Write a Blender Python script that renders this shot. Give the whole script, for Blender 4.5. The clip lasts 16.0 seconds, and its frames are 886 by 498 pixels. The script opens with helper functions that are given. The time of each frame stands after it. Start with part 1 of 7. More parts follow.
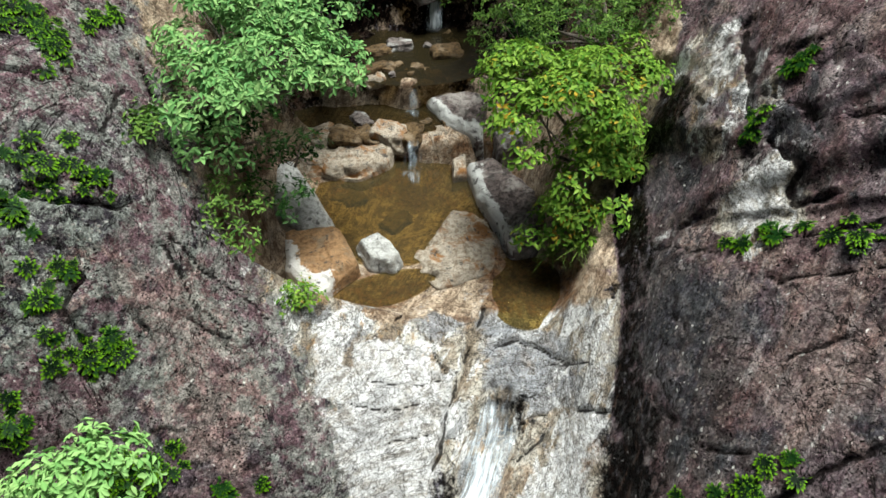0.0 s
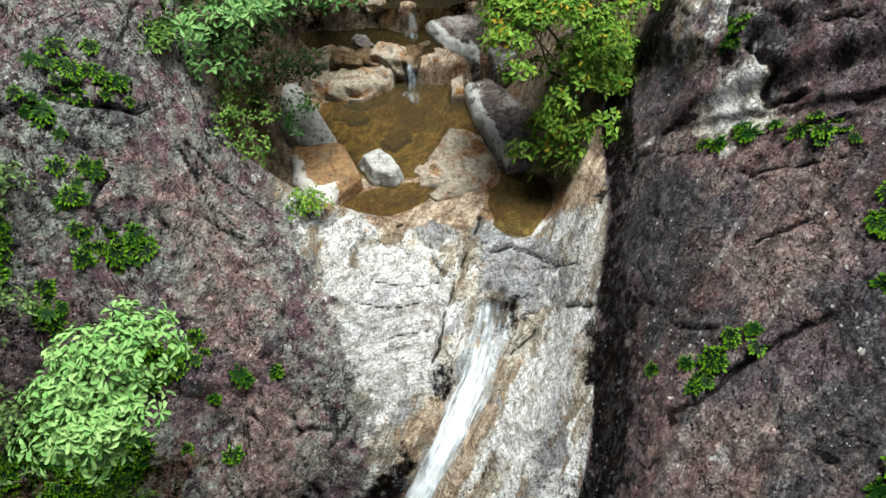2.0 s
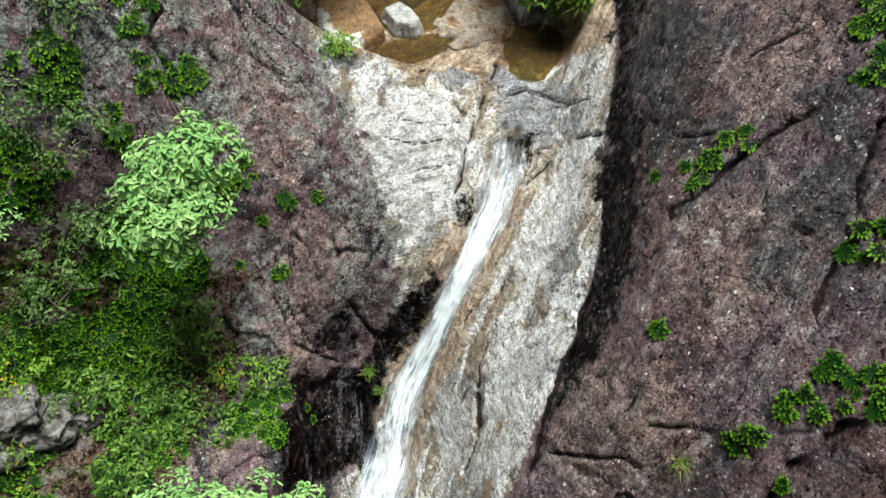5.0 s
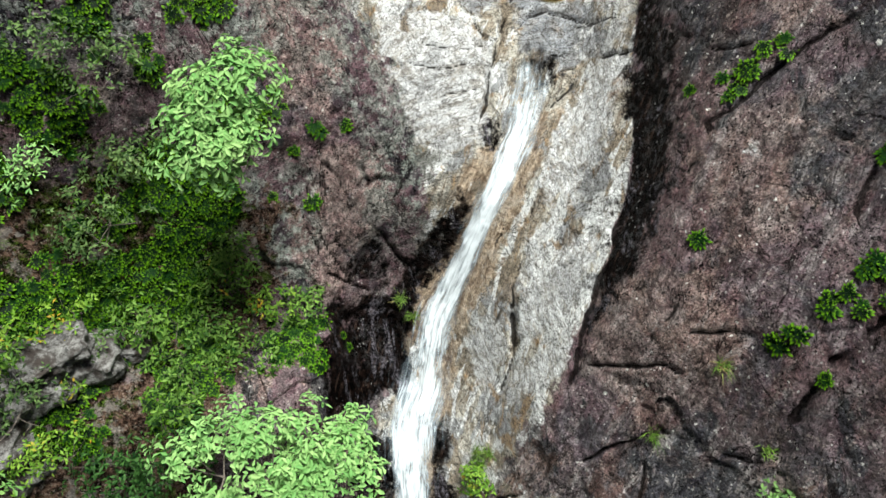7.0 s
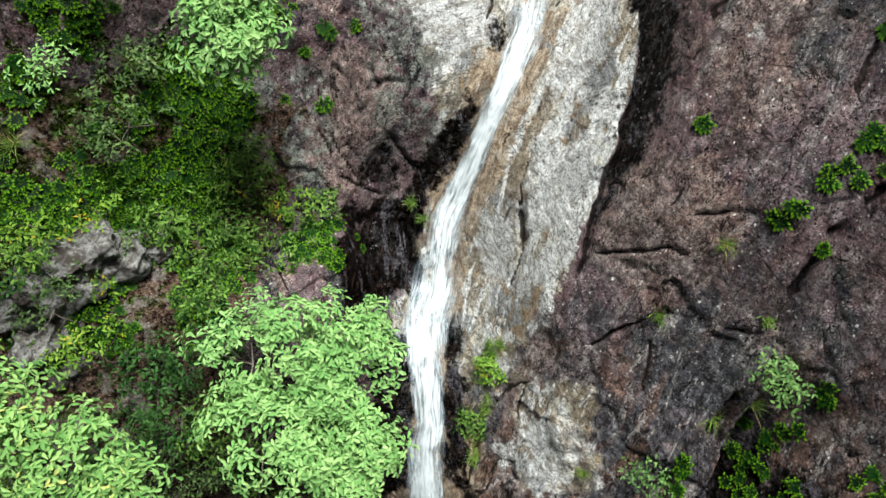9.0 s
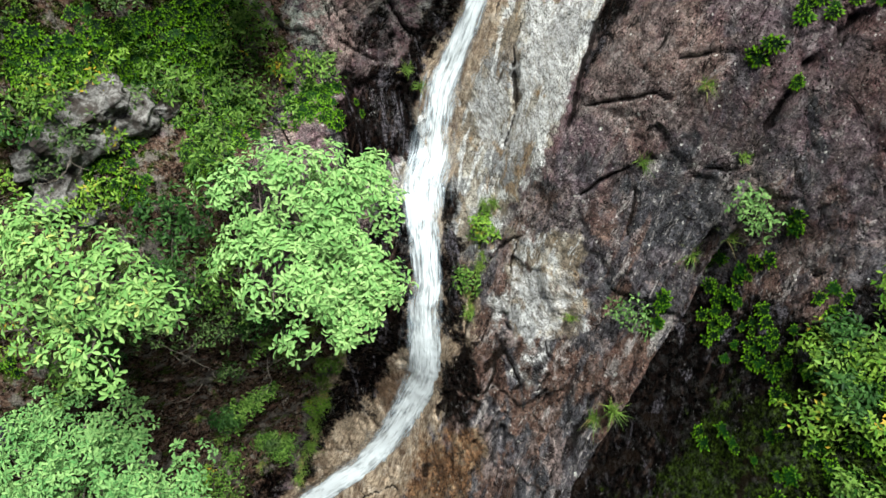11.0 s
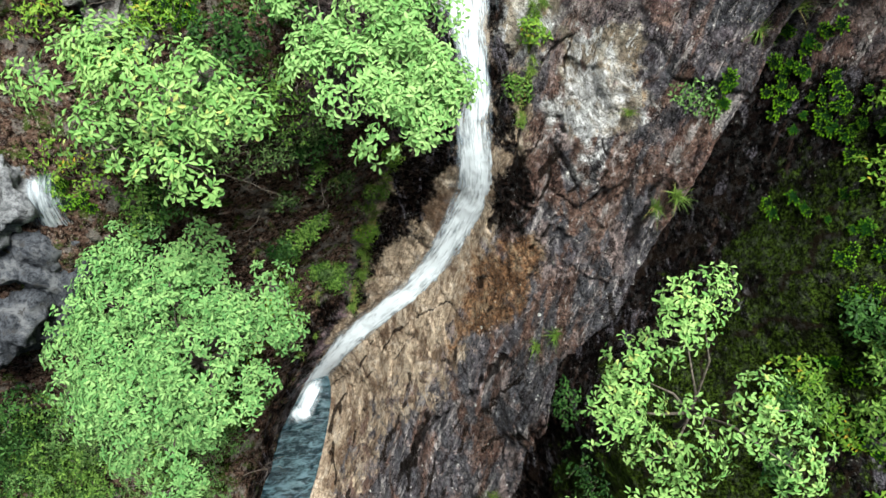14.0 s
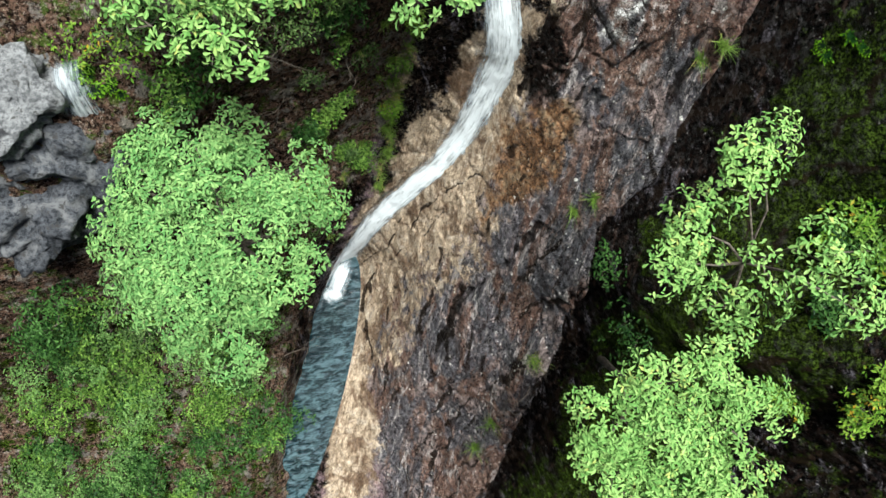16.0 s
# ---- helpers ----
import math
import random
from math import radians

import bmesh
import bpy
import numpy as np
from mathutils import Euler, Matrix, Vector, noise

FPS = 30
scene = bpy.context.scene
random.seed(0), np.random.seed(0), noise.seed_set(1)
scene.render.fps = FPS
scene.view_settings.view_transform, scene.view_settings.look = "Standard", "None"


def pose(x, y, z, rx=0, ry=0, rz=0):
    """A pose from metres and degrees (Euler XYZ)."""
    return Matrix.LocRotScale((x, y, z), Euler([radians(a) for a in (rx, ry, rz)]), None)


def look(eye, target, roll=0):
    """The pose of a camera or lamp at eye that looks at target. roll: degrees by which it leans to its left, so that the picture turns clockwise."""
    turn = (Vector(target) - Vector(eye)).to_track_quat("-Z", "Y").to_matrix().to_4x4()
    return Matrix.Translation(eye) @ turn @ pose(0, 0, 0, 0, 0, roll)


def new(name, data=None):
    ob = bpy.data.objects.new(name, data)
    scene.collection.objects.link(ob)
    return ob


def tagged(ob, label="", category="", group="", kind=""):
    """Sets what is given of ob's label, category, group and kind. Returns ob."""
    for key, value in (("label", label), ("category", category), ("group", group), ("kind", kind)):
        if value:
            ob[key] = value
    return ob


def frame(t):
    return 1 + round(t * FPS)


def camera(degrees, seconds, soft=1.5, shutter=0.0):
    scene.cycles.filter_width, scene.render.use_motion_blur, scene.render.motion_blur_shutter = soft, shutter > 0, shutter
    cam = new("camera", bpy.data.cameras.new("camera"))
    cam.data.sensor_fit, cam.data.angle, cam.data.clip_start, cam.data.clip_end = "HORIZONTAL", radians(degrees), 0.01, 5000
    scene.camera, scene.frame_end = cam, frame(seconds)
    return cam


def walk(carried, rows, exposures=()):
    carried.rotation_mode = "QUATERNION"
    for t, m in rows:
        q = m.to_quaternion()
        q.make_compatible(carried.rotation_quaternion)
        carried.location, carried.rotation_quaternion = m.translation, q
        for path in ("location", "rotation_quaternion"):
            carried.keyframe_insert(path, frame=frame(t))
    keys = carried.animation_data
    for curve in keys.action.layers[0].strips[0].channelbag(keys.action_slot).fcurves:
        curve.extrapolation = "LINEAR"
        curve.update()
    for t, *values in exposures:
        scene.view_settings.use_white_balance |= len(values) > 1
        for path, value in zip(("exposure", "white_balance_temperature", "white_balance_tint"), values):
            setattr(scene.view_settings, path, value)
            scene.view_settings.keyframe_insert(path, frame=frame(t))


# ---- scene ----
cam = camera(62.6, 16.0)
METRES, EYE, TILT, LEAN, TURN = 10.0, 11.5, -45.0, 0.0, 0.0
ROWS = [
    (0.0, 0.0, 0.0, 0.0, -0.0, 0.0, 0.0),
    (0.5, -0.0018, -0.0216, -0.0169, -0.04, -0.95, 0.03),
    (1.0, -0.0027, -0.0412, -0.0338, -0.03, -1.9, 0.06),
    (1.5, 0.0004, -0.0617, -0.0509, -0.01, -2.91, 0.11),
    (2.0, 0.0017, -0.0836, -0.0701, -0.05, -4.03, 0.15),
    (2.5, 0.0069, -0.1064, -0.0888, -0.08, -5.16, 0.19),
    (3.0, 0.0096, -0.1318, -0.1107, -0.08, -6.38, 0.23),
    (3.5, 0.0037, -0.1653, -0.1394, -0.11, -7.49, 0.29),
    (4.0, -0.0116, -0.1962, -0.168, -0.09, -8.58, 0.32),
    (4.5, -0.0276, -0.2174, -0.1872, -0.15, -9.7, 0.45),
    (7.0, -0.142, -0.2517, -0.2244, -2.25, -15.51, 2.49),
    (7.5, -0.1618, -0.2553, -0.2306, -2.86, -16.7, 3.13),
    (8.0, -0.175, -0.2674, -0.2415, -3.27, -17.94, 3.5),
    (8.5, -0.1818, -0.2893, -0.2597, -3.27, -19.2, 3.51),
    (9.0, -0.1844, -0.3149, -0.2829, -3.23, -20.37, 3.52),
    (9.5, -0.1867, -0.3479, -0.3112, -3.28, -21.64, 3.52),
    (12.0, -0.2353, -0.4753, -0.4245, -4.44, -29.08, 4.68),
    (12.5, -0.2789, -0.4859, -0.4358, -5.19, -30.91, 5.27),
    (13.0, -0.3126, -0.492, -0.4459, -5.84, -32.91, 5.85),
    (13.5, -0.3446, -0.4957, -0.4529, -6.49, -34.96, 6.44),
    (14.0, -0.3743, -0.4962, -0.4562, -7.19, -37.08, 7.03),
    (14.5, -0.4011, -0.496, -0.4612, -7.84, -39.37, 7.69),
    (15.0, -0.4253, -0.4956, -0.4659, -8.41, -41.68, 8.25),
    (15.5, -0.4492, -0.4951, -0.4695, -9.04, -44.14, 8.85),
    (16.0, -0.4728, -0.4933, -0.469, -9.7, -46.58, 9.38),
]
walk(cam, [(t, pose(0, 0, EYE, TILT, LEAN, TURN) @ pose(METRES * x, METRES * y, METRES * z, 90 + pitch, roll, yaw)) for t, x, y, z, yaw, pitch, roll in ROWS],
     exposures=[(0.0, 0.80), (8.5, 0.76), (12.0, 0.93), (16.0, 1.0)])

# ---- light ----
world = bpy.data.worlds.new("sky")
scene.world = world
world.use_nodes = True
wn = world.node_tree
wn.nodes.clear()
sky = wn.nodes.new("ShaderNodeTexSky")
sky.sky_type = 'NISHITA'
sky.sun_disc = False
sky.sun_elevation, sky.sun_rotation = radians(77), radians(49)
sky.air_density, sky.dust_density, sky.ozone_density = 1.0, 4.0, 0.6
bg = wn.nodes.new("ShaderNodeBackground")
bg.inputs["Strength"].default_value = 0.018
wo = wn.nodes.new("ShaderNodeOutputWorld")
wn.links.new(sky.outputs[0], bg.inputs[0])
wn.links.new(bg.outputs[0], wo.inputs[0])
sun = new("sun", bpy.data.lights.new("sun", 'SUN'))
sun.data.energy, sun.data.angle, sun.data.color = 5.0, radians(20), (0.955, 1.0, 0.955)
sun.matrix_world = look((0, 0, 40), (-7.0, -6.0, 0))

# ---- material helpers ----


class Nodes:
    """A small wrapper that builds a node material."""

    def __init__(self, name):
        self.mat = bpy.data.materials.new(name)
        self.mat.use_nodes = True
        self.tree = self.mat.node_tree
        self.tree.nodes.clear()
        self.out = self.tree.nodes.new("ShaderNodeOutputMaterial")
        self.geo = self.tree.nodes.new("ShaderNodeNewGeometry")

    def add(self, kind, **sockets):
        node = self.tree.nodes.new(kind)
        for key, value in sockets.items():
            self.put(node.inputs[key.replace("_", " ")], value)
        return node

    def put(self, socket, value):
        if isinstance(value, bpy.types.NodeSocket):
            self.tree.links.new(value, socket)
        else:
            socket.default_value = value

    def at(self, scale=(1, 1, 1), turn=(0, 0, 0)):
        m = self.tree.nodes.new("ShaderNodeMapping")
        self.put(m.inputs["Vector"], self.geo.outputs["Position"])
        m.inputs["Scale"].default_value = scale
        m.inputs["Rotation"].default_value = [radians(a) for a in turn]
        return m.outputs[0]

    def aligned(self, along, up, scale):
        """Places told along a line, across it and out of the slope."""
        along, up = Vector(along).normalized(), Vector(up).normalized()
        out = self.tree.nodes.new("ShaderNodeCombineXYZ")
        for k, (way, size) in enumerate(zip((along, up.cross(along), up), scale)):
            d = self.tree.nodes.new("ShaderNodeVectorMath")
            d.operation = 'DOT_PRODUCT'
            self.put(d.inputs[0], self.geo.outputs["Position"])
            d.inputs[1].default_value = way * size
            self.put(out.inputs[k], d.outputs["Value"])
        return out.outputs[0]

    def noise(self, scale, detail=4.0, rough=0.55, vector=None, warp=0.0):
        n = self.add("ShaderNodeTexNoise", Scale=scale, Detail=detail, Roughness=rough, Distortion=warp)
        self.put(n.inputs["Vector"], vector if vector is not None else self.geo.outputs["Position"])
        return n.outputs["Fac"]

    def cells(self, scale, feature='F1', vector=None, out="Distance"):
        n = self.tree.nodes.new("ShaderNodeTexVoronoi")
        n.feature = feature
        n.inputs["Scale"].default_value = scale
        self.put(n.inputs["Vector"], vector if vector is not None else self.geo.outputs["Position"])
        return n.outputs[out]

    def ramp(self, value, low, high, a=0.0, b=1.0):
        n = self.tree.nodes.new("ShaderNodeMapRange")
        n.interpolation_type = 'SMOOTHSTEP'
        self.put(n.inputs["Value"], value)
        n.inputs["From Min"].default_value, n.inputs["From Max"].default_value = low, high
        n.inputs["To Min"].default_value, n.inputs["To Max"].default_value = a, b
        return n.outputs[0]

    def math(self, kind, a, b=0.0):
        n = self.tree.nodes.new("ShaderNodeMath")
        n.operation = kind
        self.put(n.inputs[0], a)
        self.put(n.inputs[1], b)
        return n.outputs[0]

    def mix(self, fac, a, b):
        n = self.tree.nodes.new("ShaderNodeMix")
        n.data_type = 'RGBA'
        self.put(n.inputs[0], fac)
        for socket, v in ((n.inputs[6], a), (n.inputs[7], b)):
            self.put(socket, v if isinstance(v, bpy.types.NodeSocket) else (*v, 1.0))
        return n.outputs[2]

    def mask(self, name):
        n = self.tree.nodes.new("ShaderNodeAttribute")
        n.attribute_name = name
        return n.outputs["Fac"]

    def bump(self, height, strength, distance, normal=None):
        n = self.add("ShaderNodeBump", Strength=strength, Distance=distance, Height=height)
        if normal is not None:
            self.put(n.inputs["Normal"], normal)
        return n.outputs[0]

    def surface(self, **sockets):
        b = self.add("ShaderNodeBsdfPrincipled", **sockets)
        self.put(self.out.inputs[0], b.outputs[0])
        return self.mat


def rock_material():
    n = Nodes("gorge rock")
    grain = n.noise(8.0, 9.0, 0.75)
    speck = n.noise(30.0, 4.0, 0.80)
    fleck = n.noise(17.0, 6.0, 0.82)
    blotch = n.noise(0.8, 6.0, 0.65, warp=0.6)
    patch = n.noise(2.4, 7.0, 0.70)
    streak = n.noise(2.6, 8.0, 0.74, n.at((3.0, 0.8, 0.40), (0, 28, 20)))
    slant = n.noise(3.2, 8.0, 0.74, n.at((1.0, 0.35, 2.6), (0, -40, 15)))
    flow = n.noise(2.6, 9.0, 0.74, n.aligned((-0.45, -0.77, -0.45), (0, -0.5, 0.866), (0.30, 1.7, 1.0)), 0.5)
    flow_fine = n.noise(6.5, 7.0, 0.76, n.aligned((-0.45, -0.77, -0.45), (0, -0.5, 0.866), (0.22, 1.6, 1.0)), 0.3)
    mottle = n.noise(4.4, 9.0, 0.74, warp=0.4)
    edge = n.noise(2.2, 10.0, 0.76)
    ragged = n.add("ShaderNodeVectorMath")
    ragged.operation = 'MULTIPLY_ADD'
    wander = n.tree.nodes.new("ShaderNodeTexNoise")
    wander.inputs["Scale"].default_value, wander.inputs["Detail"].default_value = 14.0, 3.0
    n.put(wander.inputs["Vector"], n.geo.outputs["Position"])
    n.put(ragged.inputs[0], wander.outputs["Color"])
    ragged.inputs[1].default_value = (0.09, 0.09, 0.09)
    n.put(ragged.inputs[2], n.geo.outputs["Position"])
    ragged = ragged.outputs[0]

    def crack(scale, width, vector, warp=0.7):
        d = n.math('ABSOLUTE', n.math('SUBTRACT', n.noise(scale, 5.0, 0.6, vector, warp), 0.5))
        return n.ramp(d, 0.0, width, 1.0, 0.0)
    shard = n.cells(21.0, vector=ragged, out="Color")
    chip = n.cells(7.0, vector=ragged, out="Color")
    joints = n.math('MAXIMUM', crack(1.1, 0.010, n.at((1.3, 0.6, 0.6), (0, 20, 10))), crack(1.7, 0.007, n.at((0.6, 0.9, 1.6), (25, 0, 40))))
    # purple-brown wall rock: mauve matrix, broad fields of slate and dusty pink, wet dark runs
    fall = n.aligned((0.12, -0.85, -0.5), (0, -0.5, 0.866), (0.34, 1.5, 1.0))
    wall = n.mix(n.ramp(grain, 0.40, 0.60), (0.140, 0.090, 0.103), (0.206, 0.140, 0.152))
    slate = n.ramp(n.noise(0.50, 7.0, 0.62, warp=1.2), 0.49, 0.56, 0.0, 0.6)
    wall = n.mix(slate, wall, n.mix(n.ramp(grain, 0.40, 0.60), (0.042, 0.042, 0.052), (0.092, 0.088, 0.103)))
    dusty = n.math('MULTIPLY', n.ramp(n.noise(0.7, 8.0, 0.68, n.at((1, 1, 1), (40, 0, 60)), 0.5), 0.55, 0.60), n.ramp(speck, 0.40, 0.56, 0.2, 0.85))
    wall = n.mix(dusty, wall, (0.300, 0.222, 0.196))
    wall = n.mix(n.ramp(n.noise(0.75, 7.0, 0.66, n.at((1, 1, 1), (70, 20, 10)), 0.8), 0.54, 0.60, 0.0, 0.5), wall, (0.110, 0.062, 0.060))
    seep = n.math('MULTIPLY', n.ramp(n.noise(1.1, 8.0, 0.68, fall, 0.4), 0.56, 0.60), 0.9)
    wall = n.mix(seep, wall, n.mix(n.ramp(grain, 0.4, 0.6), (0.016, 0.016, 0.021), (0.050, 0.049, 0.058)))
    grey = n.mix(n.ramp(grain, 0.40, 0.60), (0.030, 0.031, 0.040), (0.088, 0.088, 0.102))
    liver = n.mix(n.ramp(grain, 0.40, 0.60), (0.185, 0.125, 0.118), (0.320, 0.238, 0.218))

    def zone(name, soft=0.12, wobble=2.4):
        shifted = n.math('ADD', n.mask(name), n.math('MULTIPLY', n.math('SUBTRACT', edge, 0.5), wobble))
        return n.math('MULTIPLY', n.ramp(shifted, 0.5 - soft, 0.5 + soft), n.ramp(n.mask(name), 0.02, 0.15))
    wall = n.mix(n.math('MULTIPLY', zone("liver", 0.2), 0.85), wall, liver)
    wall = n.mix(n.math('MULTIPLY', zone("grey", 0.2), 0.85), wall, grey)
    wall = n.mix(n.ramp(slant, 0.60, 0.64, 0.0, 0.7), wall, (0.030, 0.024, 0.024))
    wall = n.mix(n.math('MULTIPLY', n.mask("lichen"), n.ramp(n.noise(3.6, 9.0, 0.82), 0.47, 0.52, 0.0, 0.9)), wall, (0.270, 0.290, 0.262))
    run = n.math('MULTIPLY', n.ramp(n.mask("run"), 0.0, 1.0, 0.35, 1.0), 0.8)
    ridge = n.mix(n.ramp(n.noise(0.75, 7.0, 0.68, n.aligned((-0.45, -0.77, -0.45), (0, -0.5, 0.866), (0.5, 1.3, 1.0)), 0.8), 0.49, 0.56), n.mix(n.ramp(grain, 0.4, 0.6), (0.050, 0.051, 0.060), (0.150, 0.148, 0.160)), n.mix(n.ramp(grain, 0.4, 0.6), (0.105, 0.058, 0.042), (0.205, 0.135, 0.105)))
    ridge = n.mix(n.ramp(n.noise(0.9, 8.0, 0.70, n.at((1, 1, 1), (0, 40, 30)), 0.8), 0.54, 0.60, 0.0, 0.8), ridge, (0.300, 0.240, 0.225))
    wall = n.mix(n.math('MULTIPLY', n.mask("run"), 0.85), wall, ridge)
    wall = n.mix(n.math('MULTIPLY', n.ramp(flow, 0.56, 0.60), run), wall, (0.370, 0.340, 0.330))
    wall = n.mix(n.math('MULTIPLY', n.ramp(flow_fine, 0.57, 0.60), run), wall, (0.014, 0.012, 0.013))
    wall = n.mix(n.math('MULTIPLY', n.ramp(flow, 0.40, 0.44, 1.0, 0.0), run), wall, (0.034, 0.020, 0.018))
    crystals = n.math('MULTIPLY', n.ramp(n.cells(12.0, vector=ragged), 0.20, 0.28, 1.0, 0.0), n.ramp(n.noise(1.9, 5.0), 0.46, 0.56, 0.0, 0.40))
    wall = n.mix(crystals, wall, (0.400, 0.350, 0.310))
    wall = n.mix(n.ramp(fleck, 0.38, 0.41, 0.85, 0.0), wall, (0.016, 0.013, 0.014))
    wall = n.mix(n.ramp(fleck, 0.61, 0.64, 0.0, 0.45), wall, (0.420, 0.370, 0.340))
    # weathered slab, beige and grey, with its white quartz
    veins = n.math('MAXIMUM', n.math('MAXIMUM', crack(0.9, 0.008, n.at((1.5, 1.0, 0.6), (0, 24, 0))), crack(2.3, 0.018, n.at((0.5, 1.0, 2.6), (0, -16, 0)))), n.math('MAXIMUM', crack(4.1, 0.016, n.at((1.6, 1.0, 0.7), (0, 24, 0))), crack(6.0, 0.014, n.at((0.6, 1.0, 2.2), (0, -24, 0)))))
    foliation = n.noise(3.4, 6.0, 0.64, n.at((0.7, 1.6, 5.0), (0, -14, 0)), 0.3)
    lines = n.noise(5.0, 6.0, 0.66, n.at((0.35, 0.8, 3.2), (0, -14, 0)), 0.3)
    down = n.aligned((-0.42, -0.78, -0.46), (0, -0.5, 0.866), (0.28, 1.3, 1.0))
    sheet = n.noise(1.9, 7.0, 0.62, down, 0.5)
    slab = n.mix(n.ramp(n.noise(1.7, 7.0, 0.62, n.aligned((-0.42, -0.78, -0.46), (0, -0.5, 0.866), (0.6, 1.2, 1.0)), 0.6), 0.43, 0.57), (0.245, 0.202, 0.155), (0.435, 0.405, 0.355))
    slab = n.mix(n.ramp(n.noise(1.0, 6.0, 0.58, warp=0.8), 0.51, 0.57, 0.0, 0.75), slab, (0.270, 0.282, 0.304))
    slab = n.mix(n.ramp(sheet, 0.515, 0.540, 0.0, 0.9), slab, (0.560, 0.557, 0.553))
    slab = n.mix(n.ramp(sheet, 0.40, 0.425, 0.8, 0.0), slab, (0.205, 0.165, 0.130))
    slab = n.mix(n.ramp(n.noise(1.6, 6.0, 0.64, n.at((2.2, 1, 0.5), (0, 20, 0)), 0.5), 0.56, 0.64, 0.0, 0.75), slab, (0.300, 0.195, 0.100))
    slab = n.mix(n.math('MULTIPLY', zone("grey", 0.2), 0.8), slab, n.mix(n.ramp(foliation, 0.40, 0.60), (0.185, 0.192, 0.210), (0.320, 0.326, 0.345)))
    slab = n.mix(n.ramp(foliation, 0.60, 0.63, 0.0, 0.65), slab, (0.120, 0.105, 0.090))
    slab = n.mix(n.math('MULTIPLY', n.mask("lichen"), n.ramp(n.noise(3.6, 9.0, 0.78), 0.47, 0.52, 0.0, 0.9)), slab, (0.160, 0.158, 0.140))
    slab = n.mix(n.ramp(fleck, 0.35, 0.38, 0.45, 0.0), slab, (0.080, 0.070, 0.060))
    slab = n.mix(n.math('MULTIPLY', veins, 0.9), slab, (0.055, 0.048, 0.040))
    white = n.mix(n.ramp(lines, 0.38, 0.56), (0.360, 0.342, 0.320), (0.505, 0.502, 0.502))
    white = n.mix(n.ramp(n.noise(1.3, 6.0, 0.60, warp=0.6), 0.53, 0.60, 0.0, 0.6), white, (0.330, 0.328, 0.330))
    white = n.mix(n.ramp(foliation, 0.585, 0.62, 0.0, 0.75), white, (0.240, 0.222, 0.205))
    white = n.mix(n.ramp(fleck, 0.34, 0.37, 0.4, 0.0), white, (0.150, 0.140, 0.125))
    white = n.mix(n.math('MULTIPLY', veins, 0.85), white, (0.10, 0.09, 0.08))
    # tan water-polished rock
    tan = n.mix(n.ramp(n.math('ADD', n.math('MULTIPLY', flow, 0.5), n.math('MULTIPLY', flow_fine, 0.5)), 0.42, 0.56), (0.190, 0.140, 0.100), (0.420, 0.340, 0.258))
    tan = n.mix(n.ramp(patch, 0.52, 0.62, 0.0, 0.7), tan, (0.45, 0.39, 0.325))
    tan = n.mix(n.ramp(blotch, 0.52, 0.62, 0.0, 0.75), tan, (0.110, 0.066, 0.042))
    tan = n.mix(n.ramp(fleck, 0.35, 0.43, 0.7, 0.0), tan, (0.035, 0.024, 0.016))
    tan = n.mix(n.math('MULTIPLY', veins, 0.6), tan, (0.045, 0.030, 0.018))
    # rust, soil, near-black for wet rock and painted shade alike, moss film
    rust = n.mix(n.ramp(grain, 0.38, 0.62), (0.075, 0.040, 0.022), (0.260, 0.155, 0.085))
    rust = n.mix(n.ramp(patch, 0.50, 0.60, 0.0, 0.6), rust, (0.28, 0.22, 0.15))
    rust = n.mix(n.ramp(fleck, 0.38, 0.45, 0.8, 0.0), rust, (0.030, 0.016, 0.008))
    soil = n.mix(n.ramp(grain, 0.42, 0.58), (0.014, 0.009, 0.007), (0.140, 0.090, 0.067))
    soil = n.mix(n.ramp(n.noise(1.8, 7.0, 0.74), 0.53, 0.58, 0.0, 0.8), soil, (0.185, 0.170, 0.155))
    soil = n.mix(n.ramp(n.noise(2.6, 8.0, 0.78, n.at((1, 1, 1), (10, 50, 20))), 0.54, 0.59, 0.0, 0.85), soil, (0.060, 0.098, 0.016))
    soil = n.mix(n.ramp(fleck, 0.56, 0.61, 0.0, 0.7), soil, (0.300, 0.260, 0.225))
    soil = n.mix(n.ramp(fleck, 0.39, 0.44, 0.8, 0.0), soil, (0.008, 0.005, 0.004))
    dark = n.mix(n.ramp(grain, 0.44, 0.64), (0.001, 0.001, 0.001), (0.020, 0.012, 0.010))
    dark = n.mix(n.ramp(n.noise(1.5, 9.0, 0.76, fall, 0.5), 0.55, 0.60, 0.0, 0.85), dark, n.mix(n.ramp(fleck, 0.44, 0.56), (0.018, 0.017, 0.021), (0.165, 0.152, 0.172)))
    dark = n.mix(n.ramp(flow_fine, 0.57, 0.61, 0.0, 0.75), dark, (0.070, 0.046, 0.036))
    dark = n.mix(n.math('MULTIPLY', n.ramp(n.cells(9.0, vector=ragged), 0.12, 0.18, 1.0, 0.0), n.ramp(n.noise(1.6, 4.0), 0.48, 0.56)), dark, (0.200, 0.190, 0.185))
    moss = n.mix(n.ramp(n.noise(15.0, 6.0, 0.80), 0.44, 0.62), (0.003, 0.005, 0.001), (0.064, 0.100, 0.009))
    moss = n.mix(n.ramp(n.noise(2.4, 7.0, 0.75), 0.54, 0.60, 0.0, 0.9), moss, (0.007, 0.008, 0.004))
    colour = wall
    colour = n.mix(zone("pale"), colour, slab)
    colour = n.mix(zone("tan"), colour, tan)
    colour = n.mix(zone("white", 0.16), colour, white)
    colour = n.mix(zone("rust", 0.2), colour, rust)
    colour = n.mix(zone("soil"), colour, soil)
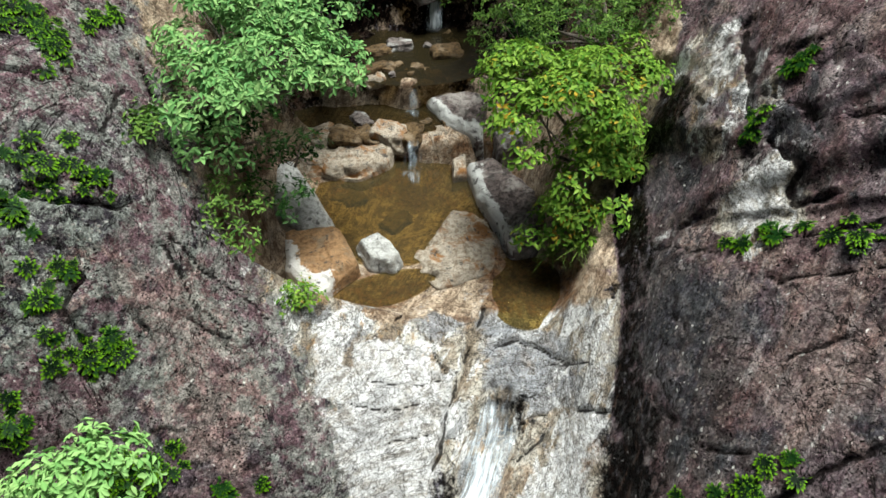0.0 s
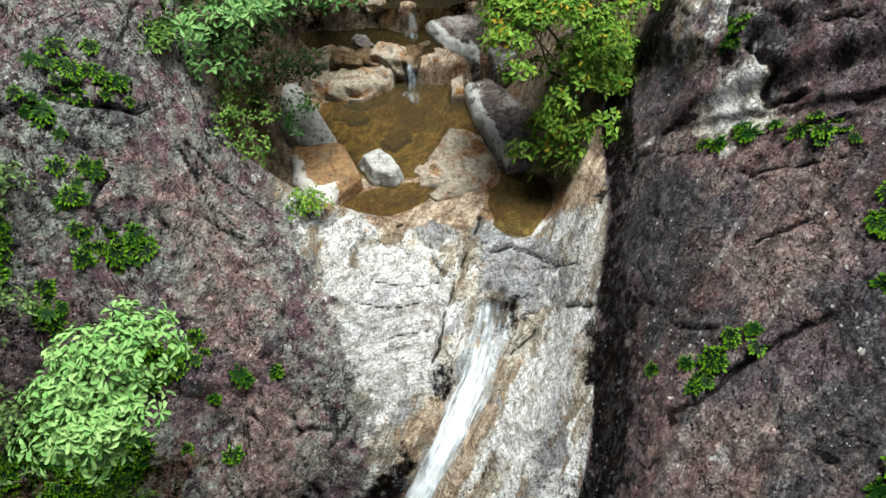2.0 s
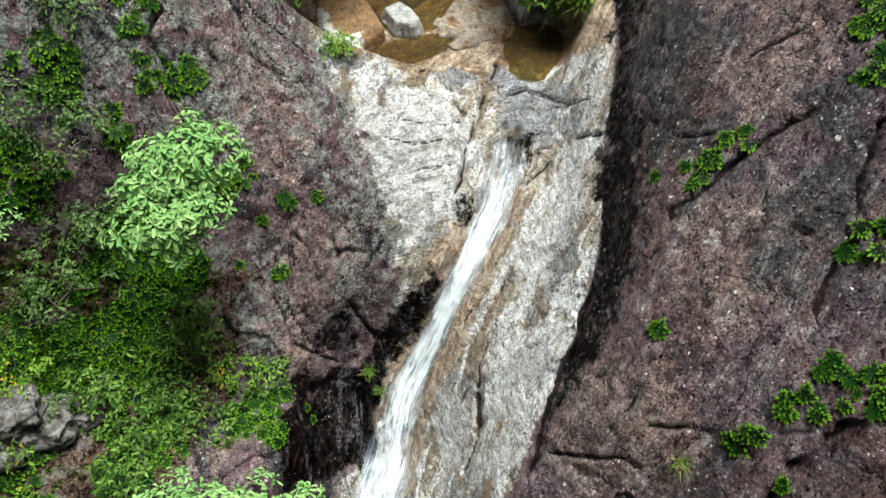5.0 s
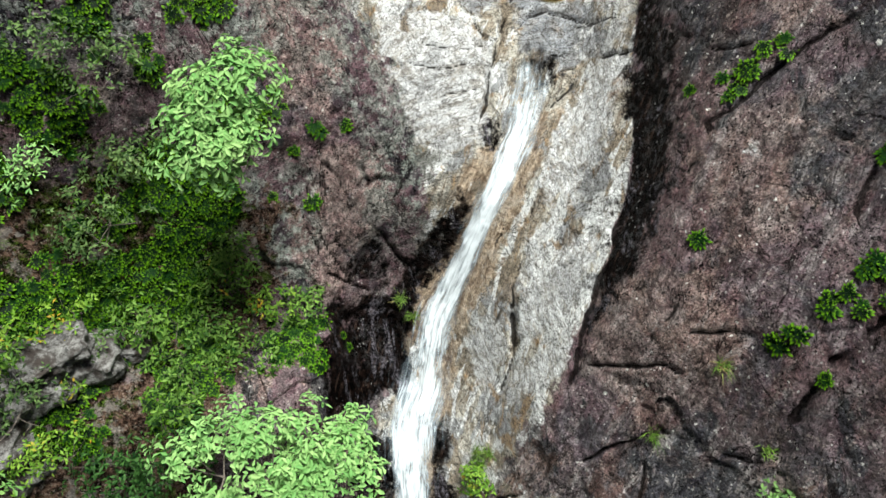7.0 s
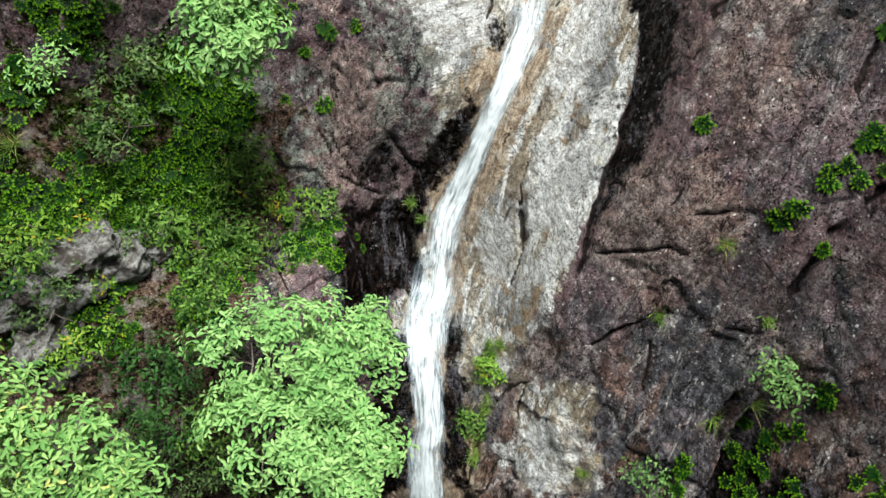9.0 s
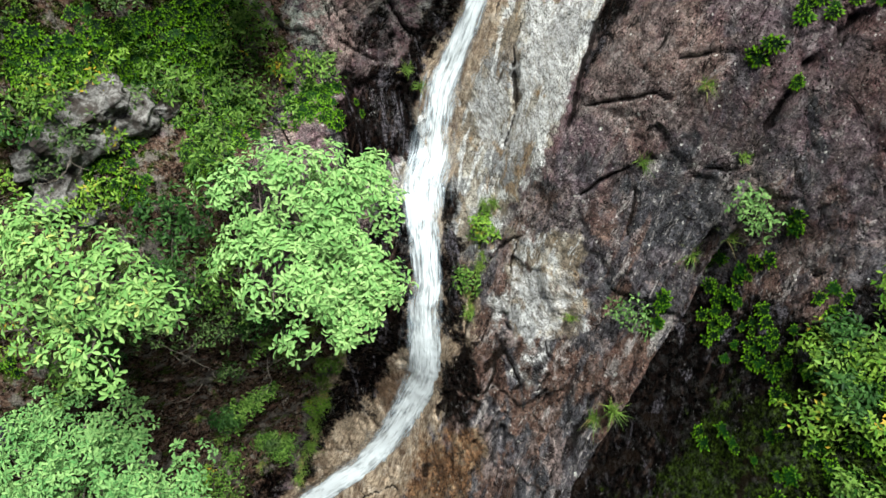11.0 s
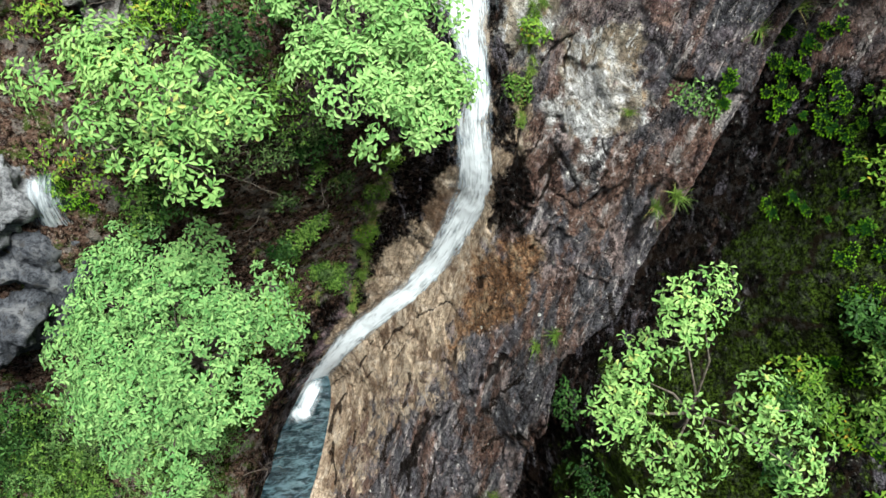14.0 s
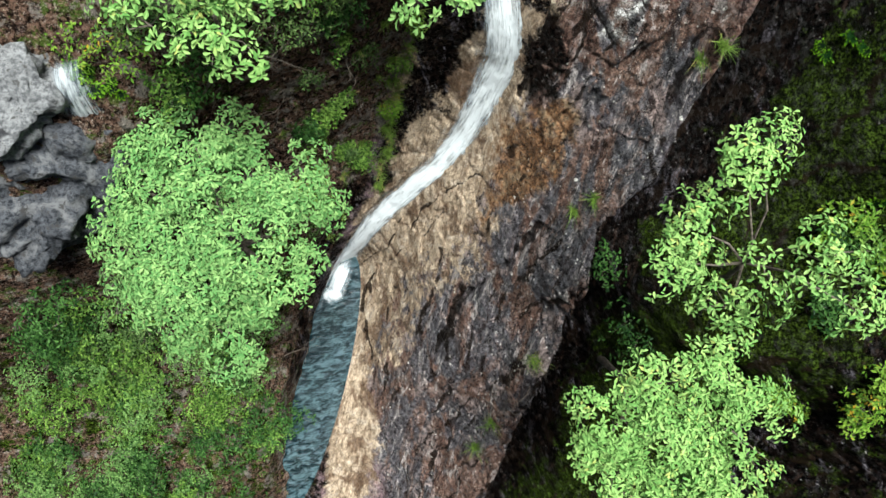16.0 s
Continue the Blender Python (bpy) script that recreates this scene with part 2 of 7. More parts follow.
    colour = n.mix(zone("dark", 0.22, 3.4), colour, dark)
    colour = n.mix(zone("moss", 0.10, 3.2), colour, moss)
    # shade in the grooves between ribs, put into the colour as dark brown
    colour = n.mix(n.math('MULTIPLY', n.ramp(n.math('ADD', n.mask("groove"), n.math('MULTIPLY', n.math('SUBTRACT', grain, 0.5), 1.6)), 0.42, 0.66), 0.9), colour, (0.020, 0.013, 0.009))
    # pale lichen dots on the walls, in three sizes
    dots = n.math('MULTIPLY', n.ramp(n.cells(1.9, vector=ragged), 0.075, 0.10, 1.0, 0.0), n.ramp(n.noise(0.9, 2.0), 0.50, 0.55))
    small = n.math('MULTIPLY', n.ramp(n.cells(5.5, vector=ragged), 0.11, 0.15, 1.0, 0.0), n.ramp(n.noise(1.1, 3.0), 0.48, 0.54))
    clear = n.math('SUBTRACT', 1.0, n.math('MAXIMUM', n.mask("pale"), n.math('MAXIMUM', n.math('MAXIMUM', n.mask("soil"), n.mask("dark")), n.mask("tan"))))
    tiny = n.math('MULTIPLY', n.ramp(n.cells(9.0, vector=ragged), 0.09, 0.12, 1.0, 0.0), n.ramp(n.noise(0.8, 4.0), 0.46, 0.54))
    small = n.math('MAXIMUM', small, tiny)
    colour = n.mix(n.math('MULTIPLY', n.math('MAXIMUM', dots, n.math('MULTIPLY', small, 0.8)), n.ramp(clear, 0.3, 0.9)), colour, (0.50, 0.49, 0.46))
    pits = n.math('MULTIPLY', n.ramp(n.cells(7.5, vector=ragged), 0.14, 0.20, 1.0, 0.0), n.ramp(n.noise(1.4, 4.0), 0.46, 0.54))
    pits = n.math('MAXIMUM', pits, n.math('MULTIPLY', n.ramp(n.cells(16.0, vector=ragged), 0.20, 0.26, 1.0, 0.0), n.ramp(n.noise(2.0, 4.0), 0.48, 0.55)))
    pits = n.math('MULTIPLY', pits, n.ramp(clear, 0.1, 0.8, 0.35, 1.0))
    colour = n.mix(n.math('MULTIPLY', pits, 0.9), colour, (0.010, 0.008, 0.008))
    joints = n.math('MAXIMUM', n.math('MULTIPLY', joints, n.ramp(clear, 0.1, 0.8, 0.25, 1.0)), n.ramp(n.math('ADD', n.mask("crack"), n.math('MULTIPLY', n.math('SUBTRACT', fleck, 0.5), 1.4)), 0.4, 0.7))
    # near-black in the joints: the shade of their depth put into the colour
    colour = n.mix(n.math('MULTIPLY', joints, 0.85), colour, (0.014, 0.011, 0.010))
    # crystal grain
    gritty = n.ramp(clear, 0.1, 0.9, 0.42, 1.0)
    grit = n.add("ShaderNodeHueSaturation", Color=colour)
    uneven = (n.math('MULTIPLY', n.math('MULTIPLY', n.ramp(shard, 0.1, 0.9, 0.86, 1.14), n.ramp(chip, 0.1, 0.9, 0.95, 1.05)), n.math('MULTIPLY', n.ramp(speck, 0.42, 0.58, 0.66, 1.26), n.ramp(mottle, 0.42, 0.58, 0.80, 1.20))))
    n.put(grit.inputs["Value"], n.math('ADD', 1.0, n.math('MULTIPLY', n.math('SUBTRACT', uneven, 1.0), gritty)))
    deep = n.add("ShaderNodeGamma", Color=grit.outputs[0], Gamma=1.28)
    level = n.add("ShaderNodeHueSaturation", Value=1.58, Saturation=0.92, Color=deep.outputs[0])
    colour = level.outputs[0]
    wet = n.math('MAXIMUM', n.mask("wet"), n.math('MULTIPLY', n.mask("run"), 0.75))
    rough = n.math('SUBTRACT', n.ramp(grain, 0.3, 0.7, 0.50, 0.80), n.math('MULTIPLY', wet, 0.38))
    height = n.math('ADD', n.math('MULTIPLY', grain, 0.6), n.math('ADD', n.math('MULTIPLY', speck, 0.2), n.math('MULTIPLY', fleck, 0.45)))
    height = n.math('SUBTRACT', height, n.math('ADD', n.math('MULTIPLY', pits, 0.35), n.math('ADD', n.math('MULTIPLY', joints, 0.45), n.math('MULTIPLY', veins, 0.10))))
    fine = n.bump(height, gritty, 0.050)
    broad = n.bump(n.math('ADD', n.math('ADD', streak, patch), slant), 0.9, 0.075, fine)
    shine = n.math('ADD', 0.008, n.math('MULTIPLY', n.math('MAXIMUM', wet, n.math('MULTIPLY', seep, 0.6)), n.ramp(n.noise(6.0, 6.0, 0.75), 0.50, 0.60, 0.02, 0.30)))
    return n.surface(Base_Color=colour, Roughness=rough, Normal=broad, Specular_IOR_Level=shine)


def boulder_material(name, low, high, stain, amount, rim=None):
    n = Nodes(name)
    grain = n.noise(10.0, 8.0, 0.72)
    c = n.mix(n.ramp(grain, 0.36, 0.62), low, high)
    c = n.mix(n.ramp(n.noise(2.2, 6.0, 0.65, warp=0.5), 0.62 - 0.3 * amount, 0.72 - 0.2 * amount), c, stain)
    if rim:
        worn = n.math('ADD', n.mask("rim"), n.math('MULTIPLY', n.math('SUBTRACT', n.noise(3.4, 9.0, 0.76), 0.5), 2.6))
        c = n.mix(n.ramp(worn, 0.45, 0.60, 0.0, 0.95), c, rim)
    c = n.mix(n.ramp(n.noise(5.0, 8.0, 0.74), 0.56, 0.62, 0.0, 0.85), c, (0.045, 0.042, 0.040))
    height = n.math('ADD', grain, n.noise(3.0, 5.0, 0.6))
    return n.surface(Base_Color=c, Roughness=n.ramp(grain, 0.3, 0.7, 0.55, 0.85), Normal=n.bump(height, 0.9, 0.08), Specular_IOR_Level=0.06)


def leaf_material(name, dark, light, autumn=None, share=0.0, gloss=0.42):
    n = Nodes(name)
    rnd = n.geo.outputs["Random Per Island"]
    c = n.mix(rnd, dark, light)
    c = n.mix(n.ramp(n.noise(1.3, 3.0), 0.40, 0.66, 0.0, 0.45), c, dark)
    if autumn:
        c = n.mix(n.math('MULTIPLY', n.ramp(n.noise(1.7, 3.0), 0.5, 0.62), n.math('GREATER_THAN', n.math('FRACT', n.math('MULTIPLY', rnd, 7.31)), 1.0 - share)), c, autumn)
    b = n.add("ShaderNodeBsdfPrincipled", Base_Color=c, Roughness=gloss, Specular_IOR_Level=0.07)
    t = n.add("ShaderNodeBsdfTranslucent", Color=c)
    m = n.add("ShaderNodeMixShader", Fac=0.18)
    n.put(m.inputs[1], b.outputs[0])
    n.put(m.inputs[2], t.outputs[0])
    n.put(n.out.inputs[0], m.outputs[0])
    return n.mat


def frond_material():
    """Spikemoss: near-black hearts, bright tips."""
    n = Nodes("spikemoss frond")
    info = n.tree.nodes.new("ShaderNodeObjectInfo")
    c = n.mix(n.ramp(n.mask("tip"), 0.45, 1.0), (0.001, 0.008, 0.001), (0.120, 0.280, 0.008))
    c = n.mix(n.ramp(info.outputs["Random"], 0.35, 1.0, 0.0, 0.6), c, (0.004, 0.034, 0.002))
    return n.surface(Base_Color=c, Roughness=0.6, Specular_IOR_Level=0.08)


def bark_material():
    n = Nodes("bark")
    g = n.noise(14.0, 6.0, 0.7, n.at((1, 1, 0.25)))
    return n.surface(Base_Color=n.mix(n.ramp(g, 0.35, 0.65), (0.05, 0.038, 0.03), (0.20, 0.165, 0.135)), Roughness=0.85, Normal=n.bump(g, 0.8, 0.03))


def foam_material():
    """Falling white water: streaks of foam with clear gaps, along the strip's own length."""
    n = Nodes("white water")
    uv = n.add("ShaderNodeUVMap").outputs[0]

    def along(scale_x, scale_y):
        m = n.tree.nodes.new("ShaderNodeMapping")
        n.put(m.inputs["Vector"], uv)
        m.inputs["Scale"].default_value = (scale_x, scale_y, 1)
        return m.outputs[0]
    fine = n.noise(1.0, 7.0, 0.70, along(17.0, 1.3), 0.4)
    broad = n.noise(1.0, 5.0, 0.62, along(3.4, 1.1), 0.8)
    body = n.math('ADD', n.math('MULTIPLY', fine, 0.5), n.math('MULTIPLY', broad, 0.5))
    thick = n.math('ADD', n.math('MULTIPLY', n.math('SUBTRACT', body, 0.5), 2.3), n.math('MULTIPLY', n.mask("foam"), 0.95))
    alpha = n.math('MULTIPLY', n.ramp(thick, 0.16, 0.92, 0.0, 0.96), n.mask("fade"))
    colour = n.mix(n.ramp(thick, 0.20, 0.80), (0.40, 0.50, 0.58), (0.77, 0.82, 0.855))
    return n.surface(Base_Color=colour, Roughness=0.35, Alpha=alpha, Normal=n.bump(body, 0.7, 0.08))


def pool_material(name, tint, clear, ripple, size):
    """Clear water: a tinted see-through body under a glossy film."""
    n = Nodes(name)
    waves = n.math('ADD', n.noise(size, 3.0, 0.55, n.at((0.55, 1.35, 1), (0, 0, -12)), 0.8), n.math('MULTIPLY', n.noise(size * 3.1, 3.0, 0.6, n.at((0.6, 1.3, 1))), 0.35))
    normal = n.bump(waves, ripple, 0.10)
    body = n.add("ShaderNodeBsdfTransparent", Color=(*[clear * c + (1 - clear) * 0.0 for c in tint], 1))
    # sky glints on the ripples, put into the body's colour as pale patches
    painted_glint = n.ramp(waves, 0.55, 0.88)
    silt = n.add("ShaderNodeBsdfDiffuse", Color=n.mix(painted_glint, tint, (0.055, 0.100, 0.118)) if clear < 0.5 else (*tint, 1))
    inner = n.add("ShaderNodeMixShader", Fac=1.0 - clear)
    n.put(inner.inputs[1], body.outputs[0])
    n.put(inner.inputs[2], silt.outputs[0])
    film = n.add("ShaderNodeBsdfGlossy", Color=(1, 1, 1, 1), Roughness=0.06, Normal=normal)
    fresnel = n.add("ShaderNodeFresnel", IOR=1.33, Normal=normal)
    both = n.add("ShaderNodeMixShader", Fac=fresnel.outputs[0])
    n.put(both.inputs[1], inner.outputs[0])
    n.put(both.inputs[2], film.outputs[0])
    n.put(n.out.inputs[0], both.outputs[0])
    return n.mat


ROCK = rock_material()
WHITE_STONE = boulder_material("pale granite", (0.24, 0.235, 0.22), (0.52, 0.52, 0.50), (0.36, 0.35, 0.32), 0.2)
RUST_STONE = boulder_material("rust-stained stone", (0.20, 0.155, 0.11), (0.44, 0.385, 0.315), (0.24, 0.115, 0.045), 0.38)
RIM_STONE = boulder_material("rust-topped stone", (0.16, 0.090, 0.045), (0.36, 0.215, 0.110), (0.20, 0.15, 0.10), 0.3, (0.62, 0.60, 0.57))
EDGE_STONE = boulder_material("dark stone with pale lichen edge", (0.045, 0.036, 0.034), (0.200, 0.160, 0.150), (0.30, 0.27, 0.25), 0.4, (0.52, 0.52, 0.50))
DARK_STONE = boulder_material("lichened dark stone", (0.050, 0.040, 0.038), (0.20, 0.170, 0.158), (0.40, 0.40, 0.38), 0.42)
GREY_STONE = boulder_material("wet grey stone", (0.014, 0.016, 0.020), (0.090, 0.095, 0.108), (0.15, 0.152, 0.16), 0.45)
PALE_STONE = boulder_material("pale grey cliff stone", (0.10, 0.103, 0.11), (0.30, 0.305, 0.315), (0.05, 0.05, 0.055), 0.36)
LICHEN_STONE = boulder_material("lichen-crusted stone", (0.060, 0.052, 0.048), (0.340, 0.330, 0.315), (0.055, 0.045, 0.040), 0.55)
BROWN_STONE = boulder_material("wet brown stone", (0.040, 0.026, 0.014), (0.16, 0.105, 0.055), (0.22, 0.165, 0.11), 0.35)
BARK = bark_material()
OAK = leaf_material("oak leaf", (0.088, 0.235, 0.068), (0.285, 0.462, 0.162))
OAK_PALE = leaf_material("young oak leaf", (0.135, 0.310, 0.085), (0.360, 0.550, 0.200))
OAK_WARM = leaf_material("turning oak leaf", (0.110, 0.265, 0.065), (0.330, 0.510, 0.165), (0.42, 0.48, 0.14), 0.12)
MAPLE = leaf_material("maple leaf", (0.050, 0.140, 0.014), (0.235, 0.370, 0.052), (0.40, 0.27, 0.03), 0.14)
BUSH = leaf_material("dark shrub leaf", (0.004, 0.022, 0.005), (0.072, 0.170, 0.040))
BUSH_LIGHT = leaf_material("light shrub leaf", (0.014, 0.055, 0.008), (0.200, 0.340, 0.065))
HEATH = leaf_material("grey-green heath leaf", (0.014, 0.042, 0.010), (0.160, 0.245, 0.080))
FERN = leaf_material("fern frond", (0.050, 0.120, 0.030), (0.190, 0.330, 0.100))
ROSETTE = frond_material()
GRASS = leaf_material("grass blade", (0.060, 0.130, 0.018), (0.200, 0.290, 0.060), (0.30, 0.24, 0.10), 0.3)
FOAM = foam_material()
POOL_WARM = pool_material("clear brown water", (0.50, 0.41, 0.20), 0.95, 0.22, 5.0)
# the brown water again, with the overhanging trees' shade put into its tint
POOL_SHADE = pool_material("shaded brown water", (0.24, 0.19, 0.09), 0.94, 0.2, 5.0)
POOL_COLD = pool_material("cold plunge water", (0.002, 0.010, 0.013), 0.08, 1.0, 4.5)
# ---- numpy noise ----


def lattice(i, j, k, seed):
    v = (i * 374761393 + j * 668265263 + k * 2147483647 + seed * 144665) & 0xFFFFFFFF
    v = ((v ^ (v >> 13)) * 1274126177) & 0xFFFFFFFF
    v = ((v ^ (v >> 16)) * 2246822519) & 0xFFFFFFFF
    return ((v ^ (v >> 15)) & 0xFFFFFF) / float(0xFFFFFF)


def value_noise(p, seed=0):
    """Smooth noise from 0 to 1 at the points p (n x 3)."""
    q = np.floor(p).astype(np.int64)
    f = p - q
    f = f * f * f * (f * (f * 6 - 15) + 10)
    total = 0
    for a in (0, 1):
        for b in (0, 1):
            for c in (0, 1):
                w = (f[:, 0] if a else 1 - f[:, 0]) * (f[:, 1] if b else 1 - f[:, 1]) * (f[:, 2] if c else 1 - f[:, 2])
                total = total + w * lattice(q[:, 0] + a, q[:, 1] + b, q[:, 2] + c, seed)
    return total


def fractal(p, octaves=4, gain=0.5, seed=0):
    total, size, weight = 0, 1.0, 0
    for o in range(octaves):
        total = total + size * value_noise(p * (2.03 ** o) + 17.3 * o, seed + o)
        weight += size
        size *= gain
    return total / weight


def ridged(p, octaves=3, seed=0):
    total, size, weight = 0, 1.0, 0
    for o in range(octaves):
        total = total + size * (1 - np.abs(2 * value_noise(p * (2.1 ** o) + 9.1 * o, seed + o) - 1))
        weight += size
        size *= 0.5
    return total / weight


def facets(p, seed):
    """Broken blocks: in each cell of a jittered lattice its own tilted face, and the nearness to the cell's edge."""
    q = np.floor(p).astype(np.int64)
    best, second = np.full(len(p), 9.0), np.full(len(p), 9.0)
    value = np.zeros(len(p))
    for a in (-1, 0, 1):
        for b in (-1, 0, 1):
            for c in (-1, 0, 1):
                i, j, k = q[:, 0] + a, q[:, 1] + b, q[:, 2] + c
                d = np.stack([p[:, 0] - i - lattice(i, j, k, seed), p[:, 1] - j - lattice(i, j, k, seed + 1), p[:, 2] - k - lattice(i, j, k, seed + 2)], -1)
                r = np.sqrt((d * d).sum(1))
                tilt = (lattice(i, j, k, seed + 3) - 0.5) * d[:, 0] + (lattice(i, j, k, seed + 4) - 0.5) * d[:, 1] + (lattice(i, j, k, seed + 5) - 0.5) * d[:, 2]
                near = r < best
                second = np.where(near, best, np.minimum(second, r))
                value = np.where(near, 1.6 * tilt + 0.7 * (lattice(i, j, k, seed + 6) - 0.5), value)
                best = np.where(near, r, best)
    return value, second - best


def smooth(v, a, b):
    u = np.clip((v - a) / (b - a), 0, 1)
    return u * u * (3 - 2 * u)


# ---- the gorge: guide lines that run down it, lofted into one sheet ----
# A place is given by x, by s (metres up along the mean slope, which rises at 30 degrees) and by h (metres out of that slope).
RISE, RUN = 0.5, 0.8660254


def place(x, s, h):
    return np.stack([x + 0 * s, RUN * s - RISE * h, RISE * s + RUN * h], -1)


def slope_of(y, z):
    return RUN * y + RISE * z, -RISE * y + RUN * z


STATIONS = np.array([-22, -19, -16.5, -14, -12, -10, -8, -6, -4, -2, 0, 2, 4, 6, 8, 10, 12, 14, 17, 21, 27])
FINE = np.linspace(-22, 27, 981)  # beyond its ends the slope runs on
GUIDE_X, GUIDE_H = [], []


def hermite(xk, yk, x):
    """A cubic through the knots with no overshoot."""
    d = np.diff(yk) / np.diff(xk)
    m = np.zeros(len(xk))
    same = d[1:] * d[:-1] > 0
    m[1:-1] = np.where(same, 2 * d[1:] * d[:-1] / np.where(same, d[1:] + d[:-1], 1), 0)
    m[0], m[-1] = d[0], d[-1]
    i = np.clip(np.searchsorted(xk, x) - 1, 0, len(xk) - 2)
    w = xk[i + 1] - xk[i]
    u = (x - xk[i]) / w
    return yk[i] * (1 + 2 * u) * (1 - u) ** 2 + m[i] * w * u * (1 - u) ** 2 + yk[i + 1] * u * u * (3 - 2 * u) + m[i + 1] * w * u * u * (u - 1)


def guide(xs, hs):
    GUIDE_X.append(hermite(STATIONS, np.array(xs, float), FINE))
    GUIDE_H.append(hermite(STATIONS, np.array(hs, float), FINE))


# hillside far to the left
guide([-27.0, -27.0, -27.0, -27.0, -27.0, -27.0, -27.0, -27.0, -27.0, -27.0, -27.0, -27.0, -27.0, -27.0, -27.0, -27.0, -27.0, -27.0, -27.0, -27.0, -27.0],
      [-2.46, -2.25, -2.06, -1.81, -1.53, -1.18, -0.77, -0.33, 0.11, 0.52, 0.89, 1.22, 1.52, 1.78, 2.01, 2.19, 2.31, 2.35, 2.25, 1.81, 0.6])
# left upland
guide([-19.0, -17.8, -17.1, -16.3, -15.1, -13.9, -12.8, -12.0, -10.9, -10.3, -9.6, -9.0, -8.5, -9.1, -10.0, -11.1, -11.9, -12.4, -12.6, -13.0, -13.0],
      [-2.93, -2.88, -3.3, -4.19, -4.62, -3.69, -2.55, -1.44, -0.64, -0.67, -0.34, 0.39, 0.5, 1.38, 2.09, 2.62, 3.01, 3.14, 2.79, 1.67, -0.53])
# left shoulder
guide([-15.8, -14.6, -13.9, -13.1, -11.9, -10.7, -9.6, -8.8, -7.7, -7.1, -6.4, -5.8, -5.3, -5.8, -6.8, -7.9, -8.7, -9.2, -9.4, -9.8, -9.8],
      [-3.63, -3.64, -4.38, -5.34, -5.12, -4.54, -4.49, -3.99, -2.76, -1.1, -0.81, -1.76, -1.17, 0.12, 1.42, 2.01, 2.41, 2.5, 1.86, 0.48, -1.78])
# left buttress's face
guide([-13.6, -12.4, -11.7, -10.9, -9.7, -8.5, -7.4, -6.6, -5.5, -4.9, -4.2, -3.6, -3.1, -3.6, -4.6, -5.7, -6.5, -7.0, -7.2, -7.6, -7.6],
      [-4.52, -5.02, -5.46, -6.44, -6.64, -6.07, -5.91, -4.87, -3.51, -1.73, -1.17, -2.54, -1.96, -1.15, -0.01, 1.25, 1.45, 1.33, 0.48, -0.89, -2.92])
# left buttress's edge over the slab
guide([-12.0, -10.8, -10.1, -9.3, -8.1, -6.9, -5.8, -5.0, -3.9, -3.3, -2.6, -2.0, -1.5, -2.0, -3.0, -4.1, -4.9, -5.4, -5.6, -6.0, -6.0],
      [-5.18, -6.07, -6.72, -9.07, -8.26, -7.23, -6.49, -5.71, -4.23, -2.69, -2.96, -3.46, -2.29, -1.85, -1.49, -0.51, -0.17, -0.29, -1.09, -2.22, -3.91])
# left bank of the stream
guide([-11.4, -10.2, -9.5, -8.9, -7.7, -6.3, -4.6, -3.7, -3.0, -2.6, -2.1, -1.4, -0.7, -0.6, -1.7, -2.6, -2.6, -2.6, -2.6, -3.3, -3.3],
      [-5.3, -6.3, -7.21, -9.82, -8.39, -7.27, -6.4, -5.66, -4.01, -2.98, -3.45, -3.41, -2.35, -2.29, -2.39, -3.48, -4.58, -5.25, -4.97, -5.01, -5.73])
# stream bed
guide([-10.9, -9.6, -8.9, -8.4, -7.2, -5.6, -3.5, -2.4, -2.1, -1.9, -1.5, -0.9, 0.1, 0.8, 0.2, -0.9, -0.7, -0.7, -0.6, -0.6, -0.6],
      [-5.3, -6.32, -7.33, -10.14, -8.35, -7.0, -5.74, -4.36, -3.44, -3.08, -3.57, -3.11, -2.27, -2.61, -3.16, -4.18, -5.9, -6.13, -6.61, -7.01, -6.84])
# middle of the slab
guide([-10.4, -9.1, -8.4, -7.3, -5.9, -4.3, -2.8, -1.8, -1.4, -1.1, -0.5, 0.3, 1.2, 1.6, 1.5, 1.1, 1.6, 1.9, 1.9, 2.2, 2.5],
      [-5.12, -6.09, -6.99, -8.79, -7.19, -5.72, -4.76, -3.56, -2.86, -2.86, -2.75, -1.93, -1.77, -2.45, -3.22, -4.0, -4.5, -5.09, -5.9, -6.4, -6.29])
# right wall's foot
guide([-9.8, -8.5, -7.9, -6.2, -4.6, -3.0, -2.1, -1.2, -0.7, -0.3, 0.6, 1.5, 2.2, 2.5, 2.9, 3.1, 4.0, 4.4, 4.4, 5.0, 5.5],
      [-4.79, -5.69, -6.36, -6.0, -4.73, -3.61, -3.43, -2.83, -2.23, -2.11, -1.03, -0.51, -0.45, -1.04, -1.48, -2.44, -1.77, -1.84, -2.98, -3.75, -4.27])
# right wall's brow
guide([-9.0, -7.7, -7.1, -5.4, -3.8, -2.2, -1.3, -0.4, 0.1, 0.5, 1.4, 2.3, 3.0, 3.3, 3.7, 3.9, 4.8, 5.2, 5.2, 5.8, 6.3],
      [-4.14, -5.0, -5.33, -4.24, -3.59, -2.18, -2.07, -2.04, -1.57, -1.17, -0.23, 0.68, 1.06, 0.67, 0.29, -0.82, -0.56, -0.62, -1.86, -2.84, -3.62])
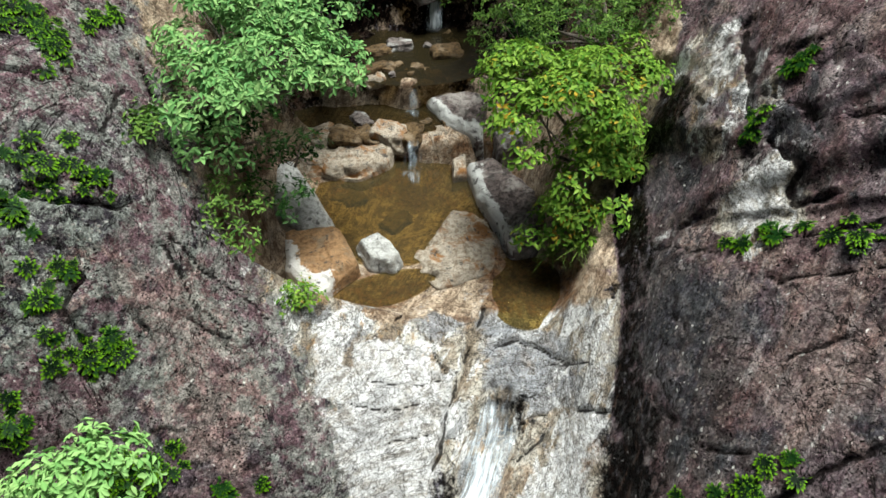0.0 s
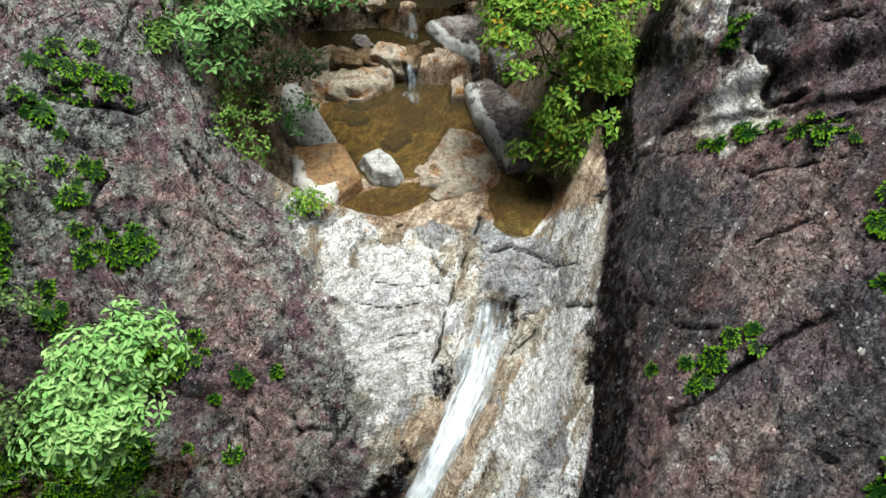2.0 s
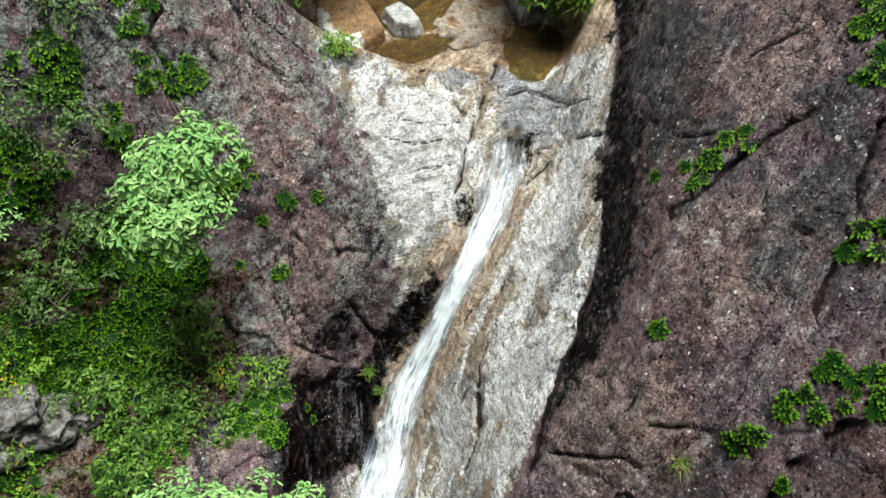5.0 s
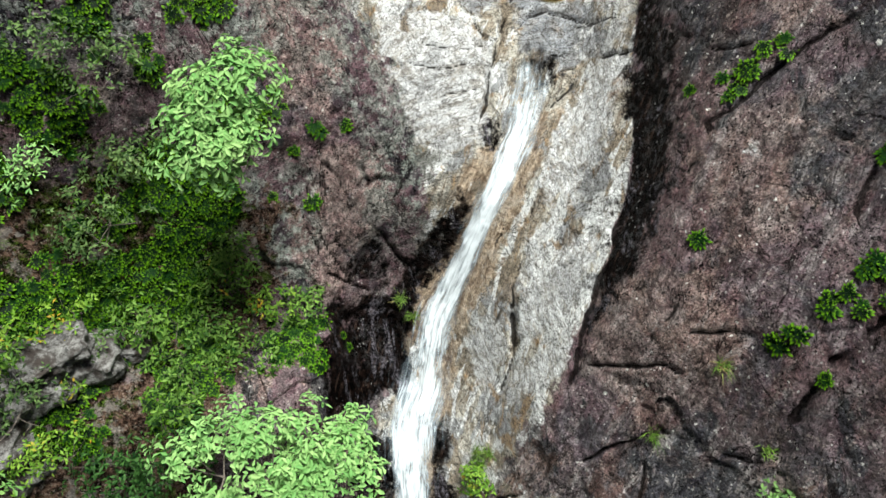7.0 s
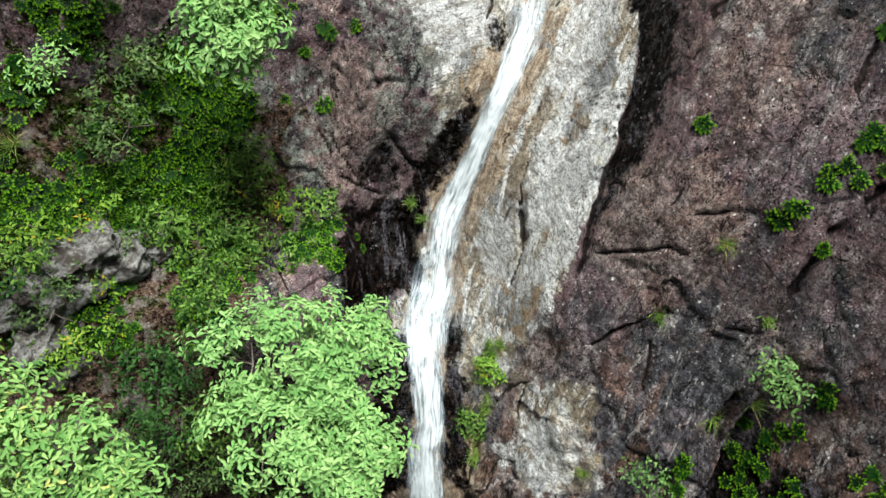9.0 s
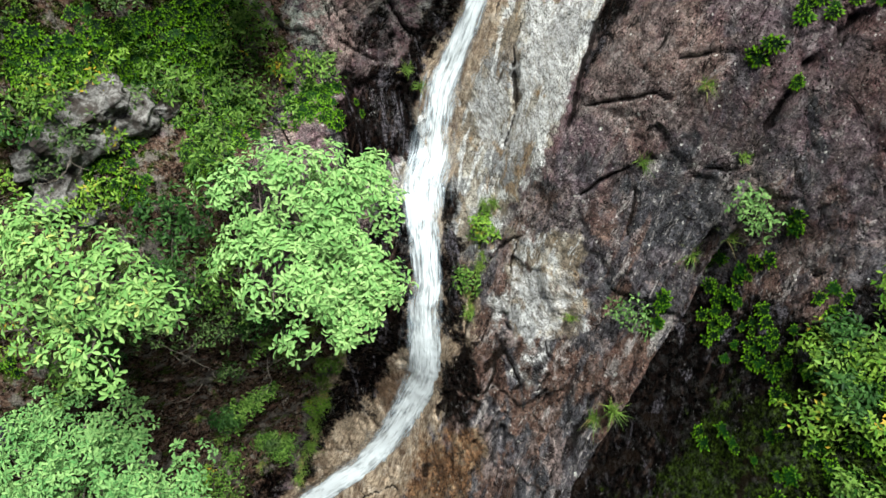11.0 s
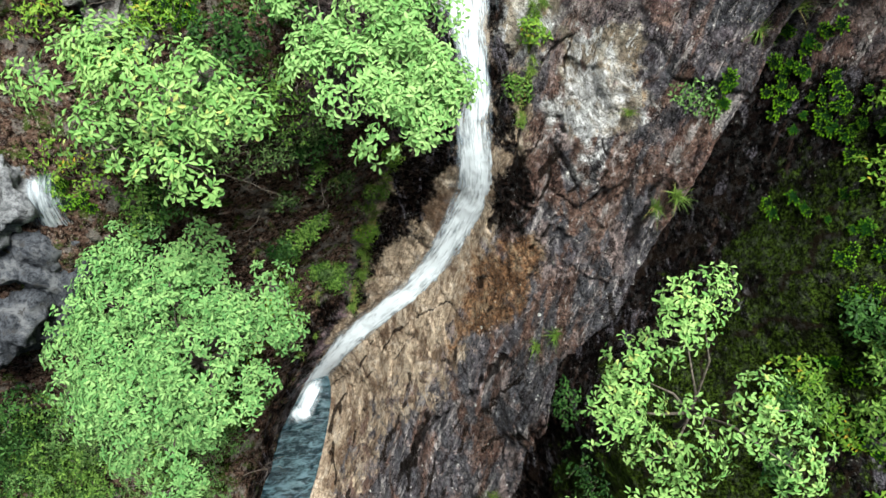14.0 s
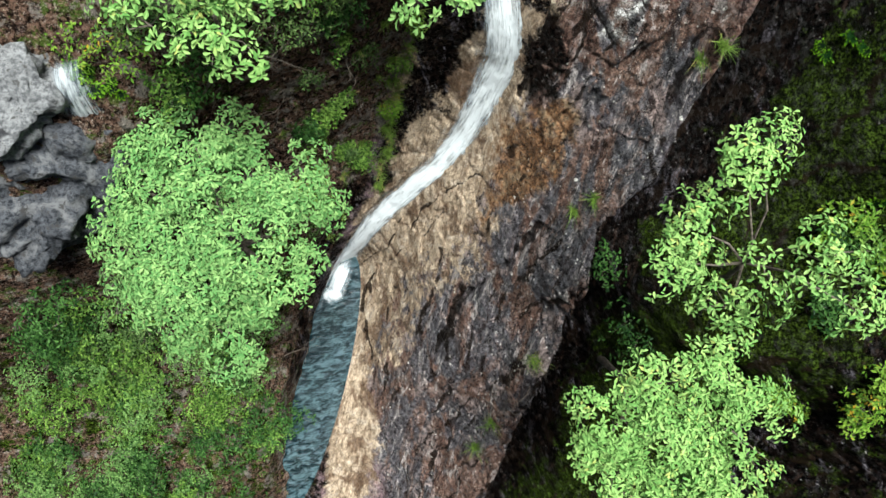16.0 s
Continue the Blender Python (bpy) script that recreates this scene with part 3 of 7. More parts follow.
# right wall's face
guide([-7.8, -6.5, -5.9, -4.2, -2.6, -1.0, -0.1, 0.8, 1.3, 1.7, 2.6, 3.5, 4.2, 4.5, 4.9, 5.1, 6.0, 6.4, 6.4, 7.0, 7.5],
      [-3.19, -3.93, -4.05, -2.63, -2.24, 0.37, -0.26, -0.56, -0.53, -0.18, 0.72, 1.84, 1.99, 1.94, 1.73, 1.01, 1.23, 1.21, -0.17, -1.46, -2.6])
# right shoulder
guide([-5.8, -4.5, -3.9, -2.2, -0.6, 1.0, 1.9, 2.8, 3.3, 3.7, 4.6, 5.5, 6.2, 6.5, 6.9, 7.1, 8.0, 8.4, 8.4, 9.0, 9.5],
      [-1.98, -2.28, -2.1, -1.02, 0.66, 3.14, 2.73, 3.61, 3.16, 2.25, 3.24, 4.2, 4.15, 3.77, 3.6, 3.38, 3.85, 3.78, 2.35, 0.8, -0.83])
# hillside far to the right
guide([14.0, 14.0, 14.0, 14.0, 14.0, 14.0, 14.0, 14.0, 14.0, 14.0, 14.0, 14.0, 14.0, 14.0, 14.0, 14.0, 14.0, 14.0, 14.0, 14.0, 14.0],
      [14.71, 14.9, 15.14, 15.43, 15.67, 15.88, 16.03, 16.09, 16.01, 15.75, 15.25, 14.48, 13.54, 12.57, 11.68, 10.88, 10.12, 9.32, 7.92, 5.85, 3.23])
GUIDE_X, GUIDE_H = np.array(GUIDE_X), np.array(GUIDE_H)


def line(number, s):
    return np.interp(s, FINE, GUIDE_X[number])


LEFT_EDGE, BED, FOOT = 4, 6, 8


def base(x, s):
    """The loft, h at x and s."""
    kx = np.stack([np.interp(s, FINE, g) for g in GUIDE_X], -1)
    kh = np.stack([np.interp(s, FINE, g) for g in GUIDE_H], -1)
    d = np.diff(kh, axis=-1) / np.maximum(np.diff(kx, axis=-1), 0.05)
    m = np.zeros_like(kh)
    same = d[:, 1:] * d[:, :-1] > 0
    m[:, 1:-1] = np.where(same, 2 * d[:, 1:] * d[:, :-1] / np.where(same, d[:, 1:] + d[:, :-1], 1), 0)
    m[:, 0], m[:, -1] = d[:, 0], d[:, -1]
    i = np.clip((kx[:, 1:-1] < x[:, None]).sum(1), 0, kx.shape[1] - 2)
    r = np.arange(len(x))
    w = np.maximum(kx[r, i + 1] - kx[r, i], 0.05)
    u = np.clip((x - kx[r, i]) / w, -0.5, 1.5)
    return kh[r, i] * (1 + 2 * u) * (1 - u) ** 2 + m[r, i] * w * u * (1 - u) ** 2 + kh[r, i + 1] * u * u * (3 - 2 * u) + m[r, i + 1] * w * u * u * (u - 1)


def band(v, centre, half, soft):
    return 1 - smooth(np.abs(v - centre), half, half + soft)


# the fall's line: x at s
FALL_S = np.array([-14.2, -13.3, -12.2, -11.2, -10.2, -8.7, -7.25, -6.0, -5.0, -3.7, -2.96, -1.8, -1.1, 0.0, 1.3, 2.6, 3.9, 5.3, 6.45])
FALL_X = np.array([-9.05, -8.4, -7.55, -6.85, -5.85, -4.06, -2.85, -2.40, -2.2, -2.06, -1.93, -1.88, -1.85, -1.52, -1.25, -0.60, 0.06, 0.62, 0.88])


def fall_x(s):
    return hermite(FALL_S, FALL_X, np.clip(s, -14.2, 6.45))


CRACKS = []


def crack(wide, deep, way):
    """An open joint along a line in x and s."""
    CRACKS.append((wide, deep, np.array(way)))


crack(0.07, 0.16, [(0.78, 8.18), (0.52, 7.65), (0.27, 6.89), (0.11, 6.43), (-0.04, 5.65), (-0.27, 4.84)])
crack(0.05, 0.1, [(-0.21, 7.57), (-0.13, 7.19), (0.06, 6.92)])
crack(0.05, 0.1, [(0.65, 7.11), (0.95, 7.44), (1.35, 7.54), (1.79, 7.32), (2.15, 7.06)])
crack(0.04, 0.08, [(2.07, 6.99), (1.93, 6.52), (1.78, 6.24), (1.45, 6.15)])
crack(0.05, 0.1, [(2.5, 6.23), (2.08, 6.28), (1.76, 6.03), (1.24, 5.46)])
crack(0.04, 0.06, [(2.66, 6.72), (2.37, 7.0), (1.88, 7.1)])
crack(0.05, 0.1, [(-1.15, 7.69), (-0.98, 7.84), (-0.55, 8.09), (-0.19, 8.37)])
crack(0.04, 0.08, [(-0.63, 5.21), (-0.76, 4.53)])
crack(0.03, 0.05, [(-1.5, 6.37), (-0.94, 6.25), (-0.32, 6.45)])
crack(0.03, 0.05, [(-1.62, 5.79), (-1.0, 5.7), (-0.25, 5.93)])
crack(0.03, 0.05, [(-1.25, 6.8), (-0.63, 6.67), (-0.03, 6.78)])
crack(0.05, 0.12, [(0.71, 3.6), (0.48, 2.72), (0.26, 2.05), (0.23, 1.47), (0.25, 0.91)])
crack(0.06, 0.14, [(1.89, 3.46), (1.52, 2.97), (1.53, 2.64), (1.11, 2.33)])
crack(0.04, 0.06, [(1.04, 3.28), (1.34, 3.0), (1.67, 3.11)])
crack(0.04, 0.06, [(0.51, 3.07), (0.84, 2.88), (1.08, 2.98)])
# shadow line at the fall's right edge, carved and darkened like a joint
crack(0.04, 0.08, [(0.18, 3.24), (-0.06, 2.73), (-0.58, 1.88), (-0.67, 1.4)])
crack(0.07, 0.18, [(0.19, 1.65), (0.22, 0.88), (0.04, 0.32), (-0.21, -0.41), (-0.32, -1.16), (-0.2, -1.6)])
crack(0.08, 0.18, [(2.17, 3.57), (1.89, 2.94), (1.5, 1.99), (1.23, 1.22), (1.06, 0.52), (0.73, -0.23)])
crack(0.06, 0.12, [(1.14, -0.93), (1.66, -0.54), (2.29, -0.29)])
crack(0.06, 0.12, [(2.0, -0.78), (1.86, -1.73)])
crack(0.09, 0.22, [(4.39, 1.69), (3.99, 1.1), (3.69, 0.42), (3.32, -0.63), (3.18, -1.16), (2.67, -2.22)])
crack(0.06, 0.12, [(-0.53, -2.44), (-0.28, -2.09), (0.34, -1.64), (0.71, -0.88)])
crack(0.05, 0.08, [(2.54, 1.38), (3.18, 1.44), (3.57, 1.09)])
crack(0.05, 0.08, [(1.26, 0.73), (2.18, 0.83), (2.76, 0.55)])
crack(0.05, 0.1, [(1.65, 0.24), (2.36, -0.33), (3.26, -0.54)])
crack(0.06, 0.1, [(-3.11, 4.47), (-2.76, 3.74), (-2.27, 3.18), (-1.87, 2.49)])
crack(0.05, 0.08, [(-3.55, 4.18), (-3.47, 3.25), (-2.94, 2.21)])
crack(0.05, 0.1, [(-3.67, 3.5), (-3.37, 2.43), (-2.61, 2.05)])
crack(0.05, 0.08, [(-4.09, 8.58), (-3.62, 7.65), (-2.84, 7.18), (-2.39, 6.54)])
crack(0.06, 0.1, [(3.0, 4.47), (3.5, 4.9), (4.0, 5.32), (4.59, 5.69)])
crack(0.06, 0.1, [(2.45, 3.32), (2.9, 4.14), (3.07, 4.55)])
crack(0.07, 0.16, [(4.15, 4.23), (4.45, 3.99), (4.81, 4.12), (5.09, 3.76)])
crack(0.07, 0.16, [(5.11, 5.37), (4.84, 4.33), (4.53, 3.5), (4.26, 2.8)])
crack(0.05, 0.08, [(2.06, 1.2), (2.54, 2.15), (2.91, 2.74), (3.26, 3.19)])
crack(0.09, 0.2, [(-0.57, -1.82), (-0.94, -3.2), (-1.31, -4.85), (-1.55, -5.61), (-1.95, -6.6)])
crack(0.07, 0.16, [(0.42, -6.42), (-0.05, -7.42), (-0.77, -8.07), (-1.46, -8.99)])
crack(0.14, 0.30, [(-1.6, -8.9), (-2.3, -9.8), (-3.04, -10.82), (-4.49, -12.53), (-6.3, -15.33)])
crack(0.04, 0.08, [(-5.22, -10.49), (-4.24, -9.65), (-3.22, -8.98)])
crack(0.05, 0.1, [(-0.69, -3.84), (-0.21, -2.84), (0.04, -1.85)])
crack(0.06, 0.12, [(-0.44, -4.23), (-0.11, -5.17), (-0.63, -6.02), (-0.93, -6.58)])
crack(0.06, 0.12, [(0.45, -4.1), (0.61, -4.86), (0.06, -5.54)])
crack(0.06, 0.12, [(-1.74, -8.99), (-1.2, -9.01), (-1.83, -10.82), (-2.79, -12.5)])
crack(0.06, 0.12, [(1.22, -3.49), (1.4, -4.5), (0.88, -5.5), (0.51, -6.4)])
crack(0.05, 0.1, [(-3.83, -3.15), (-4.25, -4.91), (-4.97, -6.33)])
crack(0.09, 0.22, [(4.82, 12.21), (4.56, 10.92), (4.31, 9.66)])
crack(0.08, 0.22, [(4.3, 9.64), (4.53, 9.84), (4.71, 9.23), (4.69, 8.83)])
crack(0.09, 0.22, [(4.64, 8.81), (4.95, 8.77), (5.27, 8.84)])
crack(0.07, 0.16, [(4.51, 8.25), (4.83, 8.27), (5.12, 8.22)])
crack(0.05, 0.1, [(4.6, 10.61), (4.91, 9.9), (5.5, 9.65)])
crack(0.05, 0.1, [(5.28, 10.78), (5.44, 10.36), (5.66, 10.26)])
crack(0.05, 0.08, [(4.05, 11.05), (4.14, 10.27), (4.29, 9.82)])
crack(0.06, 0.12, [(-5.68, 8.88), (-5.12, 8.91), (-4.58, 8.94), (-4.16, 9.43)])
crack(0.06, 0.12, [(-4.8, 11.58), (-4.46, 10.95), (-4.19, 10.31), (-4.05, 9.7)])
crack(0.06, 0.12, [(-5.19, 8.32), (-4.91, 7.89), (-5.06, 7.44), (-4.87, 7.03)])
crack(0.05, 0.08, [(-4.78, 10.86), (-4.84, 10.0), (-4.67, 9.74)])
crack(0.05, 0.08, [(-4.02, 8.69), (-3.63, 8.28), (-2.81, 7.71)])
crack(0.05, 0.08, [(3.38, 8.77), (3.88, 8.2), (4.22, 7.68), (5.02, 7.71)])
crack(0.05, 0.08, [(3.3, 7.49), (3.46, 6.78), (4.08, 6.69), (4.57, 6.9)])
crack(0.05, 0.08, [(2.88, 6.41), (3.23, 5.73), (3.58, 5.66)])


def cracked(x, s, p):
    """How deep the joints cut at each place, and how near they are."""
    wx = x + 0.16 * (fractal(p * 2.6, 3, 0.6, 171) - 0.5)
    ws = s + 0.16 * (fractal(p * 2.6, 3, 0.6, 175) - 0.5)
    cut, mark = np.zeros(len(x)), np.zeros(len(x))
    for wide, deep, way in CRACKS:
        (ax, ay), (bx, by) = way.min(0) - 0.3, way.max(0) + 0.3
        near = np.flatnonzero((wx > ax) & (wx < bx) & (ws > ay) & (ws < by))
        if not len(near):
            continue
        far = np.full(len(near), 9.0)
        for (ax, ay), (bx, by) in zip(way[:-1], way[1:]):
            dx, dy = bx - ax, by - ay
            t = np.clip(((wx[near] - ax) * dx + (ws[near] - ay) * dy) / (dx * dx + dy * dy + 1e-9), 0, 1)
            far = np.minimum(far, np.hypot(wx[near] - ax - t * dx, ws[near] - ay - t * dy))
        gape = smooth(fractal(p[near] * 1.5, 3, 0.6, 178), 0.36, 0.60)
        open_ = wide * (0.35 + 0.75 * gape)
        deep = deep * (0.25 + 0.75 * gape)
        hold = 1 - smooth(far, 0.3 * open_, 1.15 * open_)
        cut[near] = np.maximum(cut[near], deep * hold)
        mark[near] = np.maximum(mark[near], (0.4 + 0.6 * gape) * (1 - smooth(far, 0.15 * open_, 0.7 * open_)))
    return cut, mark


def ribbed(x, s, p):
    """Ribs that run down beside the fall: their height, and how near the groove between two of them is."""
    across, along = 0.87 * x - 0.5 * s, 0.5 * x + 0.87 * s
    ribs = 2.0 * across + 2.8 * fractal(np.stack([across * 0.9, along * 0.30, 0 * x], -1), 5, 0.58, 151)
    part_way = ribs - np.floor(ribs)
    tread = np.floor(ribs) + smooth(part_way, 0.10, 0.85)
    size = smooth(-s, 3.0, 5.5) * smooth(x - fall_x(s), 0.5, 1.0) * (0.5 + fractal(p * 0.8, 2, 0.5, 155))
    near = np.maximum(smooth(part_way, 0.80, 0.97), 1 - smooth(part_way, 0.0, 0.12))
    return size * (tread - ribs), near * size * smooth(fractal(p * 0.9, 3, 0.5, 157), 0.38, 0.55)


def rock(x, s):
    """h of the rock with its ledges, joints and cracks."""
    h = base(x, s)
    left, foot, fx = line(LEFT_EDGE, s), line(FOOT, s), fall_x(s)
    p = place(x, s, h)
    wall = np.maximum(smooth(left - x, -0.3, 0.4), smooth(x - foot, -0.2, 0.5))
    # the water-worn slab is smoother than the walls
    calm = 1 - 0.8 * band(x, fx, 0.4, 0.4) * smooth(-s, -6.8, -6.3)
    crease = 1 - 0.2 * band(x, foot + 0.2, 0.2, 0.3) * smooth(s, 0, 2)
    plane = 1 - 0.5 * smooth(x - foot, 0.2, 0.8) * smooth(s, -1.5, 0.5) * smooth(-s, -8.6, -8.0)
    amount = (0.22 + 0.68 * wall) * calm * crease * plane
    h = h + amount * 0.26 * (fractal(p * 0.55, 4, 0.5, 3) - 0.5)
    # joints that slant down the walls, with stepped ledges between them
    q = np.stack([p[:, 0] * 0.9 + p[:, 2] * 0.35, p[:, 1] * 0.8, p[:, 2] * 0.9 - p[:, 0] * 0.3], -1)
    steps = fractal(q * 0.8, 3, 0.5, 21) * 7
    tread = np.floor(steps) + smooth(steps - np.floor(steps), 0.30, 0.62)
    h = h + amount * 0.035 * (tread - steps)
    lower = smooth(-s, 2.0, 7.0)
    steps = fractal(np.stack([q[:, 0] * 2.4, q[:, 1] * 1.1, q[:, 2] * 1.2], -1), 3, 0.5, 31) * 6
    tread = np.floor(steps) + smooth(steps - np.floor(steps), 0.35, 0.6)
    h = h + (0.25 + 0.75 * np.maximum(0.5 * wall, lower)) * 0.035 * (tread - steps)
    # broken blocks, large and small
    warp = 0.5 * (fractal(p * 1.3, 3, 0.5, 61) - 0.5)
    big, gap = facets(q * 0.75 + warp[:, None], 11)
    h = h + amount * (0.15 * big - 0.05 * smooth(-gap, -0.045, -0.01) * smooth(fractal(p * 0.6, 2, 0.5, 66), 0.42, 0.55))
    broken = (0.20 + 0.80 * np.maximum(wall, lower)) * calm * crease * plane
    little, gap = facets(np.stack([q[:, 0] * 2.6, q[:, 1] * 1.7, q[:, 2] * 1.5], -1) + 2 * warp[:, None], 14)
    h = h + broken * (0.10 * little * (0.3 + 1.1 * lower) - (0.015 + 0.04 * lower) * smooth(-gap, -0.08, -0.02) * smooth(fractal(p * 0.9, 2, 0.5, 67), 0.45, 0.56))
    h = h - (0.02 + 0.02 * wall + 0.05 * lower) * crease * smooth(ridged(q * 1.5, 3, 41), 0.84, 0.94)
    h = h + 0.045 * (fractal(p * 5.0, 3, 0.65, 51) - 0.5) * (0.5 + 0.7 * wall) * calm * crease
    h = h - cracked(x, s, p)[0]
    # the lower ridge splits into ribs that run down beside the fall
    h = h + 0.16 * ribbed(x, s, p)[0]
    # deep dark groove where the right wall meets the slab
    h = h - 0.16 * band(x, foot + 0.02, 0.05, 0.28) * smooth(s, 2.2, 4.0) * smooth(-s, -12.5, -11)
    layers = p[:, 2] * 2.6 + 0.5 * p[:, 0] + 2.2 * fractal(p * 0.7, 3, 0.5, 141)
    h = h + 0.11 * (np.floor(layers) + smooth(layers - np.floor(layers), 0.45, 0.75) - layers) * smooth(x, 3.3, 3.9) * smooth(s, 8.2, 8.8) * (1 - smooth(s, 13, 15))
    # the buttress on the other side stands proud of the slab
    h = h + 0.16 * smooth(left - x, -0.12, 0.22) * smooth(s, 4.2, 5.5) * smooth(-s, -9.5, -8.5)
    # trough worn by the fall, and the notch from which it springs
    h = h - 0.20 * band(x, fx, 0.18, 0.45) * smooth(-s, -6.6, -6.2) * smooth(s, -13.5, -12)
    h = h - 0.16 * band(x, 0.84 + 0.1 * (s - 6.3), 0.03, 0.06) * band(s, 6.4, 0.25, 0.2)
    h = h - 0.16 * band(x, 1.06 + 0.16 * (s - 6.3), 0.03, 0.06) * band(s, 6.3, 0.3, 0.2)
    # stepped overhanging ledges high on the right wall
    h = h + (0.45 * smooth(s, 8.95, 9.4) + 0.12 * smooth(s, 9.9, 10.1) + 0.12 * smooth(s, 10.6, 10.8)) * smooth(x + 0.25 * np.sin(3 * s), 3.7, 4.0) * (1 - smooth(s, 11, 14))
    h = h - 0.18 * band(s + 0.25 * (x - 4), 8.75, 0.06, 0.12) * smooth(x, 3.6, 4.2)
    # undercut beside the fall, under the buttress
    h = h - 0.55 * band(x, -2.55, 0.35, 0.5) * band(s, 0.7, 0.5, 0.7)
    # cleft behind the right ridge
    cleft = np.interp(s, [-21, -16, -12.5, -9, -7.4, -5.2, -2.8, -1], [-6.0, -3.9, -2.3, -1.1, 0.35, 1.45, 2.6, 3.4])
    h = h - 1.25 * smooth(x - cleft, -0.08, 0.22) * (1 - smooth(x - cleft, 0.45, 1.5)) * smooth(-s, 0.6, 3.0)
    h = h + 0.30 * band(x, cleft - 0.35, 0.15, 0.6) * smooth(-s, 2.0, 5.0)
    return h


def ground(x, s):
    """One place on the rock."""
    x, s = np.array([float(x)]), np.array([float(s)])
    return Vector(place(x, s, rock(x, s))[0])


def ground_below(x, y, z=0.0):
    """The place on the rock straight below or above x, y."""
    s = RUN * y + RISE * z
    for _ in range(12):
        g = ground(x, s)
        s += 0.8 * (y - g.y)
    return ground(x, s)


# stream basins: x, y, half widths, turn, water level, depth
BASINS = [(-0.95, 11.65, 2.0, 1.45, 0, 1.25, 0.42), (1.62, 9.25, 0.62, 0.80, -12, 1.20, 0.09), (-1.25, 9.15, 0.95, 0.34, 22, 1.22, 0.12),
          (-1.90, 14.0, 2.0, 0.55, 0, 1.78, 0.22), (-0.75, 15.9, 1.7, 1.15, 0, 2.32, 0.25), (-0.4, 19.0, 1.8, 1.4, 0, 3.3, 0.3),
          (-10.25, -10.9, 0.74, 3.9, -28, -14.55, 0.9)]


def carve(p):
    """Level the stream's stair of ledges above the falls, and sink the basins."""
    x, y, z = p[:, 0].copy(), p[:, 1].copy(), p[:, 2].copy()
    n = (fractal(p * 0.9, 3, 0.5, 71) - 0.5)
    yy = y + 1.1 * n
    stair = 1.18 + 0.55 * smooth(yy, 12.95, 13.35) + 0.55 * smooth(yy, 14.45, 14.8) + 1.0 * smooth(yy, 17.1, 17.6) + 1.2 * smooth(yy, 20, 21) + 0.25 * (y - 21) * (y > 21) + 0.35 * n
    inside = smooth(y, 11.6, 13.0) * band(x, -0.75, 1.9, 1.3)
    z = z + inside * (stair - z)
    # the bowl in which the boulders and the brown pool lie
    bowl = band(x, -0.9, 2.3, 0.8) * band(y, 10.6, 1.7, 0.7)
    z = z - bowl * np.maximum(z - (1.22 + 0.25 * n), 0)
    for cx, cy, rx, ry, turn, level, depth in BASINS:
        c, sn = math.cos(radians(turn)), math.sin(radians(turn))
        u, v = (c * (x - cx) + sn * (y - cy)) / rx, (-sn * (x - cx) + c * (y - cy)) / ry
        r = np.sqrt(u * u + v * v) + 0.5 * n
        m = 1 - smooth(r, 0.80, 1.75 if depth < 0.2 else 1.3 if level < -5 else 1.08)
        z = z + m * (level - depth * (1 - 0.6 * smooth(r, 0.2, 0.9)) + 0.3 * n * depth - z)
    p[:, 2] = z
    return p


def sheet_mesh(name, verts, faces):
    me = bpy.data.meshes.new(name)
    me.vertices.add(len(verts))
    me.vertices.foreach_set("co", np.ascontiguousarray(verts, np.float32).ravel())
    me.loops.add(faces.size)
    me.loops.foreach_set("vertex_index", faces.ravel().astype(np.int32))
    me.polygons.add(len(faces))
    me.polygons.foreach_set("loop_start", np.arange(0, faces.size, faces.shape[1], dtype=np.int32))
    me.polygons.foreach_set("use_smooth", np.ones(len(faces), bool))
    me.update(calc_edges=True)
    return me


PATCHES = []


def patch(name, amount, outline):
    """A field of one kind of rock, bounded by an outline in x and s."""
    PATCHES.append((name, amount, np.array(outline)))


patch("white", 1.0, [(-1.49, 7.4), (-0.59, 7.46), (0.08, 6.91), (0.04, 6.08), (-0.1, 4.86), (-0.74, 4.74), (-1.47, 4.84), (-1.62, 5.79), (-1.72, 6.63)])
patch("white", 0.75, [(-2.19, 7.62), (-1.54, 7.55), (-1.62, 6.64), (-1.52, 5.37), (-1.92, 5.77), (-2.06, 6.69)])
patch("white", 0.7, [(-1.67, 6.6), (-1.38, 7.47), (-0.24, 7.34), (0.06, 6.55), (-0.31, 5.11), (-1.28, 5.03)])
patch("white", 1.0, [(2.06, 6.23), (2.52, 6.11), (2.39, 5.58), (2.13, 5.13), (1.87, 4.45), (1.35, 3.87), (0.91, 3.47), (0.93, 4.09), (1.28, 5.04)])
patch("white", 1.0, [(1.89, 3.48), (1.55, 2.74), (1.03, 1.97), (0.62, 1.37), (0.28, 1.38), (0.42, 2.03), (1.15, 2.61), (1.68, 3.24)])
patch("white", 0.8, [(1.1, 3.57), (1.28, 3.47), (0.84, 2.68), (0.39, 1.88), (0.29, 2.01), (0.65, 2.87)])
patch("white", 0.9, [(-0.12, 1.38), (0.09, 0.99), (-0.06, 0.31), (-0.34, -0.05), (-0.61, 0.25), (-0.69, 0.97)])
patch("white", 0.75, [(0.39, 0.89), (1.15, 1.22), (1.03, 0.72), (0.42, 0.15), (-0.05, -0.37), (-0.07, 0.08)])
patch("white", 0.8, [(1.02, 3.54), (1.6, 4.54), (1.89, 4.56), (1.57, 3.76), (1.16, 3.18), (0.82, 2.91)])
patch("white", 0.7, [(-0.55, 1.53), (0.19, 1.55), (0.03, 0.85), (-0.61, 0.56)])
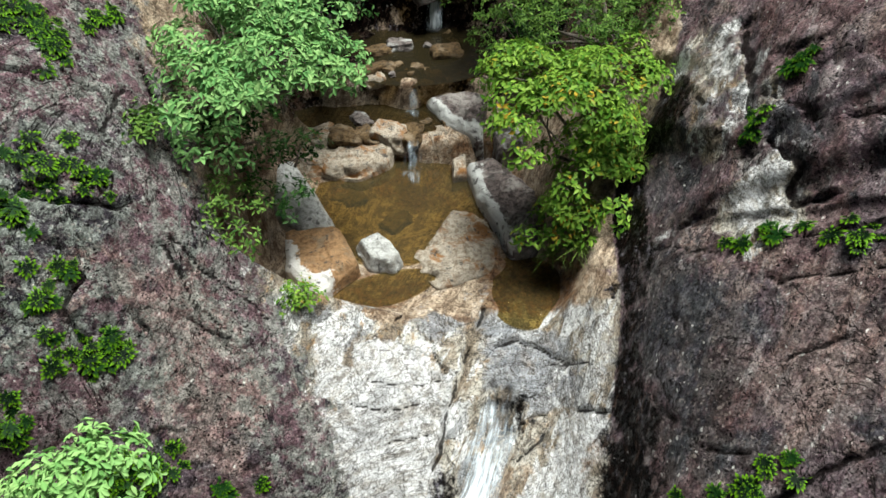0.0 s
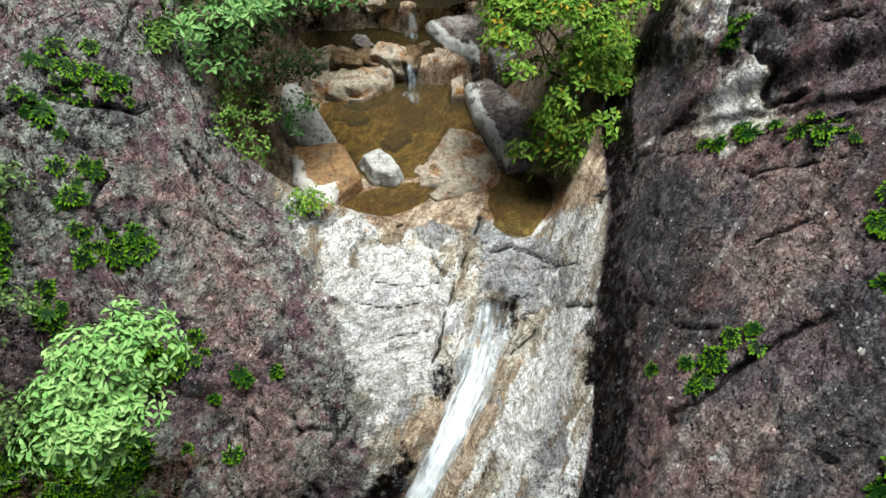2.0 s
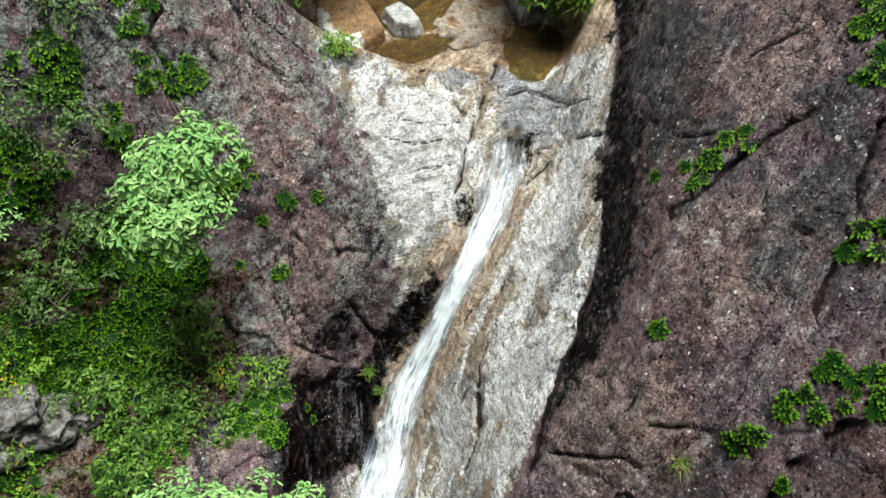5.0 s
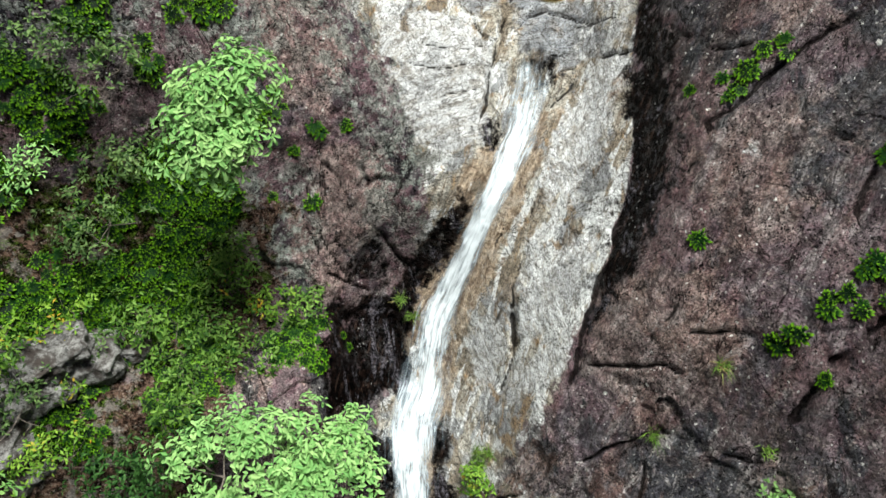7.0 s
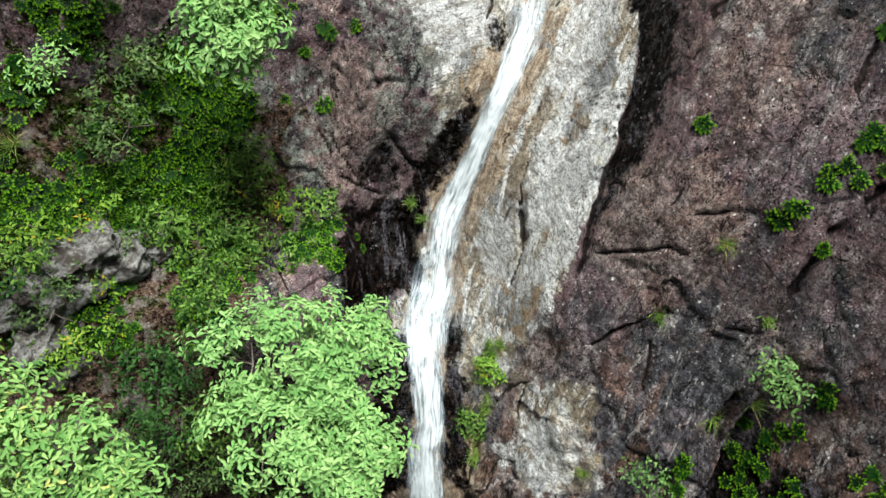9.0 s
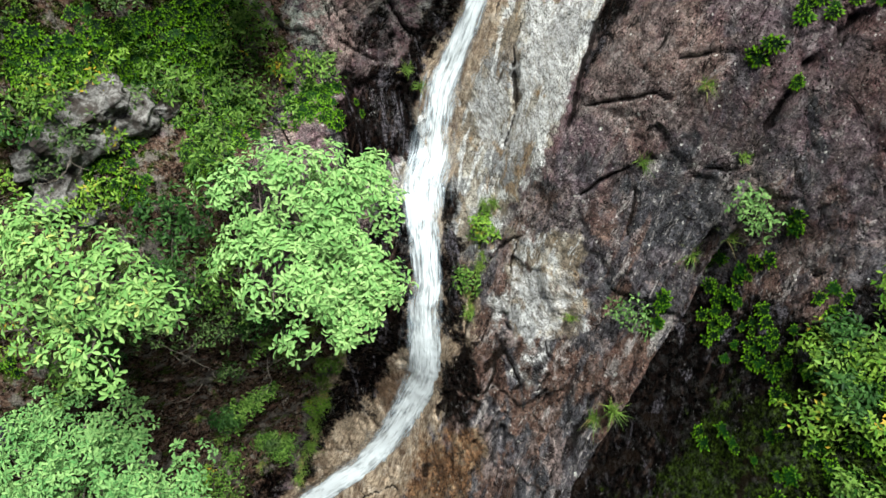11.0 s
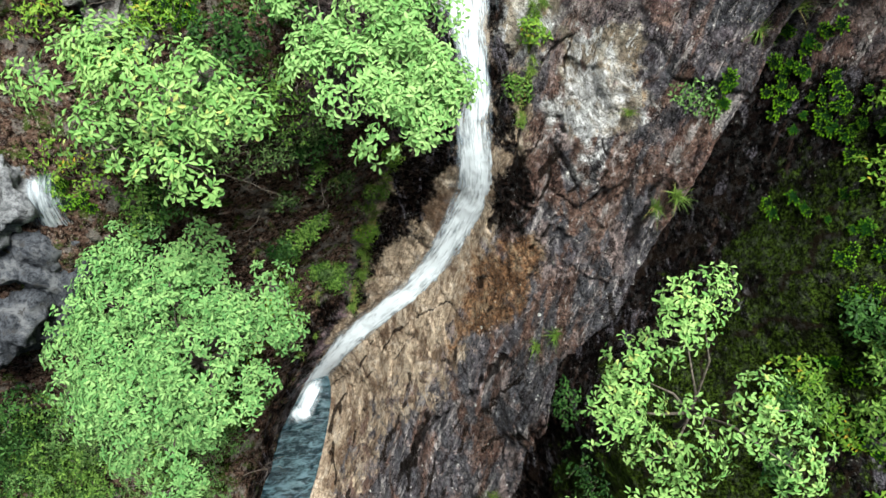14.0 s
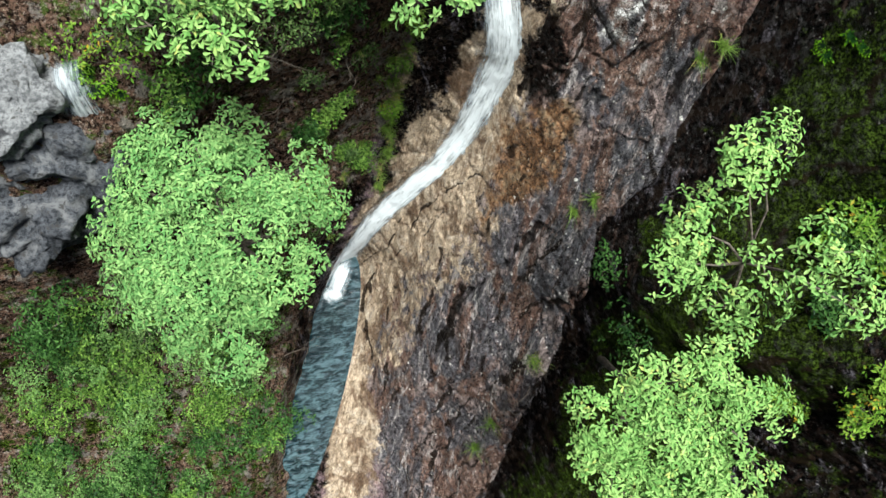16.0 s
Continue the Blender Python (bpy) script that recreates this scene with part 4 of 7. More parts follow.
patch("white", 0.66, [(0.15, -1.42), (0.41, -1.65), (0.14, -2.28), (0.41, -2.53), (1.22, -2.58), (0.89, -3.27), (0.66, -3.85), (0.32, -4.88), (-0.23, -5.25), (-0.3, -4.77), (0.19, -4.16), (0.28, -3.35), (-0.13, -3.33), (-0.43, -4.1), (-0.69, -3.91), (-0.7, -3.26), (-0.15, -2.73)])
patch("white", 0.6, [(-0.62, -1.12), (0.1, -1.42), (-0.23, -1.84), (-0.6, -1.71), (-1.07, -1.77), (-0.91, -1.2)])
patch("grey", 1.0, [(0.62, 8.03), (1.27, 8.11), (2.23, 7.43), (2.31, 6.63), (1.83, 6.29), (1.46, 6.21), (1.26, 6.63), (0.75, 6.68)])
patch("grey", 0.9, [(-0.85, 7.97), (-0.25, 8.58), (0.59, 8.35), (0.46, 7.56), (-0.24, 7.45)])
patch("grey", 0.9, [(-1.12, -7.75), (-0.58, -7.14), (0.39, -6.32), (0.1, -7.18), (-0.69, -8.14), (-1.46, -8.99), (-1.92, -10.57), (-3.0, -12.2), (-4.38, -13.41), (-2.97, -11.23), (-1.85, -9.07)])
patch("grey", 0.85, [(0.1, -5.15), (1.09, -4.32), (1.2, -5.0), (0.66, -5.89), (0.17, -6.26), (-0.61, -6.66), (-0.76, -6.17)])
patch("grey", 0.8, [(4.32, 5.01), (4.7, 5.07), (5.01, 4.67), (4.89, 4.04), (4.42, 3.78), (4.15, 4.23)])
patch("grey", 0.75, [(3.17, 7.55), (3.73, 7.5), (3.76, 6.66), (3.49, 5.92), (2.91, 5.52), (2.93, 6.4)])
patch("grey", 0.8, [(1.83, -0.37), (2.63, 0.08), (3.26, -0.54), (2.77, -1.61), (1.9, -1.82), (1.66, -1.22)])
patch("grey", 0.7, [(-5.66, 8.45), (-5.34, 8.36), (-5.1, 8.06), (-5.14, 7.14), (-5.48, 6.82), (-5.77, 7.07)])
patch("liver", 0.9, [(3.11, 4.46), (3.72, 4.72), (3.98, 3.79), (3.71, 2.77), (3.02, 2.6), (2.81, 3.49)])
patch("liver", 1.0, [(1.41, 1.9), (2.27, 2.48), (2.98, 1.79), (2.95, 0.47), (1.97, 0.05), (1.18, 0.53)])
patch("white", 1.0, [(1.02, 2.67), (1.52, 2.83), (1.32, 1.91), (0.53, 0.95), (0.22, 1.1), (0.47, 1.75)])
patch("liver", 0.8, [(4.31, 7.96), (5.06, 7.91), (4.72, 6.25), (4.16, 5.91), (4.02, 6.84)])
patch("liver", 0.8, [(-4.67, 8.13), (-3.66, 8.38), (-3.12, 7.45), (-2.58, 6.52), (-3.0, 5.32), (-3.74, 5.49), (-4.32, 7.3)])
patch("liver", 0.9, [(-4.02, 3.91), (-3.28, 3.49), (-2.79, 2.18), (-3.38, 1.79), (-3.94, 2.66)])
patch("liver", 0.7, [(-3.67, 5.2), (-3.01, 5.02), (-2.88, 3.49), (-3.4, 3.29)])
patch("liver", 0.9, [(-0.14, -3.39), (0.39, -3.24), (0.51, -3.85), (-0.07, -4.16)])
patch("rust", 0.9, [(-1.75, -6.81), (-0.93, -6.2), (-0.96, -7.08), (-1.68, -8.42), (-2.74, -9.47), (-2.8, -8.85), (-1.99, -7.76)])
patch("rust", 0.8, [(2.21, 5.76), (2.44, 5.8), (2.29, 5.31), (2.16, 5.25)])
patch("rust", 0.8, [(0.95, 9.4), (1.8, 9.07), (2.34, 8.25), (2.05, 8.07), (1.22, 8.25)])
patch("rust", 0.7, [(-1.88, 8.06), (-1.49, 8.62), (-0.47, 8.94), (-0.15, 8.83), (-0.86, 8.14), (-1.58, 7.86)])
patch("tan", 0.9, [(-4.54, -7.62), (-2.93, -5.54), (-2.86, -6.79), (-3.41, -8.08), (-4.97, -9.12)])
patch("tan", 0.62, [(-4.7, -10.45), (-3.63, -8.86), (-2.25, -7.89), (-2.84, -9.05), (-2.69, -9.56), (-3.63, -11.18), (-5.6, -13.34), (-7.13, -15.81), (-8.47, -16.52), (-7.83, -14.92), (-6.06, -12.15)])
patch("tan", 0.8, [(-0.1, 4.8), (0.33, 4.64), (-0.21, 3.79), (-0.64, 3.9), (-0.58, 4.43)])
patch("tan", 0.8, [(1.21, 5.62), (0.9, 4.51), (0.47, 3.58), (-0.06, 2.74), (-0.6, 1.85), (-0.38, 2.52), (0.16, 3.47), (0.59, 4.42), (0.99, 5.51)])
patch("tan", 0.7, [(1.83, 6.29), (1.2, 5.39), (0.9, 4.51), (1.45, 5.36)])
patch("tan", 0.6, [(0.86, 3.47), (0.46, 3.07), (-0.06, 2.02), (-0.67, 1.4), (-0.55, 1.96), (0.05, 2.85)])
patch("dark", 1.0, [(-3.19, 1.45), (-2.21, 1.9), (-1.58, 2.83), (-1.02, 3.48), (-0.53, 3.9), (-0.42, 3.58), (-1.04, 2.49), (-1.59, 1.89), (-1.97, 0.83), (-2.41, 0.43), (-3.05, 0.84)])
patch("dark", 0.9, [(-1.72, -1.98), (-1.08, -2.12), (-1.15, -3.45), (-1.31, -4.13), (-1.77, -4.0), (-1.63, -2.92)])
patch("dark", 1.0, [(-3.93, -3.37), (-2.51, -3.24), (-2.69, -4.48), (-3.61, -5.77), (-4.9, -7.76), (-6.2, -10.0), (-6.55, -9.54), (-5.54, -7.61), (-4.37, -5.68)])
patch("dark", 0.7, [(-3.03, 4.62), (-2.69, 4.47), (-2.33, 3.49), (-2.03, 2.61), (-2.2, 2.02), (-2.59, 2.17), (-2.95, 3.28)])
# these two: dark band at the right wall's foot, wet rock plus painted shade
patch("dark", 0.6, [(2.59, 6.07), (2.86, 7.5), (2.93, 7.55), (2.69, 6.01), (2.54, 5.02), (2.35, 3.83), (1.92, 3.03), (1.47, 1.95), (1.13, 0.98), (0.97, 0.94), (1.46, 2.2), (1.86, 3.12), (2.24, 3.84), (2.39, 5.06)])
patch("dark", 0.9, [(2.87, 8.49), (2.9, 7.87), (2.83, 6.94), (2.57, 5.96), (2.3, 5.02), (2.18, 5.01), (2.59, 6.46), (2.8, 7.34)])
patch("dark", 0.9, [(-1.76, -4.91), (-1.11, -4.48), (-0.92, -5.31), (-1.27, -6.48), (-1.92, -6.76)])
patch("dark", 0.8, [(-0.09, 5.29), (0.23, 5.35), (0.17, 4.86), (-0.1, 4.8)])
patch("dark", 0.8, [(1.03, 6.69), (1.43, 6.57), (1.34, 6.03), (1.06, 5.86), (0.97, 6.33)])
patch("lichen", 1.0, [(-2.12, 5.97), (-1.62, 5.15), (-0.79, 4.64), (-0.96, 3.48), (-1.46, 3.05), (-1.95, 3.9), (-2.18, 4.94)])
patch("lichen", 1.0, [(-5.92, 11.05), (-4.83, 11.7), (-4.14, 9.93), (-4.36, 8.74), (-5.34, 9.0), (-5.71, 9.53)])
patch("lichen", 0.9, [(-4.68, 3.91), (-3.62, 3.67), (-3.71, 2.16), (-4.65, 2.23), (-5.13, 3.12)])
patch("lichen", 1.0, [(4.19, 9.72), (4.41, 9.7), (4.63, 8.96), (4.48, 8.43), (3.99, 8.55)])
patch("white", 0.75, [(4.23, 9.6), (4.42, 9.56), (4.63, 8.96), (4.48, 8.52), (4.22, 8.49), (4.02, 8.78)])
patch("white", 1.0, [(4.5, 9.87), (4.64, 9.76), (4.58, 9.46), (4.44, 9.55)])
patch("white", 1.0, [(4.67, 9.68), (4.76, 9.64), (4.67, 9.37), (4.6, 9.42)])
patch("white", 0.9, [(3.42, 8.86), (3.6, 8.95), (3.74, 9.01), (3.73, 8.85), (3.45, 8.74)])
patch("white", 1.0, [(3.24, 4.1), (3.44, 4.11), (3.4, 4.0), (3.26, 4.0)])
patch("white", 0.65, [(4.3, 12.13), (4.55, 12.27), (4.71, 11.81), (4.6, 11.27), (4.22, 11.14)])
patch("tan", 0.9, [(-2.71, 10.65), (-2.23, 11.43), (-0.88, 12.84), (0.78, 10.99), (0.19, 10.53), (-0.71, 9.45), (-2.07, 9.96)])
patch("tan", 0.85, [(-3.15, 12.87), (-1.15, 13.67), (-0.6, 13.14), (-1.96, 13.07), (-3.08, 12.25)])
patch("tan", 0.9, [(-1.44, 8.12), (-0.04, 8.96), (0.79, 8.24), (0.57, 7.78), (-0.25, 7.99), (-1.03, 7.63)])
patch("lichen", 1.0, [(4.25, 12.19), (4.56, 12.38), (4.76, 11.89), (4.6, 11.14), (4.17, 11.2)])

patch("grey", 1, [(3.25, 7.99), (3.74, 7.67), (4.05, 7.41), (4.03, 6.96), (3.63, 6.88), (3.47, 6.55), (3.06, 6.35), (2.85, 6.69), (2.93, 7.60)])
patch("grey", 1, [(3.23, 6.14), (3.78, 5.88), (3.65, 5.40), (3.16, 5.26), (2.98, 5.70)])
patch("grey", 1, [(4.39, 6.01), (5.01, 6.26), (5.05, 5.44), (4.93, 5.07), (4.59, 5.43)])
patch("grey", 1, [(4.02, 4.49), (4.46, 4.74), (4.93, 5.07), (4.86, 4.42), (4.47, 4.01), (4.20, 3.98)])
# upper stretch of the foot's band, again wetness and shade in one dark
patch("dark", 0.9, [(3.05, 8.51), (3.17, 7.65), (2.74, 6.14), (2.47, 5.11), (2.38, 5.28), (2.64, 6.68)])
patch("liver", 1, [(3.23, 4.55), (3.98, 4.80), (4.07, 4.18), (3.63, 3.59), (2.73, 3.49)])
patch("liver", 0.9, [(3.64, 7.00), (4.24, 7.08), (4.69, 6.30), (4.38, 5.60), (3.88, 5.69)])
patch("dark", 0.9, [(-3.00, 4.11), (-2.58, 3.91), (-2.25, 2.93), (-2.47, 2.14), (-2.90, 2.40)])
patch("liver", 0.9, [(-3.79, 3.08), (-3.25, 2.86), (-3.11, 1.97), (-3.66, 2.02)])
patch("lichen", 1, [(-4.63, 4.10), (-3.68, 4.50), (-3.60, 3.08), (-3.94, 2.46), (-4.87, 2.59)])
patch("dark", 1, [(-3.36, 1.69), (-2.21, 1.90), (-1.76, 1.22), (-2.02, 0.28), (-3.14, 0.55)])
patch("grey", 1, [(-5.68, 8.95), (-5.19, 8.97), (-4.30, 9.21), (-4.56, 8.52), (-5.34, 7.93), (-5.63, 7.32)])
patch("grey", 0.9, [(3.10, 8.48), (3.49, 8.87), (3.64, 7.72), (3.66, 6.75), (3.20, 6.84), (2.95, 7.29)])
patch("liver", 1, [(1.63, 1.57), (2.65, 2.34), (3.13, 1.54), (2.86, 0.29), (1.94, -0.15), (1.43, 0.59)])
patch("grey", 1, [(1.93, -0.96), (2.85, -0.44), (3.29, -0.69), (2.82, -1.94), (1.95, -2.01)])
patch("grey", 0.9, [(3.79, 4.45), (4.46, 4.11), (4.19, 3.06), (3.68, 3.31)])
patch("liver", 0.9, [(-3.42, 4.88), (-2.00, 4.77), (-1.89, 3.52), (-2.86, 2.80), (-3.52, 3.38)])
patch("grey", 1, [(-1.70, -8.83), (0.08, -6.52), (0.22, -7.28), (-0.44, -8.16), (-1.59, -9.64), (-2.90, -12.01), (-3.42, -11.86)])
patch("rust", 0.9, [(-2.37, -7.30), (-1.57, -7.12), (-1.47, -7.87), (-2.35, -8.98), (-3.64, -10.35), (-3.03, -8.77)])


def inside(x, s, outline):
    """How far inside the outline the places lie, in metres."""
    far = np.full(len(x), 1e9)
    odd = np.zeros(len(x), bool)
    for (ax, ay), (bx, by) in zip(outline, np.roll(outline, -1, 0)):
        dx, dy = bx - ax, by - ay
        t = np.clip(((x - ax) * dx + (s - ay) * dy) / (dx * dx + dy * dy + 1e-9), 0, 1)
        far = np.minimum(far, np.hypot(x - ax - t * dx, s - ay - t * dy))
        odd ^= ((ay > s) != (by > s)) & (x < dx * (s - ay) / (dy if abs(dy) > 1e-9 else 1e-9) + ax)
    return np.where(odd, far, -far)


def zones(x, s, p):
    """Where which rock, and which painted shade, lies: a value from 0 to 1 for each, at every place."""
    left, foot, fx = line(LEFT_EDGE, s), line(FOOT, s), fall_x(s)
    true_x = x
    x = x + 0.75 * (fractal(p * 0.9, 4, 0.55, 91) - 0.5)
    s = s + 1.1 * (fractal(p * 0.7, 4, 0.55, 95) - 0.5)
    blend = 0.08 + 0.55 * smooth(-s, -2.5, 0.0)
    between = smooth(true_x - left, -0.45, 0.75) * smooth((foot - true_x) / blend, -1.0, 1.0)
    y, z = p[:, 1], p[:, 2]
    out = {}
    pale = between * smooth(s, -3.4, -1.4) * smooth(-s, -9.0, -8.0)
    pale = np.maximum(pale, 0.75 * band(x, 0.5, 0.5, 0.5) * band(s, -2.9, 0.9, 0.6))
    pale = np.maximum(pale, band(x, -11.5, 0.8, 0.5) * band(s, -3.7, 1.2, 0.5))
    pale = np.maximum(pale, 0.75 * band(x, 4.25, 0.22, 0.2) * band(s, 8.9, 0.35, 0.3))
    pale = np.maximum(pale, 0.6 * band(x, 4.3, 0.3, 0.3) * band(s, 11.2, 1.0, 0.5))
    white = 0.60 * band(x, -11.6, 0.6, 0.5) * band(s, -3.3, 0.8, 0.5)
    white = np.maximum(white, 0.45 * band(x, foot - 0.5, 0.25, 0.3) * band(s, 7.3, 0.8, 0.4))
    out["white"] = white
    tan = between * np.maximum(0.85 * smooth(s, 7.7, 8.8), smooth(-s, 1.2, 3.2) * smooth(foot + 0.5 - x, 0.0, 1.5))
    tan = np.maximum(tan, 0.75 * between * band(x, fx + 0.25, 0.28, 0.3) * smooth(-s, -5.5, -4.5))
    tan = np.maximum(tan, 0.7 * band(x, fx - 0.55, 0.2, 0.25) * band(s, 2.6, 1.3, 0.7))
    out["pale"], out["tan"] = pale, tan * (1 - 0.25 * smooth(-s, 6.0, 8.0) * smooth(x - fx, 0.8, 2.2))
    rust = 0.62 * band(x, 1.7, 0.7, 0.5) * band(y, 9.3, 0.6, 0.5) + 0.55 * band(x, -1.4, 0.8, 0.4) * band(y, 9.1, 0.4, 0.4)
    rust = np.maximum(rust, 0.5 * band(x, -0.7, 2.2, 0.6) * smooth(y, 11.0, 12.5) * smooth(-y, -15, -13.5))
    rust = np.maximum(rust, 0.35 * band(x, foot - 0.2, 0.4, 0.5) * smooth(-s, 5.2, 6.5) * smooth(s, -11, -9))
    out["rust"] = rust
    soil = smooth(left - x, -0.2, 0.6) * smooth(-s, 2.4, 3.6) * (1 - band(x, -11.6, 0.9, 0.6) * band(s, -3.8, 1.2, 0.6))
    soil = np.maximum(soil, 0.8 * smooth(left - 1.8 - x, 0, 1.2) * smooth(-s, -5.2, -3.5))
    soil = np.maximum(soil, smooth(y, 12, 14) * (1 - band(x, -0.75, 2.2, 0.8)) * (1 - smooth(x, 4.0, 4.6)))
    out["soil"] = soil
    # wall's foot: wet dark rock, with its steep side's shade painted in
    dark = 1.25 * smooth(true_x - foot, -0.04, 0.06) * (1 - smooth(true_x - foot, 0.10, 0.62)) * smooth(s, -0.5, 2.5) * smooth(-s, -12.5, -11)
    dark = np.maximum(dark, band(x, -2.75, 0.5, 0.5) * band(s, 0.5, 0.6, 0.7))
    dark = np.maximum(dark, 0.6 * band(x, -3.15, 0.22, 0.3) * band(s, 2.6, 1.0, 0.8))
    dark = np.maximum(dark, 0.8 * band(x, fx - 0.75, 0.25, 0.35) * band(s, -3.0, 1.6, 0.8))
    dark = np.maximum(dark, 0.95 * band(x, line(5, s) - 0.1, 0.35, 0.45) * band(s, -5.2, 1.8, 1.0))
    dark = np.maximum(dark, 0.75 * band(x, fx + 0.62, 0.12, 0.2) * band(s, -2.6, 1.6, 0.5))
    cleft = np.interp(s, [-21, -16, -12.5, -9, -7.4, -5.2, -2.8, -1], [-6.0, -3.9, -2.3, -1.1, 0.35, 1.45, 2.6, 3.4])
    # steep cleft wall: its shade and its dark moss, both put into this near-black
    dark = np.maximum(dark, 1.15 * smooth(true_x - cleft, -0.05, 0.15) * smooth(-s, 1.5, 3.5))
    # tree shade over the stream's head, painted into the rock's colour
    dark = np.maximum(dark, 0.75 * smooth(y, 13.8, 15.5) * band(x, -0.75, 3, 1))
    dark = np.maximum(dark, 0.62 * band(x, line(LEFT_EDGE, s) - 0.5, 0.4, 0.5) * smooth(-s, 8, 10))
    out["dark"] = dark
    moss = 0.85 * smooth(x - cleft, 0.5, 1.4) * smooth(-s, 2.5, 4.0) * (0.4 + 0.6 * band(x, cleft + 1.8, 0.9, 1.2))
    moss = np.maximum(moss, 0.42 * smooth(left - 2.4 - x, 0, 1.0) * smooth(-s, -6, -4.5) * smooth(s, -1.0, 1.0))
    moss = np.maximum(moss, 0.40 * smooth(left - 1.0 - x, 0, 1.0) * smooth(-s, 8, 10))
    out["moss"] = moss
    wet = np.maximum(band(x, fx, 0.5, 0.7) * smooth(-s, -7, -6), between * smooth(-s, 1, 4))
    out["wet"] = np.maximum(wet, np.maximum(rust, 0.7 * band(x, foot + 0.3, 0.3, 0.4) * smooth(s, 0, 3)))
    lichen = 0.75 * smooth(left - x, 0.6, 2.0) * smooth(s, 5.0, 7.5) + 0.55 * band(x, left - 0.25, 0.5, 0.5) * smooth(s, 2.0, 4.0) + 0.7 * band(x, -4.6, 0.8, 0.5) * band(s, 3.2, 0.9, 0.6)
    out["lichen"] = np.clip(lichen + 0.2, 0, 1)
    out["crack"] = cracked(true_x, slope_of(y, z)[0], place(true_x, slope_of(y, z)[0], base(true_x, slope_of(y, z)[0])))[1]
    out["run"] = np.maximum(smooth(-s, -1.5, 3.0) * smooth(true_x - fx, 0.0, 0.5), 0.3 * smooth(true_x - foot, 0, 0.5))
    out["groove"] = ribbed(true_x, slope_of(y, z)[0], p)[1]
    out["grey"], out["liver"] = np.zeros(len(x)), np.zeros(len(x))
    # the outlined fields, with ragged borders
    rx = true_x + 0.34 * (fractal(p * 2.3, 5, 0.62, 191) - 0.5)
    rs = slope_of(y, z)[0] + 0.34 * (fractal(p * 2.3, 5, 0.62, 195) - 0.5)
    for name, amount, outline in PATCHES:
        (ax, ay), (bx, by) = outline.min(0) - 0.5, outline.max(0) + 0.5
        near = np.flatnonzero((rx > ax) & (rx < bx) & (rs > ay) & (rs < by))
        value = 0.88 * amount * smooth(inside(rx[near], rs[near], outline), -0.26, 0.24)
        out[name][near] = np.maximum(out[name][near], value)
        if name != "dark":
            out["dark"][near] *= 1 - 0.8 * value
        if name in ("white", "grey", "liver"):
            out["rust"][near] *= 1 - 0.8 * value
            out["tan"][near] *= 1 - 0.7 * value
        if name == "dark":
            out["wet"][near] = np.maximum(out["wet"][near], value)
    return out


def build_gorge():
    fine = 0.041
    xs = np.concatenate([np.linspace(-27, -12.6, 72)[:-1], np.arange(-12.6, 5.6, fine), np.linspace(5.6, 14, 42)])
    ss = np.concatenate([np.linspace(-32, -20.6, 70)[:-1], np.arange(-20.6, 15, fine), np.linspace(15, 27, 90)])
    gx, gs = np.meshgrid(xs, ss)
    x, s = gx.ravel(), gs.ravel()
    p = carve(place(x, s, rock(x, s)))
    cols, rows = len(xs), len(ss)
    i = np.arange(rows - 1)[:, None] * cols + np.arange(cols - 1)
    quads = np.stack([i, i + 1, i + cols + 1, i + cols], -1).reshape(-1, 4)
    mx, ms = x[quads].mean(1), s[quads].mean(1)
    which = np.where(mx < line(LEFT_EDGE, ms), 0, np.where(mx > line(FOOT, ms), 2, 1))
    masks = zones(x, s, p)
    named = (("rock_wall_left", "weathered purple-brown rock buttress with grey lichen and soil"), ("stream_bed", "pale water-worn rock slab and tan channel under the fall"),
             ("rock_wall_right", "dark purple-brown rock wall with mossy shaded cleft"))
    for number, (name, label) in enumerate(named):
        mine = quads[which == number]
        used, back = np.unique(mine, return_inverse=True)
        me = sheet_mesh(name, p[used], back.reshape(-1, 4))
        for key, values in masks.items():
            me.attributes.new(key, 'FLOAT', 'POINT').data.foreach_set("value", values[used].astype(np.float32))
        me.materials.append(ROCK)
        tagged(new(name, me), label, "rock", kind="structure")


build_gorge()

# ---- parts and shapes ----


def part(name, me, material, parent=None, label=""):
    ob = new(name, me)
    if material:
        me.materials.append(material)
    if parent:
        ob.parent = parent
    return tagged(ob, label)


def tube(verts, faces, path, radii, sides=7):
    """Adds a tapered round limb along the path to the lists."""
    start = len(verts)
    for i, (c, r) in enumerate(zip(path, radii)):
        c = Vector(c)
        way = (Vector(path[min(i + 1, len(path) - 1)]) - Vector(path[max(i - 1, 0)])).normalized()
        a = way.orthogonal().normalized()
        b = way.cross(a)
        for k in range(sides):
            t = 2 * math.pi * k / sides
            verts.append(c + r * (math.cos(t) * a + math.sin(t) * b))
    for i in range(len(path) - 1):
        for k in range(sides):
            m = start + i * sides
            faces.append((m + k, m + (k + 1) % sides, m + sides + (k + 1) % sides, m + sides + k))
    tip = start + (len(path) - 1) * sides
    faces.append(tuple(tip + k for k in range(sides)))


def list_mesh(name, verts, faces, flat=False):
    me = bpy.data.meshes.new(name)
    me.from_pydata([tuple(v) for v in verts], [], faces)
    if not flat:
        me.polygons.foreach_set("use_smooth", np.ones(len(me.polygons), bool))
    me.update()
    return me


# ---- boulders ----


